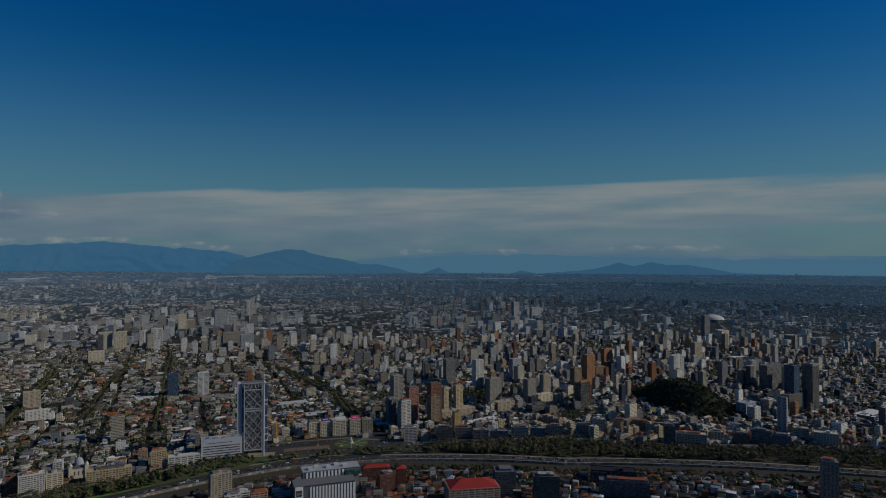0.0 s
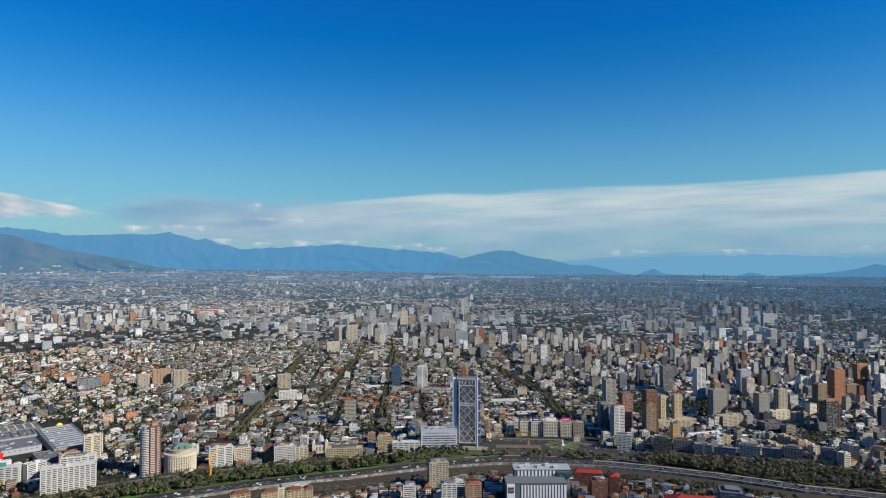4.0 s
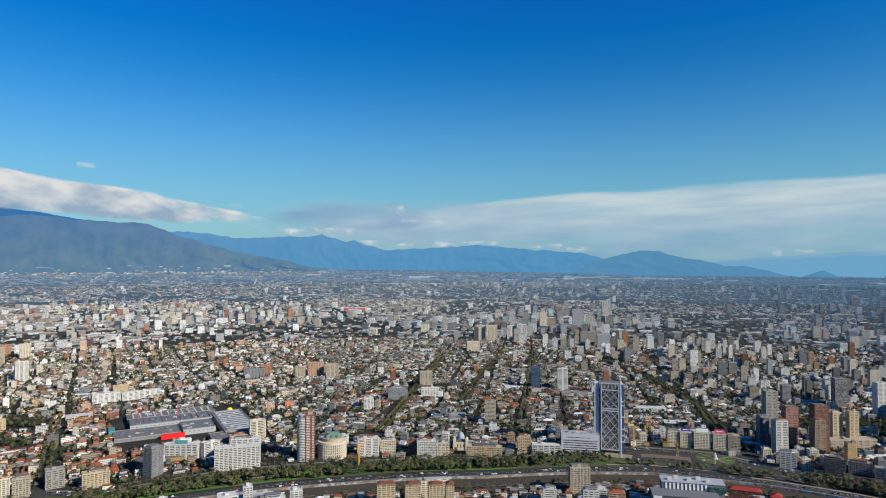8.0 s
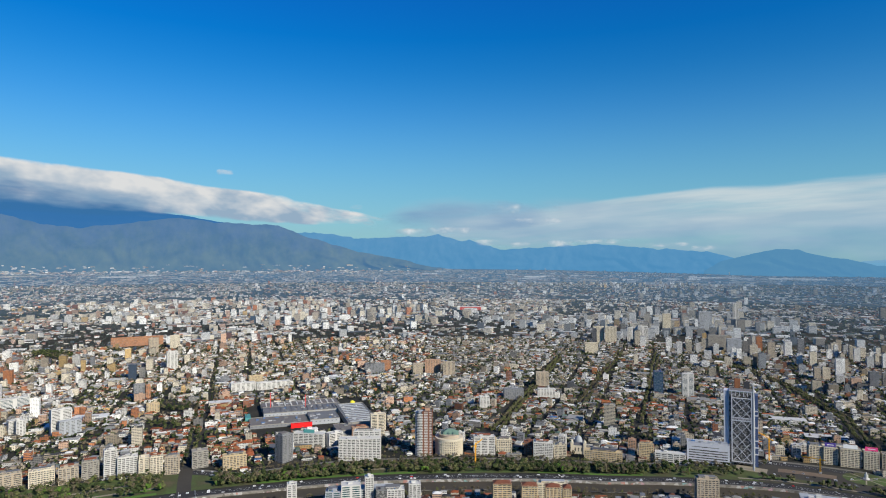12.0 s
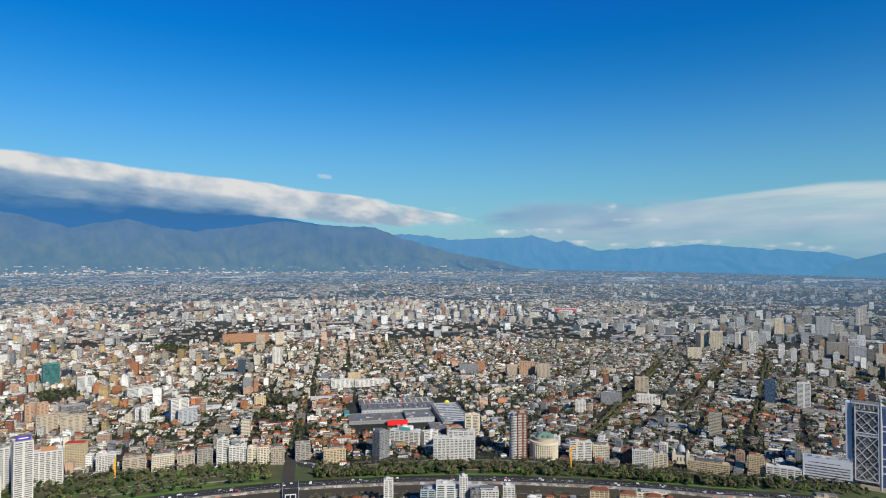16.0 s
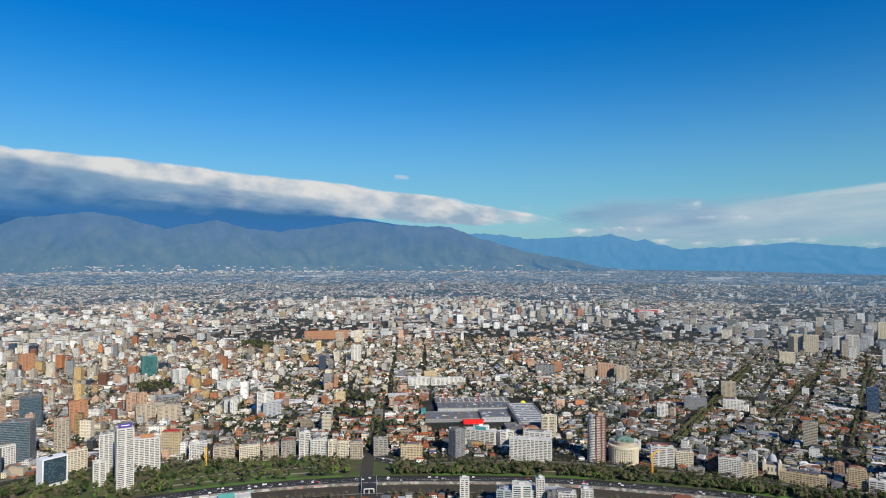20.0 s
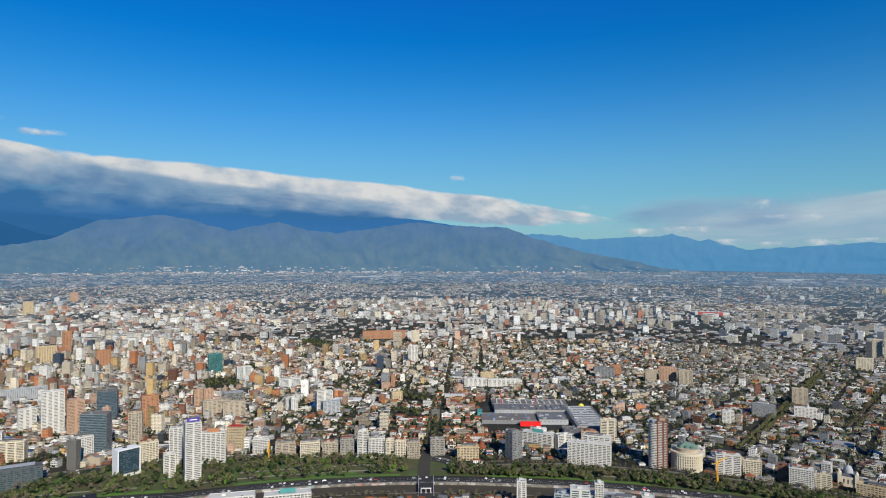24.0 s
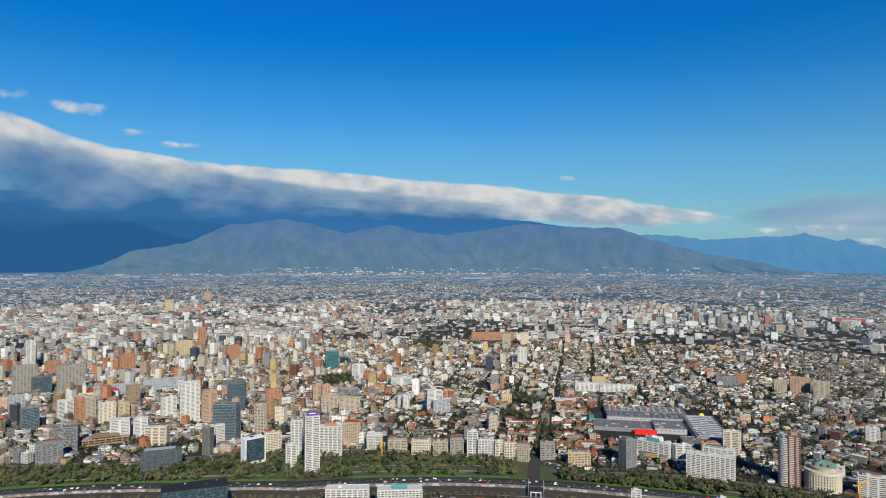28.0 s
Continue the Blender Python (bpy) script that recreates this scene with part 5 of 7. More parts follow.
block("apartment_block", "cream rendered block of flats behind bare trees", 514, 1267, 57, 18, 19.4, -16, "grid", "cream", "glass_dark", "felt")
block("apartment_block", "cream rendered block of flats behind bare trees", 575, 1286, 25, 18, 18.4, -18, "grid", "cream", "glass_dark", "felt")
block("apartment_block", "dark stone block of flats behind bare trees", 618, 1269, 27, 18, 17.4, -20, "grid", "stone_dark", "glass_dark", "felt")
block("apartment_block", "grey rendered block of flats behind bare trees", 658, 1271, 35, 18, 24, -21, "bands", "grey", "glass_dark", "felt")
block("apartment_block", "grey rendered block of flats behind bare trees", 691, 1254, 32, 18, 18.9, -23, "grid", "grey", "glass_dark", "felt")
block("apartment_block", "beige rendered block of flats behind bare trees", 752, 1293, 29, 18, 23, -24, "bands", "beige", "glass_dark", "felt")
block("apartment_block", "cream rendered block of flats behind bare trees", 783, 1258, 42, 18, 22.3, -26, "grid", "cream", "glass_dark", "felt")
block("apartment_block", "cream rendered block of flats behind bare trees", 460, 1354, 13, 18, 17, 33, "grid", "cream", "glass_dark", "felt")
block("apartment_block", "tan rendered block of flats behind bare trees", 418, 1372, 66, 18, 19.9, 33, "slab", "tan", "glass_dark", "felt")
block("office_block", "dark grey office block with strip windows", -992, 676, 25, 20, 49, 98, "bands", "grey", "glass_dark", "felt")
block("clinic", "white hospital wing with teal stripe", -1029, 761, 61, 18, 27.36, 34, "bands", "white", "glass_dark", "felt", sign="teal")
block("clinic", "white hospital wing with tall fins", -995, 796, 30, 16, 27.36, 77, "slab", "white", "glass_dark", "felt")
block("apartment_block", "pale block with blank slabs and dark glazing", -983, 900, 28, 14, 47, 54, "slab", "cream", "glass_dark", "felt")
block("apartment_block", "white balconied block of flats", -895, 776, 77, 18, 39, 45, "bands", "white", "glass_dark", "felt")
block("apartment_block", "terraced pink-roofed block with many storeys", -1007, 873, 34, 16, 21, 57, "bands", "peach", "glass_dark", "terracotta")
block("apartment_tower", "white balconied tower slab", -1243, 107, 22, 20, 68, 81, "bands", "white", "glass_dark", "felt")
block("apartment_tower", "slender white balconied tower with violet roof sign", -1141, 124, 25, 24, 99, 90, "bands", "white", "glass_dark", "felt", sign="purple")
block("apartment_tower", "white balconied slab with orange roof box", -1228, 170, 42, 18, 55, 76, "bands", "white", "glass_dark", "felt", sign="orange")
block("apartment_block", "white end-gabled low block", -1182, 91, 19, 16, 39, 90, "slab", "white", "glass_dark", "felt")
block("apartment_block", "yellow-brown block with red roof", -1293, 221, 33, 16, 45, 62, "grid", "ochre", "glass_dark", "red_roof", rise=3)
block("apartment_block", "white classic block with columns", -1244, 259, 31, 18, 28, 78, "grid", "white", "glass_dark", "felt")
block("apartment_block", "pale block with upper arcade", -1207, 297, 37, 18, 24, 76, "bands", "beige", "glass_dark", "felt")
block("apartment_block", "cream stone block with many storeys", -1182, 338, 37, 18, 26, 74, "grid", "cream", "glass_dark", "felt")
block("apartment_block", "grey-beige corner block above lower houses", -1164, 372, 29, 18, 26, 72, "grid", "beige", "glass_dark", "felt")
block("apartment_block", "pale block with rounded corner", -1162, 405, 26, 18, 29, 71, "bands", "concrete", "glass_dark", "felt")
block("apartment_tower", "white stepped tower block", -1136, 427, 20, 16, 48, 73, "bands", "white", "glass_dark", "felt")
block("apartment_block", "white classic block with many windows", -1119, 449, 31, 18, 35, 68, "grid", "white", "glass_dark", "felt")
block("apartment_block", "cream block above lower houses", -1102, 469, 16, 16, 33, 67, "bands", "cream", "glass_dark", "felt")
block("apartment_block", "cream arcaded block with dark roof", -1090, 485, 21, 16, 33, 66, "grid", "cream", "glass_dark", "felt")
block("apartment_block", "beige corner block with rows of windows", -1082, 509, 23, 18, 29, 59, "grid", "beige", "glass_dark", "felt")
block("apartment_block", "grey flats with balconies", -1078, 557, 27, 18, 29.4, 69, "bands", "concrete", "glass_dark", "felt")
block("apartment_block", "yellow-beige office with tall windows", -1024, 594, 40, 18, 24, 64, "grid", "ochre", "glass_dark", "felt")
block("apartment_block", "white slab of flats", -1533, 398, 17, 12, 36, 89, "grid", "white", "glass_dark", "felt")
block("apartment_block", "white block of flats", -1559, 395, 26, 16, 33, 90, "bands", "white", "glass_dark", "felt")
block("apartment_block", "white and brick slab", -1506, 465, 39, 16, 52, 87, "slab", "white", "glass_dark", "felt")
block("apartment_block", "pale blue-grey flats above lower houses", -1480, 474, 41, 16, 31, 86, "bands", "pale", "glass_dark", "felt")
block("apartment_block", "long pale balconied block", -1593, 216, 41, 18, 37, 86, "bands", "beige", "glass_dark", "felt")
block("apartment_block", "long beige balconied block", -1559, 261, 50, 18, 37, 84, "bands", "beige", "glass_dark", "felt")
block("office_block", "low grey-green block with wide roof", -1762, 293, 51, 26, 19, 87, "glass", "grey", "glass_dark", "pale")
block("apartment_tower", "brick and beige tower", -1693, 196, 20, 16, 46, 91, "bands", "peach", "glass_dark", "felt")
block("apartment_tower", "brick and beige tower", -1694, 220, 23, 16, 46, 91, "bands", "peach", "glass_dark", "felt")
block("office_block", "white office with blue glass", -2010, 365, 43, 18, 45, 90, "slab", "white", "glass_blue", "felt")
block("office_block", "dark glass office with white frame", -1861, 468, 64, 24, 23, 90, "slab", "white", "glass_blue", "felt")
block("office_block", "green glass office block", -2187, 305, 43, 26, 66, 92, "glass", "teal", "glass_green", "felt")
block("apartment_tower", "orange slab end with grey flats", -1714, 715, 27, 16, 41, 75, "bands", "grey", "glass_dark", "felt")
block("apartment_tower", "orange slab with rows of windows", -1700, 732, 12, 16, 38, 75, "grid", "orange", "glass_dark", "felt")
block("apartment_block", "ochre block with many storeys", -1547, 678, 29, 14, 22, 74, "grid", "ochre", "glass_dark", "felt")
block("apartment_block", "ochre square block above lower houses", -1689, 1049, 41, 14, 21, 66, "grid", "ochre", "glass_dark", "felt")
block("college", "long brick-orange building with towers", -2807, 1162, 205, 24, 37, 72, "grid", "orange", "glass_dark", "felt")
block("apartment_tower", "beige tower beside the brick building", -2511, 1102, 36, 16, 62, 70, "grid", "beige", "glass_dark", "felt")
block("apartment_tower", "cream tower beside the brick building", -2594, 1228, 38, 16, 55, 69, "grid", "cream", "glass_dark", "felt")
block("school", "white two-storey school range", -1610, 959, 67, 18, 23, 69, "bands", "white", "glass_dark", "pale")
block("school", "white school range with blue roof", -1574, 1035, 95, 18, 20, 67, "bands", "white", "glass_dark", "blue")
block("apartment_block", "white stepped flats with rows of windows", -2106, 987, 34, 16, 61, 73, "bands", "white", "glass_dark", "felt")
block("office_block", "grey silver slab with many storeys", -1541, 1399, 63, 16, 31, 54, "bands", "grey", "glass_dark", "felt")
block("office_tower", "blue-grey glass office tower", -1388, -24, 49, 28, 78, 69, "glass", "grey", "glass_blue", "felt")
block("office_tower", "dark glass office tower with blue tint", -1632, -5, 41, 24, 75, 80, "glass", "slate_paint", "glass_blue", "felt")
block("office_block", "white framed office with black glass front", -1230, 26, 36, 20, 43, 113, "glass", "black", "glass_blue", "pale")
frame_office = thing("office_block", "white frame around a black glass office", "office building", -1230, 26, 113)
for q in (-18.7, 18.7):
    bar("end_wall", frame_office, "white_paint", q, 0, -0.4, 1.8, 21.5, 45)
bar("roof_slab", frame_office, "white_paint", 0, 0, 44.6, 39.2, 22, 1.4)
bar("forecourt_wall", frame_office, "white", 0, -13, -0.3, 40, 3, 5)
block("apartment_tower", "slender beige tower with many storeys", -1425, 46, 26, 16, 63, 80, "grid", "beige", "glass_dark", "felt")
block("apartment_tower", "orange brick tower above lower houses", -1559, 79, 35, 18, 69, 93, "bands", "orange", "glass_dark", "felt")
block("apartment_tower", "white flats with flat roof", -1369, -46, 36, 20, 40, 100, "grid", "white", "glass_dark", "felt")
block("apartment_tower", "beige flats with rows of windows", -1293, 64, 32, 20, 35, 93, "grid", "cream", "glass_dark", "felt")
block("office_block", "low green glass office with pale roof", -1245, -133, 68, 24, 31, 94, "bands", "dark", "glass_green", "pale")
block("office_block", "black glass office by the river", -985, -60, 90, 34, 47, 93, "glass", "black", "glass_blue", "black")
block("office_block", "dark grey stepped office", -1422, -326, 44, 26, 46, 93, "glass", "grey", "glass_dark", "felt")
block("office_block", "pale-banded office block with rows of windows", -1341, -335, 43, 22, 38, 108, "bands", "grey", "glass_dark", "felt")
block("office_block", "grey glass office block", -1608, -440, 33, 22, 51, 115, "glass", "grey", "glass_blue", "felt")
block("apartment_tower", "white tower with blue glass", -1694, -391, 32, 18, 46, 113, "slab", "white", "glass_blue", "felt")
block("apartment_tower", "orange tower with flat roof", -1664, -355, 20, 16, 56, 112, "bands", "orange", "glass_dark", "felt")
block("apartment_tower", "beige tower with rows of windows", -1656, -330, 20, 16, 55, 111, "bands", "beige", "glass_dark", "felt")
block("apartment_tower", "cream balconied tower with many storeys", -1624, -290, 35, 18, 48, 110, "bands", "cream", "glass_dark", "felt")
block("apartment_tower", "yellow-beige tower above lower houses", -1633, -257, 23, 16, 43, 109, "bands", "ochre", "glass_dark", "felt")
block("clinic", "white hospital block with blank walls", -1475, -237, 37, 24, 41, 91, "slab", "white", "glass_dark", "pale")
block("clinic", "white hospital block with dark slot", -1482, -198, 28, 20, 39, 90, "slab", "white", "glass_dark", "felt")
block("apartment_block", "long cream block with strip windows", -1409, -159, 43, 18, 36, 76, "bands", "cream", "glass_dark", "felt")
block("apartment_tower", "tall white balconied tower", -1588, -109, 42, 22, 92, 98, "bands", "white", "glass_dark", "felt")
block("apartment_tower", "white and orange tower", -1573, -66, 32, 18, 71, 100, "bands", "peach", "glass_dark", "felt")
block("apartment_tower", "white flats with rows of windows", -1648, -161, 33, 18, 47, 104, "bands", "white", "glass_dark", "felt")
block("office_tower", "brown round-topped tower with many storeys", -1819, -264, 33, 18, 50, 104, "grid", "tan", "glass_dark", "felt")
block("apartment_tower", "beige slab tower above lower houses", -2054, -576, 58, 22, 82, 114, "bands", "concrete", "glass_dark", "felt")
block("apartment_tower", "beige slab tower with flat roof", -2015, -451, 68, 22, 82, 111, "bands", "concrete", "glass_dark", "felt")
block("office_block", "dark glass block with rows of windows", -2039, -530, 47, 22, 50, 113, "glass", "slate_paint", "glass_blue", "felt")
block("apartment_tower", "grey-white tower with many storeys", -1748, -506, 31, 20, 53, 114, "bands", "pale", "glass_dark", "felt")
block("apartment_block", "long white block of flats", -2235, -354, 102, 14, 27, 109, "grid", "pale", "glass_dark", "felt")
block("apartment_block", "long white block of flats", -2022, -210, 117, 14, 30, 106, "grid", "pale", "glass_dark", "felt")
block("apartment_block", "long white block of flats", -1976, -325, 115, 14, 28, 109, "grid", "pale", "glass_dark", "felt")
block("apartment_tower", "orange brick tower with many storeys", -2273, -348, 46, 20, 73, 109, "bands", "orange", "glass_dark", "felt")
block("apartment_tower", "orange flats above lower houses", -2419, -597, 45, 20, 41, 114, "grid", "orange", "glass_dark", "felt")
block("apartment_tower", "orange balconied flats with flat roof", -2512, -23, 46, 18, 59, 99, "bands", "orange", "glass_dark", "felt")
block("apartment_tower", "orange slab tower with rows of windows", -2913, -155, 30, 16, 92, 101, "bands", "orange", "glass_dark", "felt")
block("apartment_tower", "cream flats with many storeys", -2693, -208, 64, 18, 62, 102, "bands", "ochre", "glass_dark", "felt")
block("apartment_tower", "dark slab above lower houses", -2528, -692, 26, 18, 100, 113, "slab", "white", "glass_dark", "felt")
block("apartment_tower", "gold-topped far tower with flat roof", -5175, -507, 60, 20, 93, 104, "grid", "ochre", "glass_dark", "felt")
block("apartment_tower", "far orange tower with rows of windows", -6693, -304, 62, 20, 86, 101, "grid", "peach", "glass_dark", "felt")
block("apartment_block", "tan gabled apartment house with brown roof", -557, 760, 27, 16, 40, 42, "grid", "ochre", "glass_dark", "rust", rise=4)
block("apartment_block", "tan gabled apartment house with brown roof", -522, 780, 23, 16, 40, 40, "grid", "ochre", "glass_dark", "rust", rise=4)
block("apartment_block", "tan gabled apartment house with brown roof", -493, 798, 22, 16, 40, 38, "grid", "ochre", "glass_dark", "rust", rise=4)
block("apartment_block", "tan gabled apartment house with brown roof", -475, 808, 12, 16, 40, 36, "grid", "ochre", "glass_dark", "rust", rise=4)
block("apartment_block", "white terraced clinic on the near bank", -724, 610, 28, 20, 38, 52, "slab", "white", "glass_green", "pale")
block("clinic", "long pale green clinic range with roof plant", -722, 628, 98, 22, 28, 49, "bands", "pale", "glass_green", "zinc")
block("apartment_block", "white clinic tower with open roof frame", -708, 632, 13, 13, 47, 52, "grid", "white", "glass_dark", "zinc")
block("apartment_block", "pale green clinic wing with roof plant", -740, 590, 22, 18, 30, 47, "bands", "pale", "glass_green", "zinc")
block("apartment_block", "grey plant house of the clinic", -690, 640, 16, 16, 31, 50, "glass", "zinc", "glass_dark", "felt")
block("apartment_block", "white clinic wing with roof plant", -680, 657, 30, 18, 30, 47, "grid", "white", "glass_dark", "zinc")
block("apartment_block", "white flat-roofed clinic house", -660, 680, 18, 16, 36, 46, "grid", "white", "glass_dark", "pale")
block("apartment_block", "slender white stair block", -781, 546, 14, 12, 42, 55, "slab", "white", "glass_dark", "pale")
block("apartment_block", "white curved faculty building", -934, 154, 63, 20, 38, 75, "bands", "white", "glass_dark", "pale")
block("apartment_block", "white faculty building with arches and a teal roof box", -907, 227, 66, 20, 38, 76, "grid", "white", "glass_dark", "pale", sign="teal")
block("apartment_block", "dark grey block of flats near the river", 168, 966, 39, 18, 39, -4, "grid", "stone_dark", "glass_dark", "pale")
block("apartment_block", "low white house row", -354, 900, 19, 14, 27, 27, "bands", "white", "glass_dark", "pale")
block("apartment_block", "low white flat-roofed house", -297, 921, 23, 14, 29, 24, "bands", "white", "glass_dark", "zinc")
block("apartment_block", "cream house on the near bank", -520, 840, 46, 16, 27, 38, "bands", "cream", "glass_dark", "pale")
block("apartment_block", "low house with orange roof on the near bank", -263, 937, 24, 16, 27, 22, "bands", "peach", "glass_dark", "terracotta", rise=3)
block("apartment_block", "white low house on the near bank", -290, 952, 16, 14, 22, 23, "bands", "white", "glass_dark", "pale")

# ---- common houses near the front, each for itself ----
FRONT_WALLS = ("white", "cream", "beige", "concrete", "peach", "grey", "ochre", "white", "cream")
hrnd = random.Random(11)
count = [0, 0]
for name, lo, hi, theta in (("west", -34, -4, 33), ("south", -4, 43, 22), ("east", 43, 110, 60)):
    c, s = math.cos(radians(theta)), math.sin(radians(theta))
    for iu in range(-110, 111):
        for iv in range(-110, 111):
            u, v = iu * 17.0 + (iu // 6) * 13, iv * 18.0 + (iv // 6) * 13
            x, y = u * c - v * s, u * s + v * c
            az, d = math.degrees(math.atan2(-x, y)), math.hypot(x, y)
            f = float(front_r(az))
            if not (lo < az < hi and f + 4 < d < f + 95) or any((x - a) ** 2 + (y - b) ** 2 < (q + 3) ** 2 for a, b, q in CLEAR):
                continue
            if hrnd.random() < 0.14:
                far_tree(x, y, hrnd.choice((0, 1, 3)), hrnd.uniform(0.8, 1.1))
                continue
            tall = hrnd.random() < (0.34 if az > 43 else 0.2 if az > 0 else 0.4) and count[0] < 80
            if tall:
                count[0] += 1
                block("apartment_block", hrnd.choice(("plain rendered block of flats with flat roof", "older block of flats with balconies", "narrow block of flats between houses")), x, y, hrnd.uniform(13, 16.5), hrnd.uniform(13, 16.5),
                      hrnd.uniform(12, 24), theta, hrnd.choice(("bands", "grid", "grid")), hrnd.choice(FRONT_WALLS), "glass_dark", hrnd.choice(("felt", "pale", "sand", "zinc")), group="blocks near the park")
            elif count[1] < 180:
                count[1] += 1
                flat = hrnd.random() < 0.4
                roof = hrnd.choice(("pale", "felt", "zinc", "sand")) if flat else hrnd.choice(("terracotta", "rust", "zinc", "terracotta", "slate", "felt"))
                house(x, y, hrnd.uniform(11, 16), hrnd.uniform(11, 16), hrnd.uniform(4, 9.5), theta + hrnd.uniform(-2, 2), hrnd.choice(FRONT_WALLS), roof, 0 if flat else hrnd.uniform(1.8, 3.4),
                      "low rendered house with a flat roof" if flat else "low house with a hipped tile or tin roof", hrnd)
            else:
                continue
            clear(x, y, 8.5)

# ---- cars ----
def car_parts():
    bm = bmesh.new()
    prof = ((-2.1, 0.35), (-2.1, 0.85), (-1.3, 0.95), (-0.8, 1.42), (0.9, 1.42), (1.5, 0.95), (2.1, 0.8), (2.1, 0.35))
    a = [bm.verts.new((x, -0.85, z)) for x, z in prof]
    b = [bm.verts.new((x, 0.85, z)) for x, z in prof]
    bm.faces.new(a), bm.faces.new(b[::-1])
    for k in range(len(prof)):
        j = (k + 1) % len(prof)
        bm.faces.new((a[j], a[k], b[k], b[j]))
    return bm


CAR_BODY = bpy.data.meshes.new("car_body")
car_parts().to_mesh(CAR_BODY)
CAR_PAINT = {}
for key in ("white_paint", "grey", "black", "signal_red", "pale"):
    CAR_PAINT[key] = CAR_BODY.copy()
    CAR_PAINT[key].materials.append(M[key])


def car(az, r, turn, paint, label):
    x, y = (float(v) for v in polar(az, r))
    t = thing("car", label, "car", x, y, az + turn, "cars on the roads", z=0.1)
    put("body", t, CAR_PAINT[paint], Matrix())
    bar("windows", t, "glass_dark", 0.05, 0, 0.95, 1.9, 1.74, 0.34)
    for a in (-1.35, 1.35):
        bar("wheel", t, "tyre", a, -0.78, 0, 0.62, 0.2, 0.62)
        bar("wheel", t, "tyre", a, 0.78, 0, 0.62, 0.2, 0.62)


crnd = random.Random(3)
for off in (11.5, 18.5):
    ribbon("lane_line", -41, 112, off, off + 0.22, 0.10, "line_paint", "white lane line on the riverside road", "road marking")
for off in (-26, -19):
    ribbon("lane_line", -41, 112, lambda a, q=off: front_r(a) + q, lambda a, q=off: front_r(a) + q + 0.2, 0.11, "line_paint", "white lane line on the avenue", "road marking")
for k in range(60):
    az = crnd.uniform(-36, 110)
    lane = crnd.choice((float(river_r(az)) + 9, float(river_r(az)) + 15, float(river_r(az)) + 21, float(front_r(az)) - 28, float(front_r(az)) - 18, float(river_r(az)) - 60))
    paint = crnd.choice(("white_paint", "white_paint", "grey", "black", "pale", "signal_red"))
    car(az, lane, 0, paint, dict(white_paint="white car on the road", grey="grey car on the road", black="black car on the road", pale="silver car on the road", signal_red="red car on the road")[paint])

# cars too many to tell apart, on the avenue and along the kerbs
n = 520
az = np.array([crnd.uniform(-38, 110) for k in range(n)])
which = np.array([crnd.randrange(7) for k in range(n)])
r = np.choose(which, (river_r(az) + 8, river_r(az) + 15, river_r(az) + 22, front_r(az) - 30, front_r(az) - 22.5, front_r(az) - 15, front_r(az) - 13))
square = np.array([crnd.random() < 0.5 for k in range(n)]) & (az > 1) & (az < 14)
r = np.where(square, river_r(az) + 48 + np.array([crnd.random() for k in range(n)]) * 70, r)
x, y = polar(az, r)
tone = np.array([crnd.choice((0, 0, 1, 2, 2, 3)) for k in range(n)])
for dz, wide, long, tall in ((0.35, 1.8, 4.4, 0.75), (1.05, 1.6, 2.3, 0.5)):
    me = blocks_mesh("traffic", x, y, np.full(n, dz + 0.35), np.full(n, long), np.full(n, wide), np.full(n, tall), np.radians(az), tone if dz < 1 else np.full(n, 2), tone, np.zeros(n), [M["white_paint"], M["grey"], M["black"], M["pale"]])
    tagged(new("traffic", me), "white, grey and dark cars on the roads", "cars", kind="stuff")

# ---- the wider city ----
TILED = ((-1230, 640, 130), (-1120, 700, 70), (-1480, 780, 140), (-1010, 1330, 120), (-700, 1500, 90))        # x, y, radius of quarters with red tile roofs
# Clusters of high buildings: azimuth, distance, their spreads, share, heights
HIGH = ((-16, 2150, 11, 450, 0.24, 24, 52), (-22, 3000, 10, 600, 0.14, 28, 58), (-5, 2200, 6, 450, 0.24, 28, 55), (4, 2300, 5, 500, 0.22, 26, 50),
        (-4, 3600, 8, 600, 0.12, 35, 70), (16, 3700, 5, 500, 0.14, 35, 75), (22, 4300, 4, 600, 0.14, 40, 80), (40, 3900, 12, 500, 0.12, 30, 55),
        (52, 4600, 10, 700, 0.14, 35, 65), (66, 5000, 10, 800, 0.10, 30, 60), (84, 2100, 10, 450, 0.11, 22, 48), (95, 2400, 9, 500, 0.14, 26, 55), (72, 2500, 8, 450, 0.10, 20, 42), (60, 3200, 9, 450, 0.10, 22, 46),
        (92, 3800, 12, 900, 0.08, 25, 50), (3, 8000, 5, 1200, 0.12, 45, 90), (-20, 5000, 9, 900, 0.06, 30, 60), (24, 7600, 8, 900, 0.10, 35, 70), (100, 5600, 6, 600, 0.1, 30, 60),
        (14, 2650, 5, 320, 0.20, 26, 56), (20, 3350, 6, 400, 0.30, 34, 68), (7, 2700, 5, 420, 0.26, 28, 54), (11, 2250, 4, 260, 0.16, 22, 44),
        (17, 2950, 4, 300, 0.34, 34, 66), (25, 3050, 3, 220, 0.24, 34, 62), (33, 3450, 5, 260, 0.22, 30, 55), (24, 9800, 7, 900, 0.16, 35, 70), (-6, 5600, 5, 900, 0.14, 40, 80), (97, 3300, 13, 1300, 0.36, 24, 46), (60, 5000, 14, 700, 0.16, 26, 50))


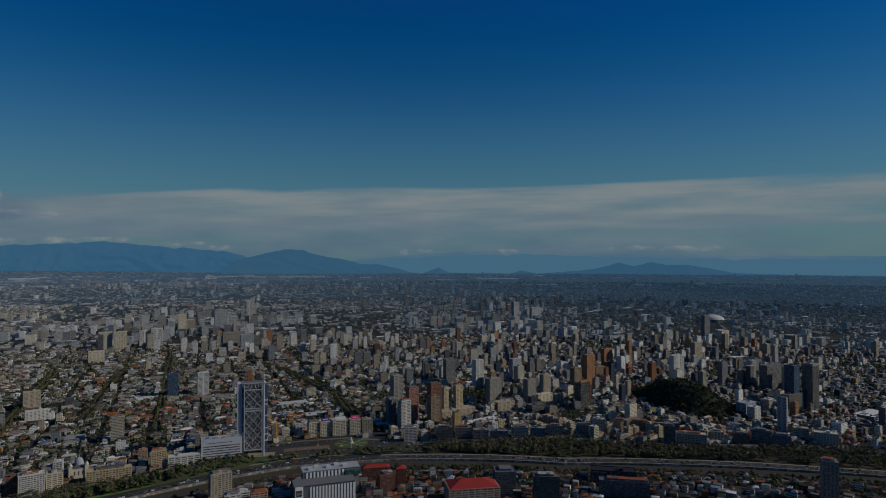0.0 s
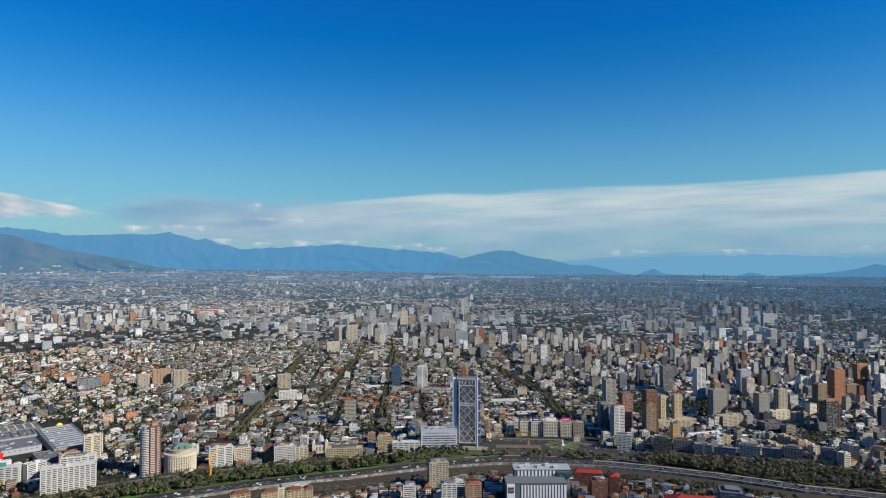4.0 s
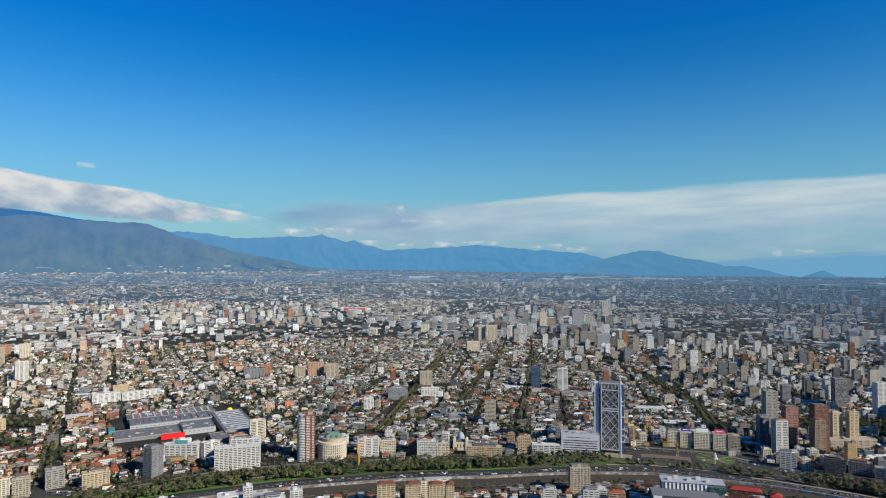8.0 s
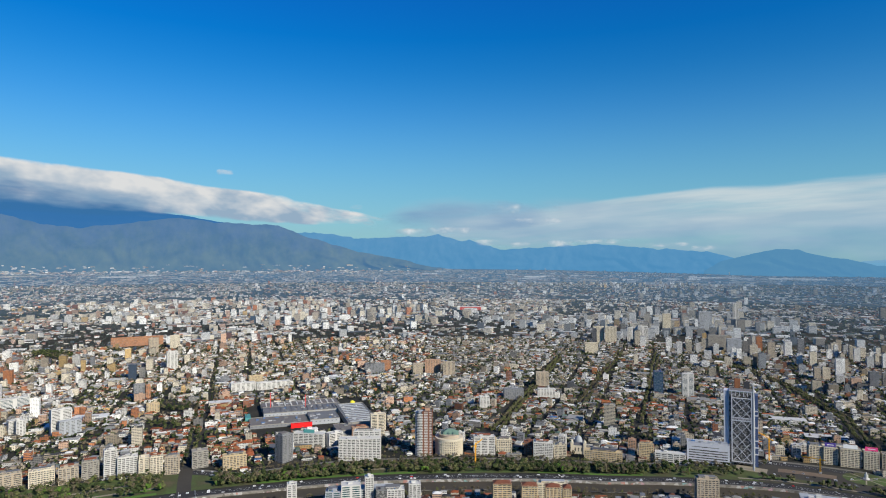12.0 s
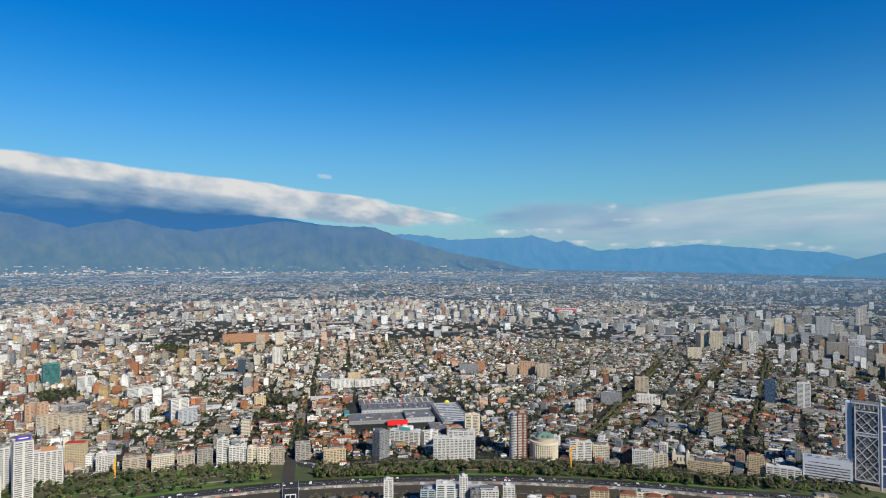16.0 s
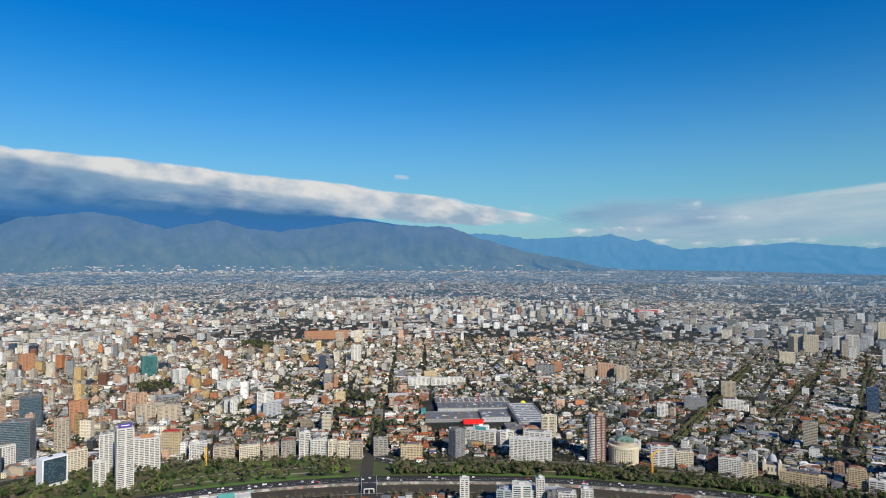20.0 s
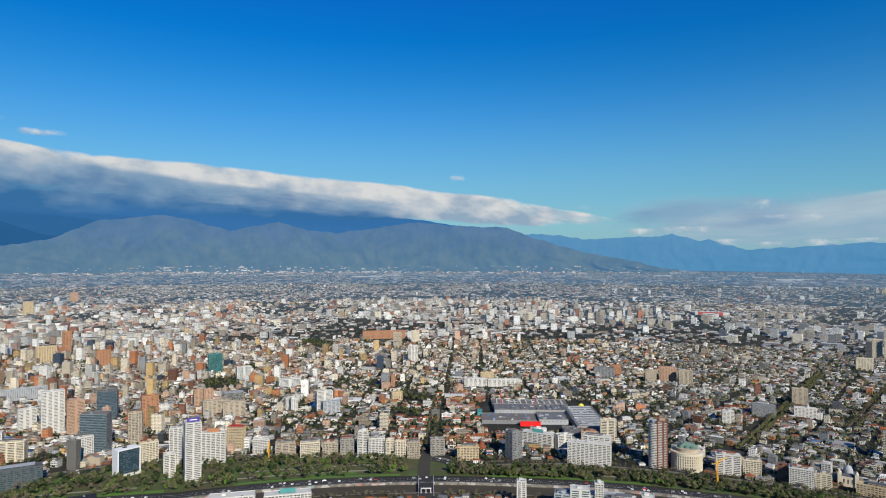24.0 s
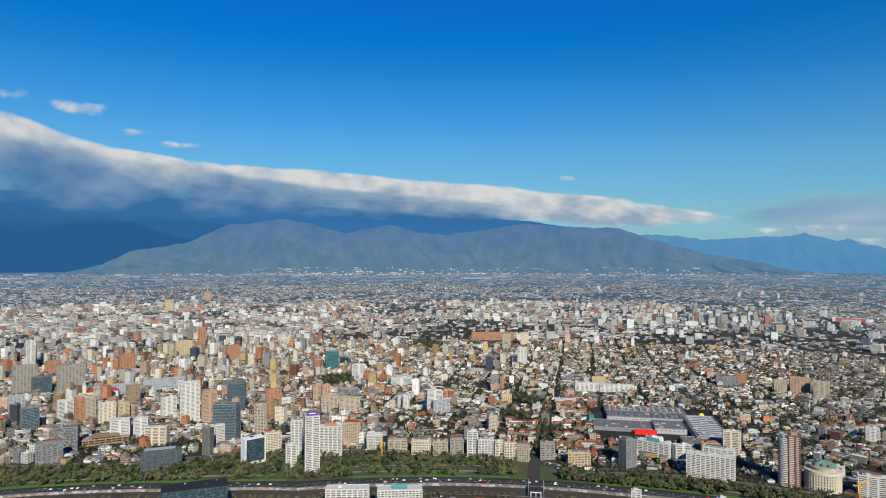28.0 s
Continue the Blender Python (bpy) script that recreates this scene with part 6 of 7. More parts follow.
def quarter(az_lo, az_hi, d_lo, d_hi, theta, block, street, lots, seed, taste):
    """Lots of one quarter on its street grid: arrays of x, y, width, depth, height, walls, roofs and ridge heights."""
    rng = np.random.default_rng(seed)
    c, s = math.cos(radians(theta)), math.sin(radians(theta))
    step, side = block + street, block / lots
    if d_hi <= 3000:
        k = int(d_hi / step) + 2
        bu, bv = np.meshgrid(np.arange(-k, k), np.arange(-k, k), indexing="ij")
        bx, by = (bu * c - bv * s).ravel() * step, (bu * s + bv * c).ravel() * step
        az, d = np.degrees(np.arctan2(-bx, by)), np.hypot(bx, by)
        on = (az > az_lo - 6) & (az < az_hi + 6) & (d > d_lo - 2 * step) & (d < d_hi + 2 * step)
        bx, by = bx[on], by[on]
        lu, lv = np.meshgrid((np.arange(lots) + 0.5) * side - block / 2, (np.arange(lots) + 0.5) * side - block / 2, indexing="ij")
        lu, lv = lu.ravel(), lv.ravel()
        n = len(bx) * lots * lots
        u = np.tile(lu, len(bx)) + rng.uniform(-0.12, 0.12, n) * side
        v = np.tile(lv, len(bx)) + rng.uniform(-0.12, 0.12, n) * side
        x, y = np.repeat(bx, lots * lots) + u * c - v * s, np.repeat(by, lots * lots) + u * s + v * c
        bend = np.array([noise.noise_vector((a / 420, b / 420, seed)) for a, b in zip(x, y)])
        amount = 22 * np.clip((np.hypot(x, y) - 1250) / 400, 0, 1)
        x, y = x + bend[:, 0] * amount, y + bend[:, 1] * amount
    else:
        # beyond, rows of houses run loosely along the streets
        n = int(math.radians(az_hi - az_lo) * (d_hi ** 2 - d_lo ** 2) / 2 / side ** 2)
        d = np.sqrt(rng.uniform(d_lo ** 2, d_hi ** 2, n))
        x, y = polar(rng.uniform(az_lo, az_hi, n), d)
        u, v = x * c + y * s, -x * s + y * c
        row = rng.random(n)
        gap = min(side * 2.2, 75.0)
        v = np.where(row < taste["across"], np.round(v / gap) * gap, v)
        u = np.where(row > 1 - taste["along"], np.round(u / gap) * gap, u)
        x, y = u * c - v * s, u * s + v * c
        bx, by = x[:: 6], y[:: 6]
    az, d = np.degrees(np.arctan2(-x, y)), np.hypot(x, y)
    on = (az > az_lo) & (az < az_hi) & (d > d_lo) & (d < d_hi) & (d > np.interp(az, FRONT_AZ, FRONT_R)) & (d < plain_end(az) - 150)
    for cx, cy, r in CLEAR:
        if d_lo < 3000 or math.hypot(cx, cy) > 2900:
            on &= np.hypot(x - cx, y - cy) > r
    green = np.array([noise.noise((a / 260, b / 260, seed)) for a, b in zip(x[on], y[on])]) if d_hi <= 3000 else np.array([noise.fractal((a / 900, b / 900, seed), 1.0, 2.0, 3) for a, b in zip(x[on], y[on])])
    x, y, az, d = x[on], y[on], az[on], d[on]
    leafy = np.where((az > 43) & (az < 71), 0.50, taste["gardens"])        # villas with gardens
    keep = rng.random(len(x)) > np.where(green > (0.22 if d_hi <= 3000 else 0.08), 0.70 if d_hi <= 3000 else 0.82, leafy if d_hi <= 3000 else (0.50 if taste is SOUTH else 0.40) if d_hi <= 6000 else 0.52)
    gardens = (x[~keep], y[~keep])
    x, y, az, d = x[keep], y[keep], az[keep], d[keep]
    n = len(x)
    w, dp = side * rng.uniform(0.62, 1.12, n), side * rng.uniform(0.62, 1.12, n)
    wide = rng.random(n) < 0.22
    w, dp = np.where(wide, w * rng.uniform(1.3, 2.2, n), w), np.where(wide, dp * rng.uniform(0.6, 1.1, n), dp)
    h = rng.gamma(3, 1.25, n) + 2.9
    share, top_lo, top_hi = np.zeros(n), np.full(n, 30.0), np.full(n, 50.0)
    for a0, d0, sa, sd, p, lo, hi in HIGH:
        q = p * np.exp(-((az - a0) / sa) ** 2 - ((d - d0) / sd) ** 2)
        more = q > share
        share, top_lo, top_hi = np.where(more, q, share), np.where(more, lo, top_lo), np.where(more, hi, top_hi)
    dice = rng.random(n)
    high = dice < (share + taste.get("stray", 0.004)) * (0.9 if side > 17 else 0.3)
    mid = (~high) & (dice < (taste["mid"] * np.where((az > 43) & (az < 71), 0.5, 1.0) + share) * 0.6)
    h = np.where(mid, rng.uniform(11, 24, n), h)
    h = np.where(high, top_lo + (top_hi - top_lo) * rng.random(n) ** 1.3, h)
    size = rng.uniform(13, 26, n) if d_hi <= 3000 else rng.uniform(20, 40, n)
    if d_hi > 3000:
        h = np.where(high, h * 0.85, h)
    else:
        h = np.where(high, h * 1.15, h)
    w, dp = np.where(high, size, np.where(mid, np.clip(w * 1.2, 11, 26), w)), np.where(high, size * rng.uniform(0.5, 0.95, n), np.where(mid, np.clip(dp * 1.1, 10, 22), dp))
    if side > 17:
        w, dp = np.where(high, w, w * rng.uniform(0.45, 0.95, n)), np.where(high, dp, dp * rng.uniform(0.35, 0.75, n))
    shed = (~high) & (~mid) & (rng.random(n) < (0.05 if side > 17 else 0.006))
    w, dp, h = np.where(shed, rng.uniform(35, 85, n), w), np.where(shed, rng.uniform(18, 40, n), dp), np.where(shed, rng.uniform(6, 10, n), h)
    wall = rng.choice(len(WALLS), n, p=np.array(taste["walls"]) / sum(taste["walls"]))
    wall = np.where(high | mid, rng.choice(len(WALLS), n, p=np.array(taste["towers"]) / sum(taste["towers"])), wall)
    if d_hi > 3000:
        wall = np.where(high & (rng.random(n) < 0.55), rng.choice([WALLS.index(k) for k in ("white", "cream", "beige")], n, p=(0.55, 0.3, 0.15)), wall)
    roof = rng.choice(len(ROOFS), n, p=np.array(taste["roofs"]) / sum(taste["roofs"]))
    flatroof = rng.choice([ROOFS.index(r) for r in ("pale", "felt", "zinc", "sand", "white")], n, p=(0.35, 0.2, 0.2, 0.15, 0.1))
    pitched = (~high) & (~mid) & (rng.random(n) < taste["pitched"])
    roof = np.where(high | mid | (rng.random(n) < 0.3), flatroof, roof)
    for cx, cy, r in TILED:
        tiled = (np.hypot(x - cx, y - cy) < r) & ~high & ~mid & (rng.random(n) < 0.8)
        roof = np.where(tiled, ROOFS.index("terracotta"), roof)
    roof = np.where(shed, rng.choice([ROOFS.index(r) for r in ("white", "pale", "zinc")], n, p=(0.5, 0.35, 0.15)), roof)
    hip = np.where(pitched & ~shed, rng.uniform(1.4, 3.2, n), 0.0)
    z, rot, wall_i, roof_i = np.zeros(n), np.full(n, radians(theta)) + rng.normal(0, 0.02, n), wall, roof + len(WALLS)
    if side < 18:
        # lift houses and tanks on the flat roofs, and lower wings beside the houses
        hut = (high | mid | ((hip == 0) & (rng.random(n) < 0.35))) & ~shed
        wing = (~high) & (~shed) & (rng.random(n) < 0.3)
        ox, oy = rng.uniform(-0.28, 0.28, n) * w, rng.uniform(-0.28, 0.28, n) * dp
        wx, wy = rng.choice((-1, 1), n) * w * 0.55, rng.uniform(-0.3, 0.3, n) * dp
        cr, sr = np.cos(rot), np.sin(rot)
        put_x, put_y = np.concatenate([x, (x + ox * cr - oy * sr)[hut], (x + wx * cr - wy * sr)[wing]]), np.concatenate([y, (y + ox * sr + oy * cr)[hut], (y + wx * sr + wy * cr)[wing]])
        return dict(x=put_x, y=put_y, z=np.concatenate([z, h[hut] + 0.5, z[wing]]), w=np.concatenate([w, w[hut] * 0.34, w[wing] * 0.6]), d=np.concatenate([dp, dp[hut] * 0.36, dp[wing] * 0.7]),
                    h=np.concatenate([h, rng.uniform(1.6, 3.4, hut.sum()), h[wing] * 0.62]), rot=np.concatenate([rot, rot[hut], rot[wing]]), wall=np.concatenate([wall, wall[hut], wall[wing]]),
                    roof=np.concatenate([roof_i, roof_i[hut], roof_i[wing]]), hip=np.concatenate([hip, np.zeros(hut.sum()), hip[wing] * 0.7])), gardens, (bx, by, step, c, s)
    return dict(x=x, y=y, z=np.zeros(n), w=w, d=dp, h=h, rot=np.full(n, radians(theta)) + rng.normal(0, 0.02, n), wall=wall, roof=roof + len(WALLS), hip=hip), gardens, (bx, by, step, c, s)


#               white cream grey concr beige ochre peach orange brick dark glass pale
EAST = dict(gardens=0.33, across=0.35, along=0.35, mid=0.19, pitched=0.6, walls=(11, 8, 1.5, 1.5, 4, 2, 2.4, 1, 1, 0.2, 0, 1), towers=(11, 9, 0.8, 1.2, 3, 2.0, 6.0, 4.2, 1.6, 0.3, 0.6, 1.2),
            roofs=(4.0, 2.6, 1.6, 2.4, 2.8, 1.4, 1.8, 0.5, 0.3, 2.6), stray=0.008)
SOUTH = dict(gardens=0.50, across=0.12, along=0.68, mid=0.07, pitched=0.6, walls=(9, 5, 2.0, 2.0, 2.6, 1.4, 1.0, 0.7, 1.2, 0.4, 0, 1), towers=(9, 8, 1.2, 3, 5, 0.8, 0.8, 0.6, 0.8, 0.5, 0.4, 1),
             roofs=(2.6, 3.0, 2.8, 2.2, 2.8, 3.8, 3.2, 0.7, 0.5, 1.2), stray=0.003)
WEST = dict(gardens=0.38, across=0.3, along=0.4, mid=0.22, pitched=0.35, walls=(4, 3, 4, 5, 4, 0.8, 0.5, 0.4, 1.2, 0.8, 0, 1), towers=(6, 6, 3, 5, 5, 0.5, 0.4, 0.6, 0.9, 2.2, 1.2, 1.2),
            roofs=(1.2, 1.6, 3, 2, 1.6, 3.4, 3.4, 0.4, 0.2, 0.8), stray=0.012)

# Farther copies of the wall, roof and leaf materials carry ever more painted haze.
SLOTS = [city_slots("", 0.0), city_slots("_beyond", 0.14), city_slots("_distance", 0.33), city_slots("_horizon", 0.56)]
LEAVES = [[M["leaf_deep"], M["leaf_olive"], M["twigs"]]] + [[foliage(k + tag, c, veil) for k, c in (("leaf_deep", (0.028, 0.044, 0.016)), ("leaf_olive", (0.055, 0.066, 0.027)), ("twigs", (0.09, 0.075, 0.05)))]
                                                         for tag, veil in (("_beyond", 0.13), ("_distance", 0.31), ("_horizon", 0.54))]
QUARTERS = (("west", -40, -4, 33, WEST, 1), ("south", -4, 43, 22, SOUTH, 2), ("east", 43, 112, 60, EAST, 3))
for name, lo, hi, theta, taste, seed in QUARTERS:
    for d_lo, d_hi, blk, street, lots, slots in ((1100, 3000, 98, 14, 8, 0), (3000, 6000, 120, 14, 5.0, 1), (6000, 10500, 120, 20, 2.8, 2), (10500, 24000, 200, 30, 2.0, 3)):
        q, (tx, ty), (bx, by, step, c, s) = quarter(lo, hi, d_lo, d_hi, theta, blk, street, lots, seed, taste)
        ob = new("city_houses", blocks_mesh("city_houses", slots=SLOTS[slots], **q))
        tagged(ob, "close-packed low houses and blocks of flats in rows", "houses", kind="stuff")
        # street and garden trees
        rng = np.random.default_rng(seed * 10 + slots)
        per = (11, 1, 1, 1)[slots]
        along = rng.uniform(-0.5, 0.5, (len(bx), per)) * step
        across = (step if slots == 0 else rng.uniform(0, 3 * step, (len(bx), per))) * 0.5 + rng.normal(0, 2.5, (len(bx), per))
        swap = rng.random((len(bx), per)) < 0.5
        u, v = np.where(swap, along, across), np.where(swap, across, along)
        sx, sy = (bx[:, None] + u * c - v * s).ravel(), (by[:, None] + u * s + v * c).ravel()
        sx, sy = (np.concatenate([sx, tx]), np.concatenate([sy, ty])) if slots < 2 else (np.concatenate([sx, tx[::slots]]), np.concatenate([sy, ty[::slots]]))
        az, d = np.degrees(np.arctan2(-sx, sy)), np.hypot(sx, sy)
        on = (az > lo) & (az < hi) & (d > d_lo) & (d < d_hi) & (d > front_r(az) + 8) & (d < plain_end(az) - 150)
        for cx, cy, r in CLEAR:
            if d_lo < 3000:
                on &= np.hypot(sx - cx, sy - cy) > r * 0.95
        size = (rng.uniform(2.8, 5.4, on.sum()), rng.uniform(3, 5.5, on.sum()), rng.uniform(6, 11, on.sum()), rng.uniform(9, 16, on.sum()))[slots]
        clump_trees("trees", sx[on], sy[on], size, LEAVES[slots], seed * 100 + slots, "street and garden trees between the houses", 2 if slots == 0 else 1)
# low houses, gardens and trees on the near bank
for k in range(260):
    az = hrnd.uniform(-36, 62)
    r = hrnd.uniform(930, float(river_r(az)) - 84)
    x, y = (float(v) for v in polar(az, r))
    if any((x - a) ** 2 + (y - b) ** 2 < (q + 6) ** 2 for a, b, q in CLEAR):
        continue
    if hrnd.random() < 0.35 and count[1] < 225:
        count[1] += 1
        house(x, y, hrnd.uniform(10, 15), hrnd.uniform(9, 13), hrnd.uniform(4, 8), az + hrnd.choice((0, 90)) + hrnd.uniform(-8, 8), hrnd.choice(FRONT_WALLS), hrnd.choice(("terracotta", "rust", "zinc", "pale")), hrnd.uniform(1.8, 3.2), "low house with a pitched roof on the near bank", hrnd)
        clear(x, y, 9)
    else:
        far_tree(x, y, hrnd.choice((0, 1, 3, 3)), hrnd.uniform(0.7, 1.1))
# the rest of the near bank: close low houses between the larger ones
rng = np.random.default_rng(77)
az = rng.uniform(-38, 110, 5200)
r = 905 + rng.random(5200) * (river_r(az) - 78 - 905)
r = np.round(r / 15) * 15 + rng.normal(0, 1.5, 5200)
x, y = polar(az, r)
on = (r > 900) & (r < river_r(az) - 76)
for cx, cy, q in CLEAR:
    if 800 < math.hypot(cx, cy) < 1300:
        on &= np.hypot(x - cx, y - cy) > q + 2
keep = []
for k in np.nonzero(on)[0]:
    if all((x[k] - x[j]) ** 2 + (y[k] - y[j]) ** 2 > 150 for j in keep):
        keep.append(k)
x, y, az = x[keep], y[keep], az[keep]
n = len(x)
flat = rng.random(n) < 0.45
tops = rng.choice([ROOFS.index(k) + len(WALLS) for k in ("terracotta", "rust", "zinc", "pale", "slate", "felt", "white")], n, p=(0.2, 0.2, 0.18, 0.12, 0.12, 0.13, 0.05))
ob = new("city_houses", blocks_mesh("city_houses", x, y, np.zeros(n), rng.uniform(8, 15, n), rng.uniform(7, 12, n), rng.uniform(4, 11, n), np.radians(az + rng.choice((0, 0, 90), n) + rng.normal(0, 6, n)),
                                    rng.choice(len(WALLS), n, p=np.array(SOUTH["walls"]) / sum(SOUTH["walls"])), tops, np.where(flat, 0, rng.uniform(1.6, 3.0, n)), SLOTS[0]))
tagged(ob, "close-packed low houses with tile and tin roofs", "houses", kind="stuff")
for a, b in zip(x, y):
    if rng.random() < 0.8:
        far_tree(float(a + rng.normal(0, 1) * 2 + 8), float(b + rng.normal(0, 1) * 2 + 6), int(rng.choice((0, 1, 3, 3))), float(rng.uniform(0.45, 0.85)))
# works, quarries and estates at the foot of the hills
n = 230
az, d = rng.uniform(-30, 110, n), rng.uniform(14000, 25500, n)
d = np.where(az < 40, np.minimum(d, 9000 + (d - 14000) * 0.6), d)
x, y = polar(az, d)
pale = rng.random(n)
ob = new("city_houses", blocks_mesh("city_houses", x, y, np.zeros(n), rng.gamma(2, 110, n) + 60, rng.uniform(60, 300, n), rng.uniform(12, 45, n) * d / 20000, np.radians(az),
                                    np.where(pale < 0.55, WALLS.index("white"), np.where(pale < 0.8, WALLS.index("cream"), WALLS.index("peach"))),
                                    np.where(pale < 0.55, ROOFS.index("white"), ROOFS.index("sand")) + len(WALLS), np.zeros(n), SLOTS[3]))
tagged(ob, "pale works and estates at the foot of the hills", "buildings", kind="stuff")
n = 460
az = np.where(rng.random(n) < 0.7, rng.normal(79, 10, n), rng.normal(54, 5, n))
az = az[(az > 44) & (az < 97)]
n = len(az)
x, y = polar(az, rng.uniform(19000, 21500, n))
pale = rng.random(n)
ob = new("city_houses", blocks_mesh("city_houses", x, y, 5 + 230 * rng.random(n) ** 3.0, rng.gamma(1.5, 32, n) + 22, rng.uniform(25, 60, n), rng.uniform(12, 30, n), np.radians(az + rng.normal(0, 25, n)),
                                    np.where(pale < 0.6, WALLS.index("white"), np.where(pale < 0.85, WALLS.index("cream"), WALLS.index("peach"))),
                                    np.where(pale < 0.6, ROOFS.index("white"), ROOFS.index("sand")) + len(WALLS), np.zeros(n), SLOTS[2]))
tagged(ob, "pale houses scattered up the lowest mountain slopes", "houses", kind="stuff")
plant_woods()


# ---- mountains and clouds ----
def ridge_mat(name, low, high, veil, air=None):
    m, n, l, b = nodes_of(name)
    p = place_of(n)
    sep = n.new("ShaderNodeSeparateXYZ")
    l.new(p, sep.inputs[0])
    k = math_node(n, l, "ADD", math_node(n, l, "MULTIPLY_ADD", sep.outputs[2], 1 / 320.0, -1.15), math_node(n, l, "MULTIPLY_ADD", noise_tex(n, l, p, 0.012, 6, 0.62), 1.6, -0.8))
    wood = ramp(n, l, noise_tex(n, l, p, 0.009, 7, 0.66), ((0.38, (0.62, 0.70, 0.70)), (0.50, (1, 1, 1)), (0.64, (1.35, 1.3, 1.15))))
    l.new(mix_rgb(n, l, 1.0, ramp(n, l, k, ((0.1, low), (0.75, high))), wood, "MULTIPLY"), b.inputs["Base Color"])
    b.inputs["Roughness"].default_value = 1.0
    # haze painted over the slopes as emission in each range's air colour
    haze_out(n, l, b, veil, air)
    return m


def ridge(name, crest, r0, mat, label, rough=1.0, base=-1.6, depth=70, seed=0):
    """A mountain range: crest gives azimuth and height in degrees as seen from the drone."""
    az = np.arange(min(c[0] for c in crest), max(c[0] for c in crest) + 0.01, 0.12)
    pts = sorted(crest)
    el = np.interp(az, [c[0] for c in pts], [c[1] for c in pts])
    el += np.array([noise.fractal((a * 0.9, seed, 0), 1.0, 2.1, 5) for a in az]) * 0.10 * rough
    rows = 26
    verts = []
    for k in range(rows):
        f = k / (rows - 1)
        for a, e in zip(az, el):
            ee = base + (e - base) * f
            sway = noise.noise((a * 0.25, f * 2.0, seed + 9)) * 1.4
            gully = 1.0 - 2.0 * abs(noise.noise((a * 0.34 + sway, (1 - f) * 0.9 + 0.1 * a, seed + 5))) + 0.5 * noise.fractal((a * 1.3 + sway, f * 4.0, seed + 2), 1.0, 2.0, 4)
            r = r0 + depth * f - gully * 27 * rough * math.sin(math.pi * min(1, f * 0.9 + 0.1))
            x, y = polar(a, r)
            verts.append((float(x), float(y), EYE + math.tan(radians(ee)) * r))
    m = len(az)
    i, j = np.meshgrid(np.arange(rows - 1), np.arange(m - 1), indexing="ij")
    q = np.stack([i * m + j, i * m + j + 1, (i + 1) * m + j + 1, (i + 1) * m + j], 2).reshape(-1, 4)[:, ::-1]
    return tagged(new(name, sheet(name, verts, [q], [mat], smooth=True)), label, "mountain", kind="structure")


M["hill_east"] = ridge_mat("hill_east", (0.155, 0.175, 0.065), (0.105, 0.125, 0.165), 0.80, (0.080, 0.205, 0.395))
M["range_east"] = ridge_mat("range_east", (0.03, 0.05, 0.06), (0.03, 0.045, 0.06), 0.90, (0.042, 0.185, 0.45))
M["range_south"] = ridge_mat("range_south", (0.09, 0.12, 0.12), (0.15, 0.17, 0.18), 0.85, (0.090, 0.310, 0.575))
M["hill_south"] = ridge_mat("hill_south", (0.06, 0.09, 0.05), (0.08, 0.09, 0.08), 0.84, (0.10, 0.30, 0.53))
# The cloud shadow on this range is painted into its dark glow colour.
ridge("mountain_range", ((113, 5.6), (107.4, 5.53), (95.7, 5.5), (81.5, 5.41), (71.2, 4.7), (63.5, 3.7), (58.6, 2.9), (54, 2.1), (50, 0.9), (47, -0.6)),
      4835, M["range_east"], "dark blue mountain range, cloud shadow painted into its colour", 0.5, depth=25, seed=3)
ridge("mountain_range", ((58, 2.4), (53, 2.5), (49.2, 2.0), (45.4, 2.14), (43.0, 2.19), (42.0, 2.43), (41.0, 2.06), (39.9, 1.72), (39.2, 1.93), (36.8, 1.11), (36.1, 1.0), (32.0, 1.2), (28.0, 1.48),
      (23.1, 1.05), (18.5, 0.73), (15.8, -0.05), (12.8, -0.9)), 4795, M["range_south"], "blue mountain range under low cloud with painted haze", 1.25, seed=8)
# Three added slopes, each darker, paint in the cloud shadow that deepens leftward.
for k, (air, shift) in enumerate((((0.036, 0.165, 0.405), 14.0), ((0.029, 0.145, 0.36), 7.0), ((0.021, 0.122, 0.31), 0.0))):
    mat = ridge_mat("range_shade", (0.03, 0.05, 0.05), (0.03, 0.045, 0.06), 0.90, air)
    ridge("mountain_range", ((113, 5.0), (107, 4.6), (102 - shift, 3.7), (98.5 - shift, 3.4), (95 - shift, 2.2), (90 - shift, 1.2), (86 - shift, -0.9)), 4810 - 9 * k, mat, "added mountain slope with deep cloud shadow painted in", 0.12, depth=6, seed=41 + k)
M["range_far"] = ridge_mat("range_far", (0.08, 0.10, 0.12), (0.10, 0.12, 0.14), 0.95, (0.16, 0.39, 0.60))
ridge("mountain_range", ((13, -0.6), (8, -0.1), (4, 0.3), (-2, 0.72), (-8, 0.82), (-14, 0.6), (-22, 0.38), (-32, 0.3), (-42, 0.2)), 4812, M["range_far"], "pale blue mountains, faint with painted haze", 0.5, seed=29)
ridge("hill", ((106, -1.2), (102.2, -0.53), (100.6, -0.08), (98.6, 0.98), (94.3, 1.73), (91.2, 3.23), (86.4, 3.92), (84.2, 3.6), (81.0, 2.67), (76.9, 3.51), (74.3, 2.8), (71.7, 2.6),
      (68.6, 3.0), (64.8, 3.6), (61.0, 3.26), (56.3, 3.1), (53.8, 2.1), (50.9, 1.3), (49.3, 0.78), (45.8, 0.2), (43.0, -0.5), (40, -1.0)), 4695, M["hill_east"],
      "green foothills of the mountains, dim with painted haze", 1.1, base=-1.2, depth=55, seed=12)
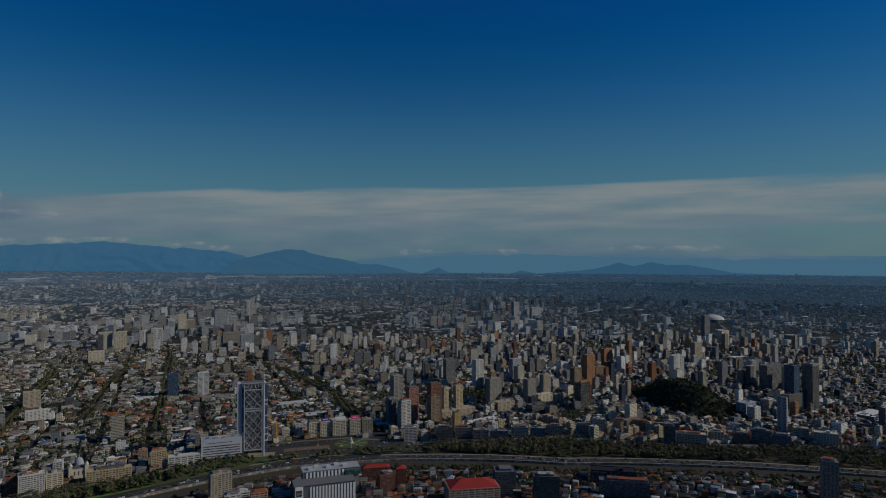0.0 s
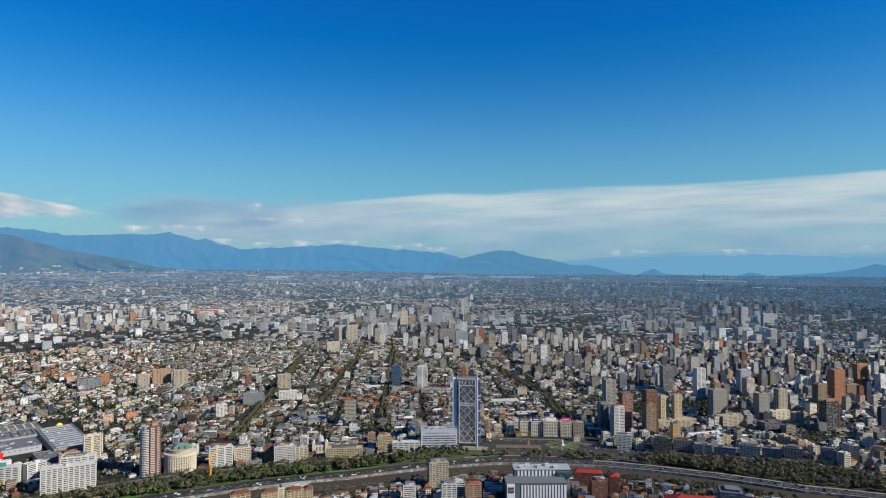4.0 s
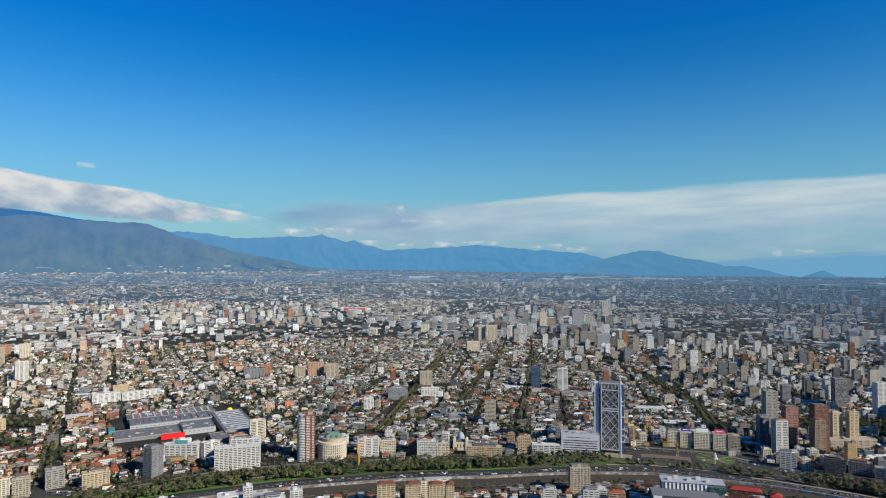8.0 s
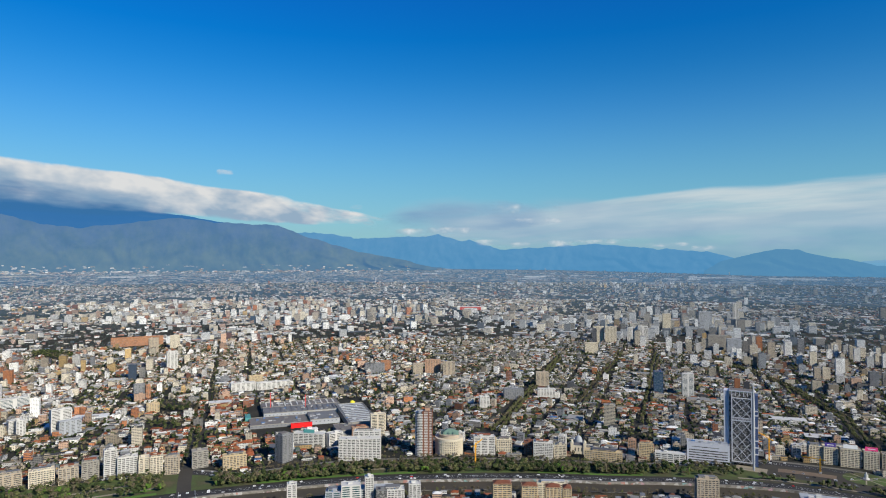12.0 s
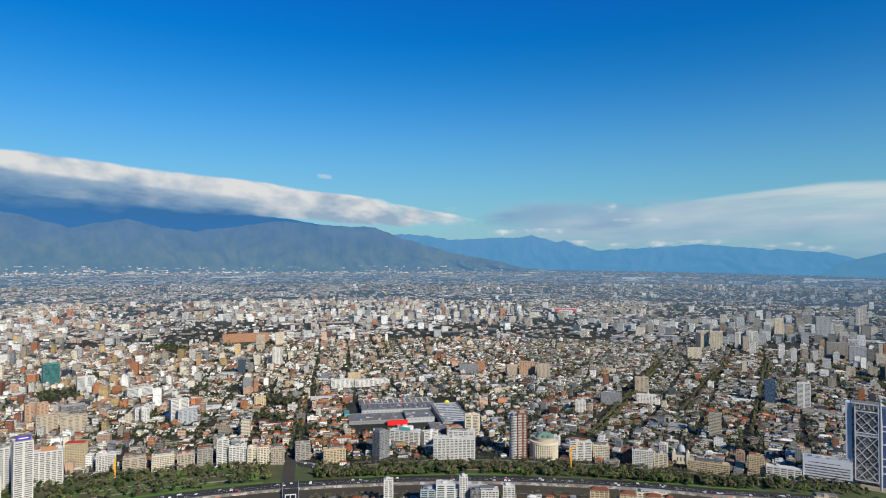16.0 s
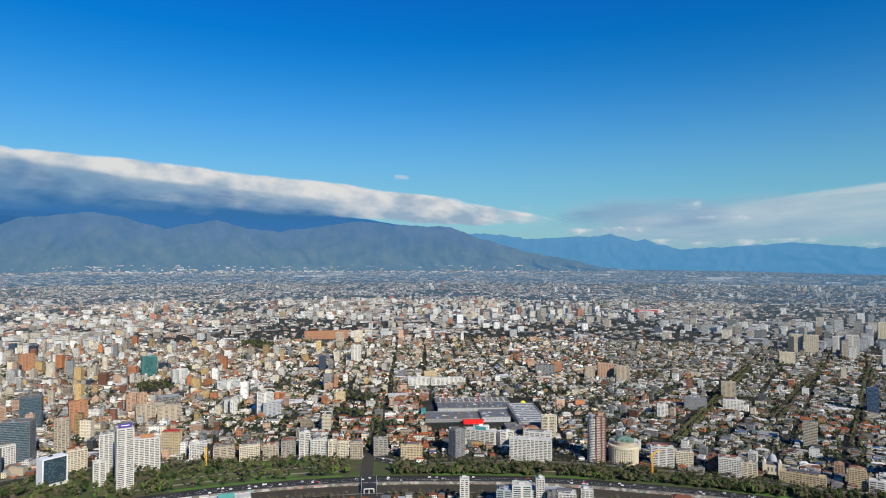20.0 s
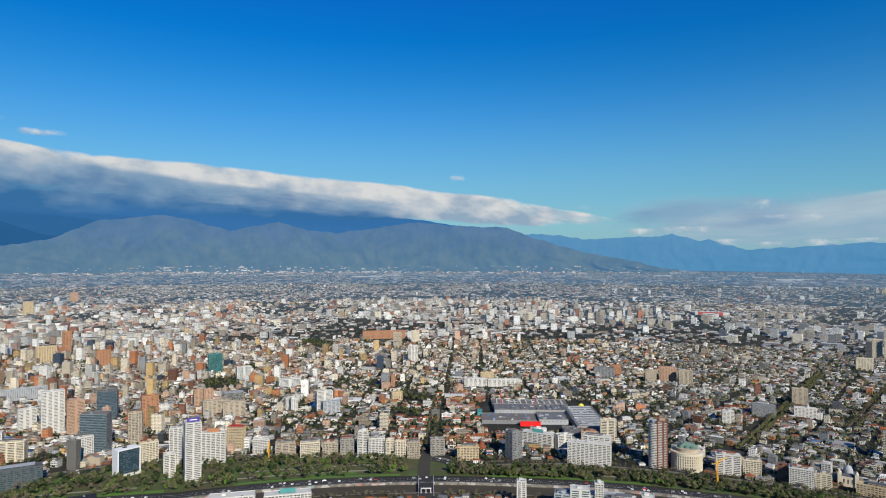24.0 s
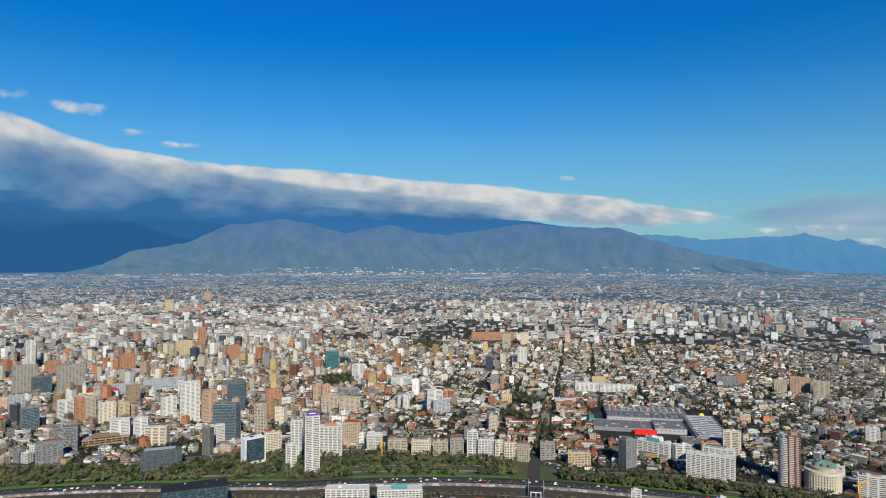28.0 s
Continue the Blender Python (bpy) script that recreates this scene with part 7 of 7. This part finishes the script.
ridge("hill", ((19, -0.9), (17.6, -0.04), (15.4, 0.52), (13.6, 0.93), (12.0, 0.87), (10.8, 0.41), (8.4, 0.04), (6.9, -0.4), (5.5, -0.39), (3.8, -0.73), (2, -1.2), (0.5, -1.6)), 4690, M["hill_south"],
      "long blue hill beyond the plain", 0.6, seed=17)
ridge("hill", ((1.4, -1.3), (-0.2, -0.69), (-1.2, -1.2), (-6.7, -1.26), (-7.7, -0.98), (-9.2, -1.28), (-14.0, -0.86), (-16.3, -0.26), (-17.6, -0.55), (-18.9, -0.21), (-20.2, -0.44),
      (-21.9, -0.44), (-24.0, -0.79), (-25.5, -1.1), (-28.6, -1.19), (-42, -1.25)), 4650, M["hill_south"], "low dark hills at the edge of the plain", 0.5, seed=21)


def cloud_mat(name, bright, dim, stretch, amount, soft, full=2.6, top_lit=0.9):
    """Vapour as glow: lit tops and dim shaded parts are painted into the emission, clear where it thins out at the rim.
    U runs along the bank in degrees, V from its foot to its top.
    """
    m, n, l, b = nodes_of(name)
    uv = n.new("ShaderNodeUVMap")
    mp = n.new("ShaderNodeMapping")
    mp.inputs["Scale"].default_value = stretch
    l.new(uv.outputs[0], mp.inputs[0])
    big, fine = noise_tex(n, l, mp.outputs[0], 1.0, 5, 0.55), noise_tex(n, l, mp.outputs[0], 1.7, 3, 0.5)
    uv.uv_map = "UVMap"
    sep, ends, tips = n.new("ShaderNodeSeparateXYZ"), n.new("ShaderNodeUVMap"), n.new("ShaderNodeSeparateXYZ")
    ends.uv_map = "Ends"
    l.new(uv.outputs[0], sep.inputs[0]), l.new(ends.outputs[0], tips.inputs[0])
    v = sep.outputs[1]
    taper = math_node(n, l, "POWER", math_node(n, l, "ABSOLUTE", math_node(n, l, "MULTIPLY_ADD", tips.outputs[0], 2.0, -1.0)), 5.0)
    body = math_node(n, l, "SUBTRACT", 1.0, math_node(n, l, "POWER", math_node(n, l, "ABSOLUTE", math_node(n, l, "MULTIPLY_ADD", v, 2.0, -1.0)), full))
    k = math_node(n, l, "ADD", math_node(n, l, "MULTIPLY", body, 0.9), math_node(n, l, "MULTIPLY_ADD", big, 2.4, amount - 1.75))
    k = math_node(n, l, "SUBTRACT", k, math_node(n, l, "MULTIPLY", taper, 1.2))
    a = n.new("ShaderNodeMapRange")
    a.interpolation_type = "SMOOTHSTEP"
    a.inputs[1].default_value, a.inputs[2].default_value = 0.05, soft
    l.new(k, a.inputs[0])
    lit = math_node(n, l, "ADD", math_node(n, l, "MULTIPLY", v, top_lit), math_node(n, l, "MULTIPLY_ADD", fine, 1.9, -0.55 - top_lit * 0.4))
    em, tr, mx = n.new("ShaderNodeEmission"), n.new("ShaderNodeBsdfTransparent"), n.new("ShaderNodeMixShader")
    em.inputs[1].default_value = GLOW
    l.new(ramp(n, l, lit, ((0.12, dim), (0.75, bright))), em.inputs[0])
    rim = math_node(n, l, "MINIMUM", 1.0, math_node(n, l, "MULTIPLY", math_node(n, l, "MAXIMUM", body, 0.0), 2.2))
    l.new(math_node(n, l, "MULTIPLY", a.outputs[0], rim), mx.inputs[0]), l.new(tr.outputs[0], mx.inputs[1]), l.new(em.outputs[0], mx.inputs[2])
    l.new(mx.outputs[0], n["Material Output"].inputs[0])
    return m


def cloud(name, top, foot, r, mat, label, pad=0.8):
    lo, hi = min(p[0] for p in top), max(p[0] for p in top)
    az = np.arange(lo, hi + 0.01, 0.5)
    a, b = sorted(top), sorted(foot)
    e1 = np.interp(az, [p[0] for p in a], [p[1] for p in a])
    e0 = np.interp(az, [p[0] for p in b], [p[1] for p in b])
    rows, verts, uv, ends = 9, [], [], []
    for k in range(rows):
        f = k / (rows - 1)
        for q, p0, p1 in zip(az, e0 - pad, e1 + pad):
            x, y = polar(q, r)
            verts.append((float(x), float(y), EYE + math.tan(radians(p0 + (p1 - p0) * f)) * r))
            uv.append((q, f))
            ends.append((q - lo) / (hi - lo))
    m = len(az)
    i, j = np.meshgrid(np.arange(rows - 1), np.arange(m - 1), indexing="ij")
    q = np.stack([i * m + j, i * m + j + 1, (i + 1) * m + j + 1, (i + 1) * m + j], 2).reshape(-1, 4)
    me = sheet(name, verts, [q], [mat], uvs=np.array(uv)[q.ravel()], smooth=True)
    layer = me.uv_layers.new(name="Ends")
    layer.data.foreach_set("uv", np.stack([np.array(ends)[q.ravel()]] * 2, 1).astype(np.float32).ravel())
    return tagged(new(name, me), label, "cloud", kind="structure")


M["cloud_bank"] = cloud_mat("cloud_bank", (0.72, 0.73, 0.73), (0.30, 0.42, 0.55), (0.21, 1.2, 1), 0.62, 0.7, 5.0, 0.5)
M["cloud_veil"] = cloud_mat("cloud_veil", (0.55, 0.645, 0.685), (0.34, 0.49, 0.60), (0.06, 2.6, 1), 0.74, 1.25, 5.0, 0.7)
M["cloud_mist"] = cloud_mat("cloud_mist", (0.36, 0.50, 0.62), (0.22, 0.38, 0.55), (0.08, 1.6, 1), 0.75, 1.8)
M["cloud_shade"] = cloud_mat("cloud_shade", (0.19, 0.33, 0.50), (0.042, 0.165, 0.37), (0.12, 1.3, 1), 0.80, 1.3)
M["cloudlet"] = cloud_mat("cloudlet", (0.72, 0.74, 0.76), (0.36, 0.50, 0.62), (0.6, 0.9, 1), 0.20, 1.3)
cloud("cloud_bank", ((118, 13.4), (112, 12.4), (107, 11.3), (103, 10.1), (99.9, 9.3), (95.7, 8.87), (91.2, 8.47), (86.5, 8.38), (83.0, 8.25), (79.5, 7.98), (72.3, 7.43), (66.1, 6.88), (61.0, 6.14),
      (56.1, 5.77), (51.5, 4.66), (47.1, 3.95), (44, 3.2)), ((118, 8.2), (112, 7.8), (104.5, 6.9), (99.9, 6.2), (88.8, 5.5), (79.0, 4.83), (71.2, 4.2), (63.5, 3.9), (58.6, 3.43), (51.5, 3.21), (44, 2.8)),
      4780, M["cloud_bank"], "long white cloud bank lying on the mountains", pad=0.15)
# Dark sheet before the bank: the shade on its underside, painted as dim emission.
cloud("cloud_bank", ((122, 11.5), (112, 9.8), (107, 9.2), (100, 8.2), (92, 7.3), (84, 6.3), (76, 5.6), (68, 5.0), (62, 4.4)), ((122, 2.4), (107, 3.0), (100, 3.8), (92, 4.4), (84, 4.6), (76, 4.4), (68, 4.2), (62, 3.7)),
      4776, M["cloud_shade"], "dim blue sheet with the shade under the cloud bank painted in")
cloud("cloud_veil", ((48, 3.2), (44, 3.9), (38, 4.4), (35.6, 4.5), (30.5, 4.92), (25.5, 5.48), (18.4, 6.09), (14.0, 6.1), (9.9, 6.35), (4.5, 6.5), (-6.8, 6.5), (-16.3, 6.68), (-24.8, 6.72), (-31.0, 6.78), (-45, 6.8)),
      ((48, 1.6), (44, 1.3), (35.6, 1.2), (28.0, 1.9), (18.5, 2.1), (4.5, 2.35), (-6.8, 2.7), (-20.7, 2.7), (-45, 2.4)), 4880, M["cloud_veil"], "thin grey-white sheet of cloud", pad=0.2)
cloud("cloud_mist", ((52, 3.4), (46, 5.2), (40, 5.6), (34, 5.4), (26, 4.6), (14, 3.6), (0, 3.4), (-20, 3.2), (-45, 3.0)), ((52, 0.8), (30, 0.2), (0, -0.4), (-45, -0.8)), 4870, M["cloud_mist"], "grey-blue mist under the clouds")
M["cloud_grey"] = cloud_mat("cloud_grey", (0.28, 0.42, 0.58), (0.17, 0.32, 0.52), (0.10, 1.4, 1), 0.55, 1.7)
cloud("cloud_bank", ((48, 4.4), (44, 5.2), (40, 5.5), (36, 5.2), (31, 4.6)), ((48, 3.2), (44, 2.9), (36, 3.0), (31, 3.2)), 4866, M["cloud_grey"], "blue-grey shaded cloud between the two banks", pad=0.5)
for az, el, wide, tall in ((35.6, 4.66, 3.0, 0.95), (49.4, 4.83, 1.6, 0.5), (102.7, 12.15, 5.5, 1.0), (98.1, 10.66, 2.6, 0.5), (95, 9.9, 4.0, 0.4), (60.8, 7.59, 1.6, 0.4), (107, 12.6, 3.6, 0.8), (33, 3.6, 5.0, 0.35), (-20, 0.95, 11.0, 0.5), (44.5, 2.6, 4.0, 0.55), (41.0, 2.75, 5.0, 0.6), (37.4, 1.65, 3.2, 0.45), (34.6, 1.4, 2.6, 0.4), (27.5, 1.65, 5.5, 0.35), (22.0, 1.35, 4.5, 0.3), (18.9, 1.05, 2.6, 0.35), (-6.5, 0.75, 2.6, 0.3), (1.0, 0.75, 2.0, 0.25), (31.0, 1.55, 3.0, 0.5), (3.0, 0.7, 1.0, 0.7)):
    cloud("cloudlet", ((az - wide / 2, el + tall / 2), (az, el + tall / 2), (az + wide / 2, el + tall / 2)), ((az - wide / 2, el - tall / 2), (az, el - tall / 2), (az + wide / 2, el - tall / 2)), 4860, M["cloudlet"],
          "small white tuft of cloud", pad=0.15)
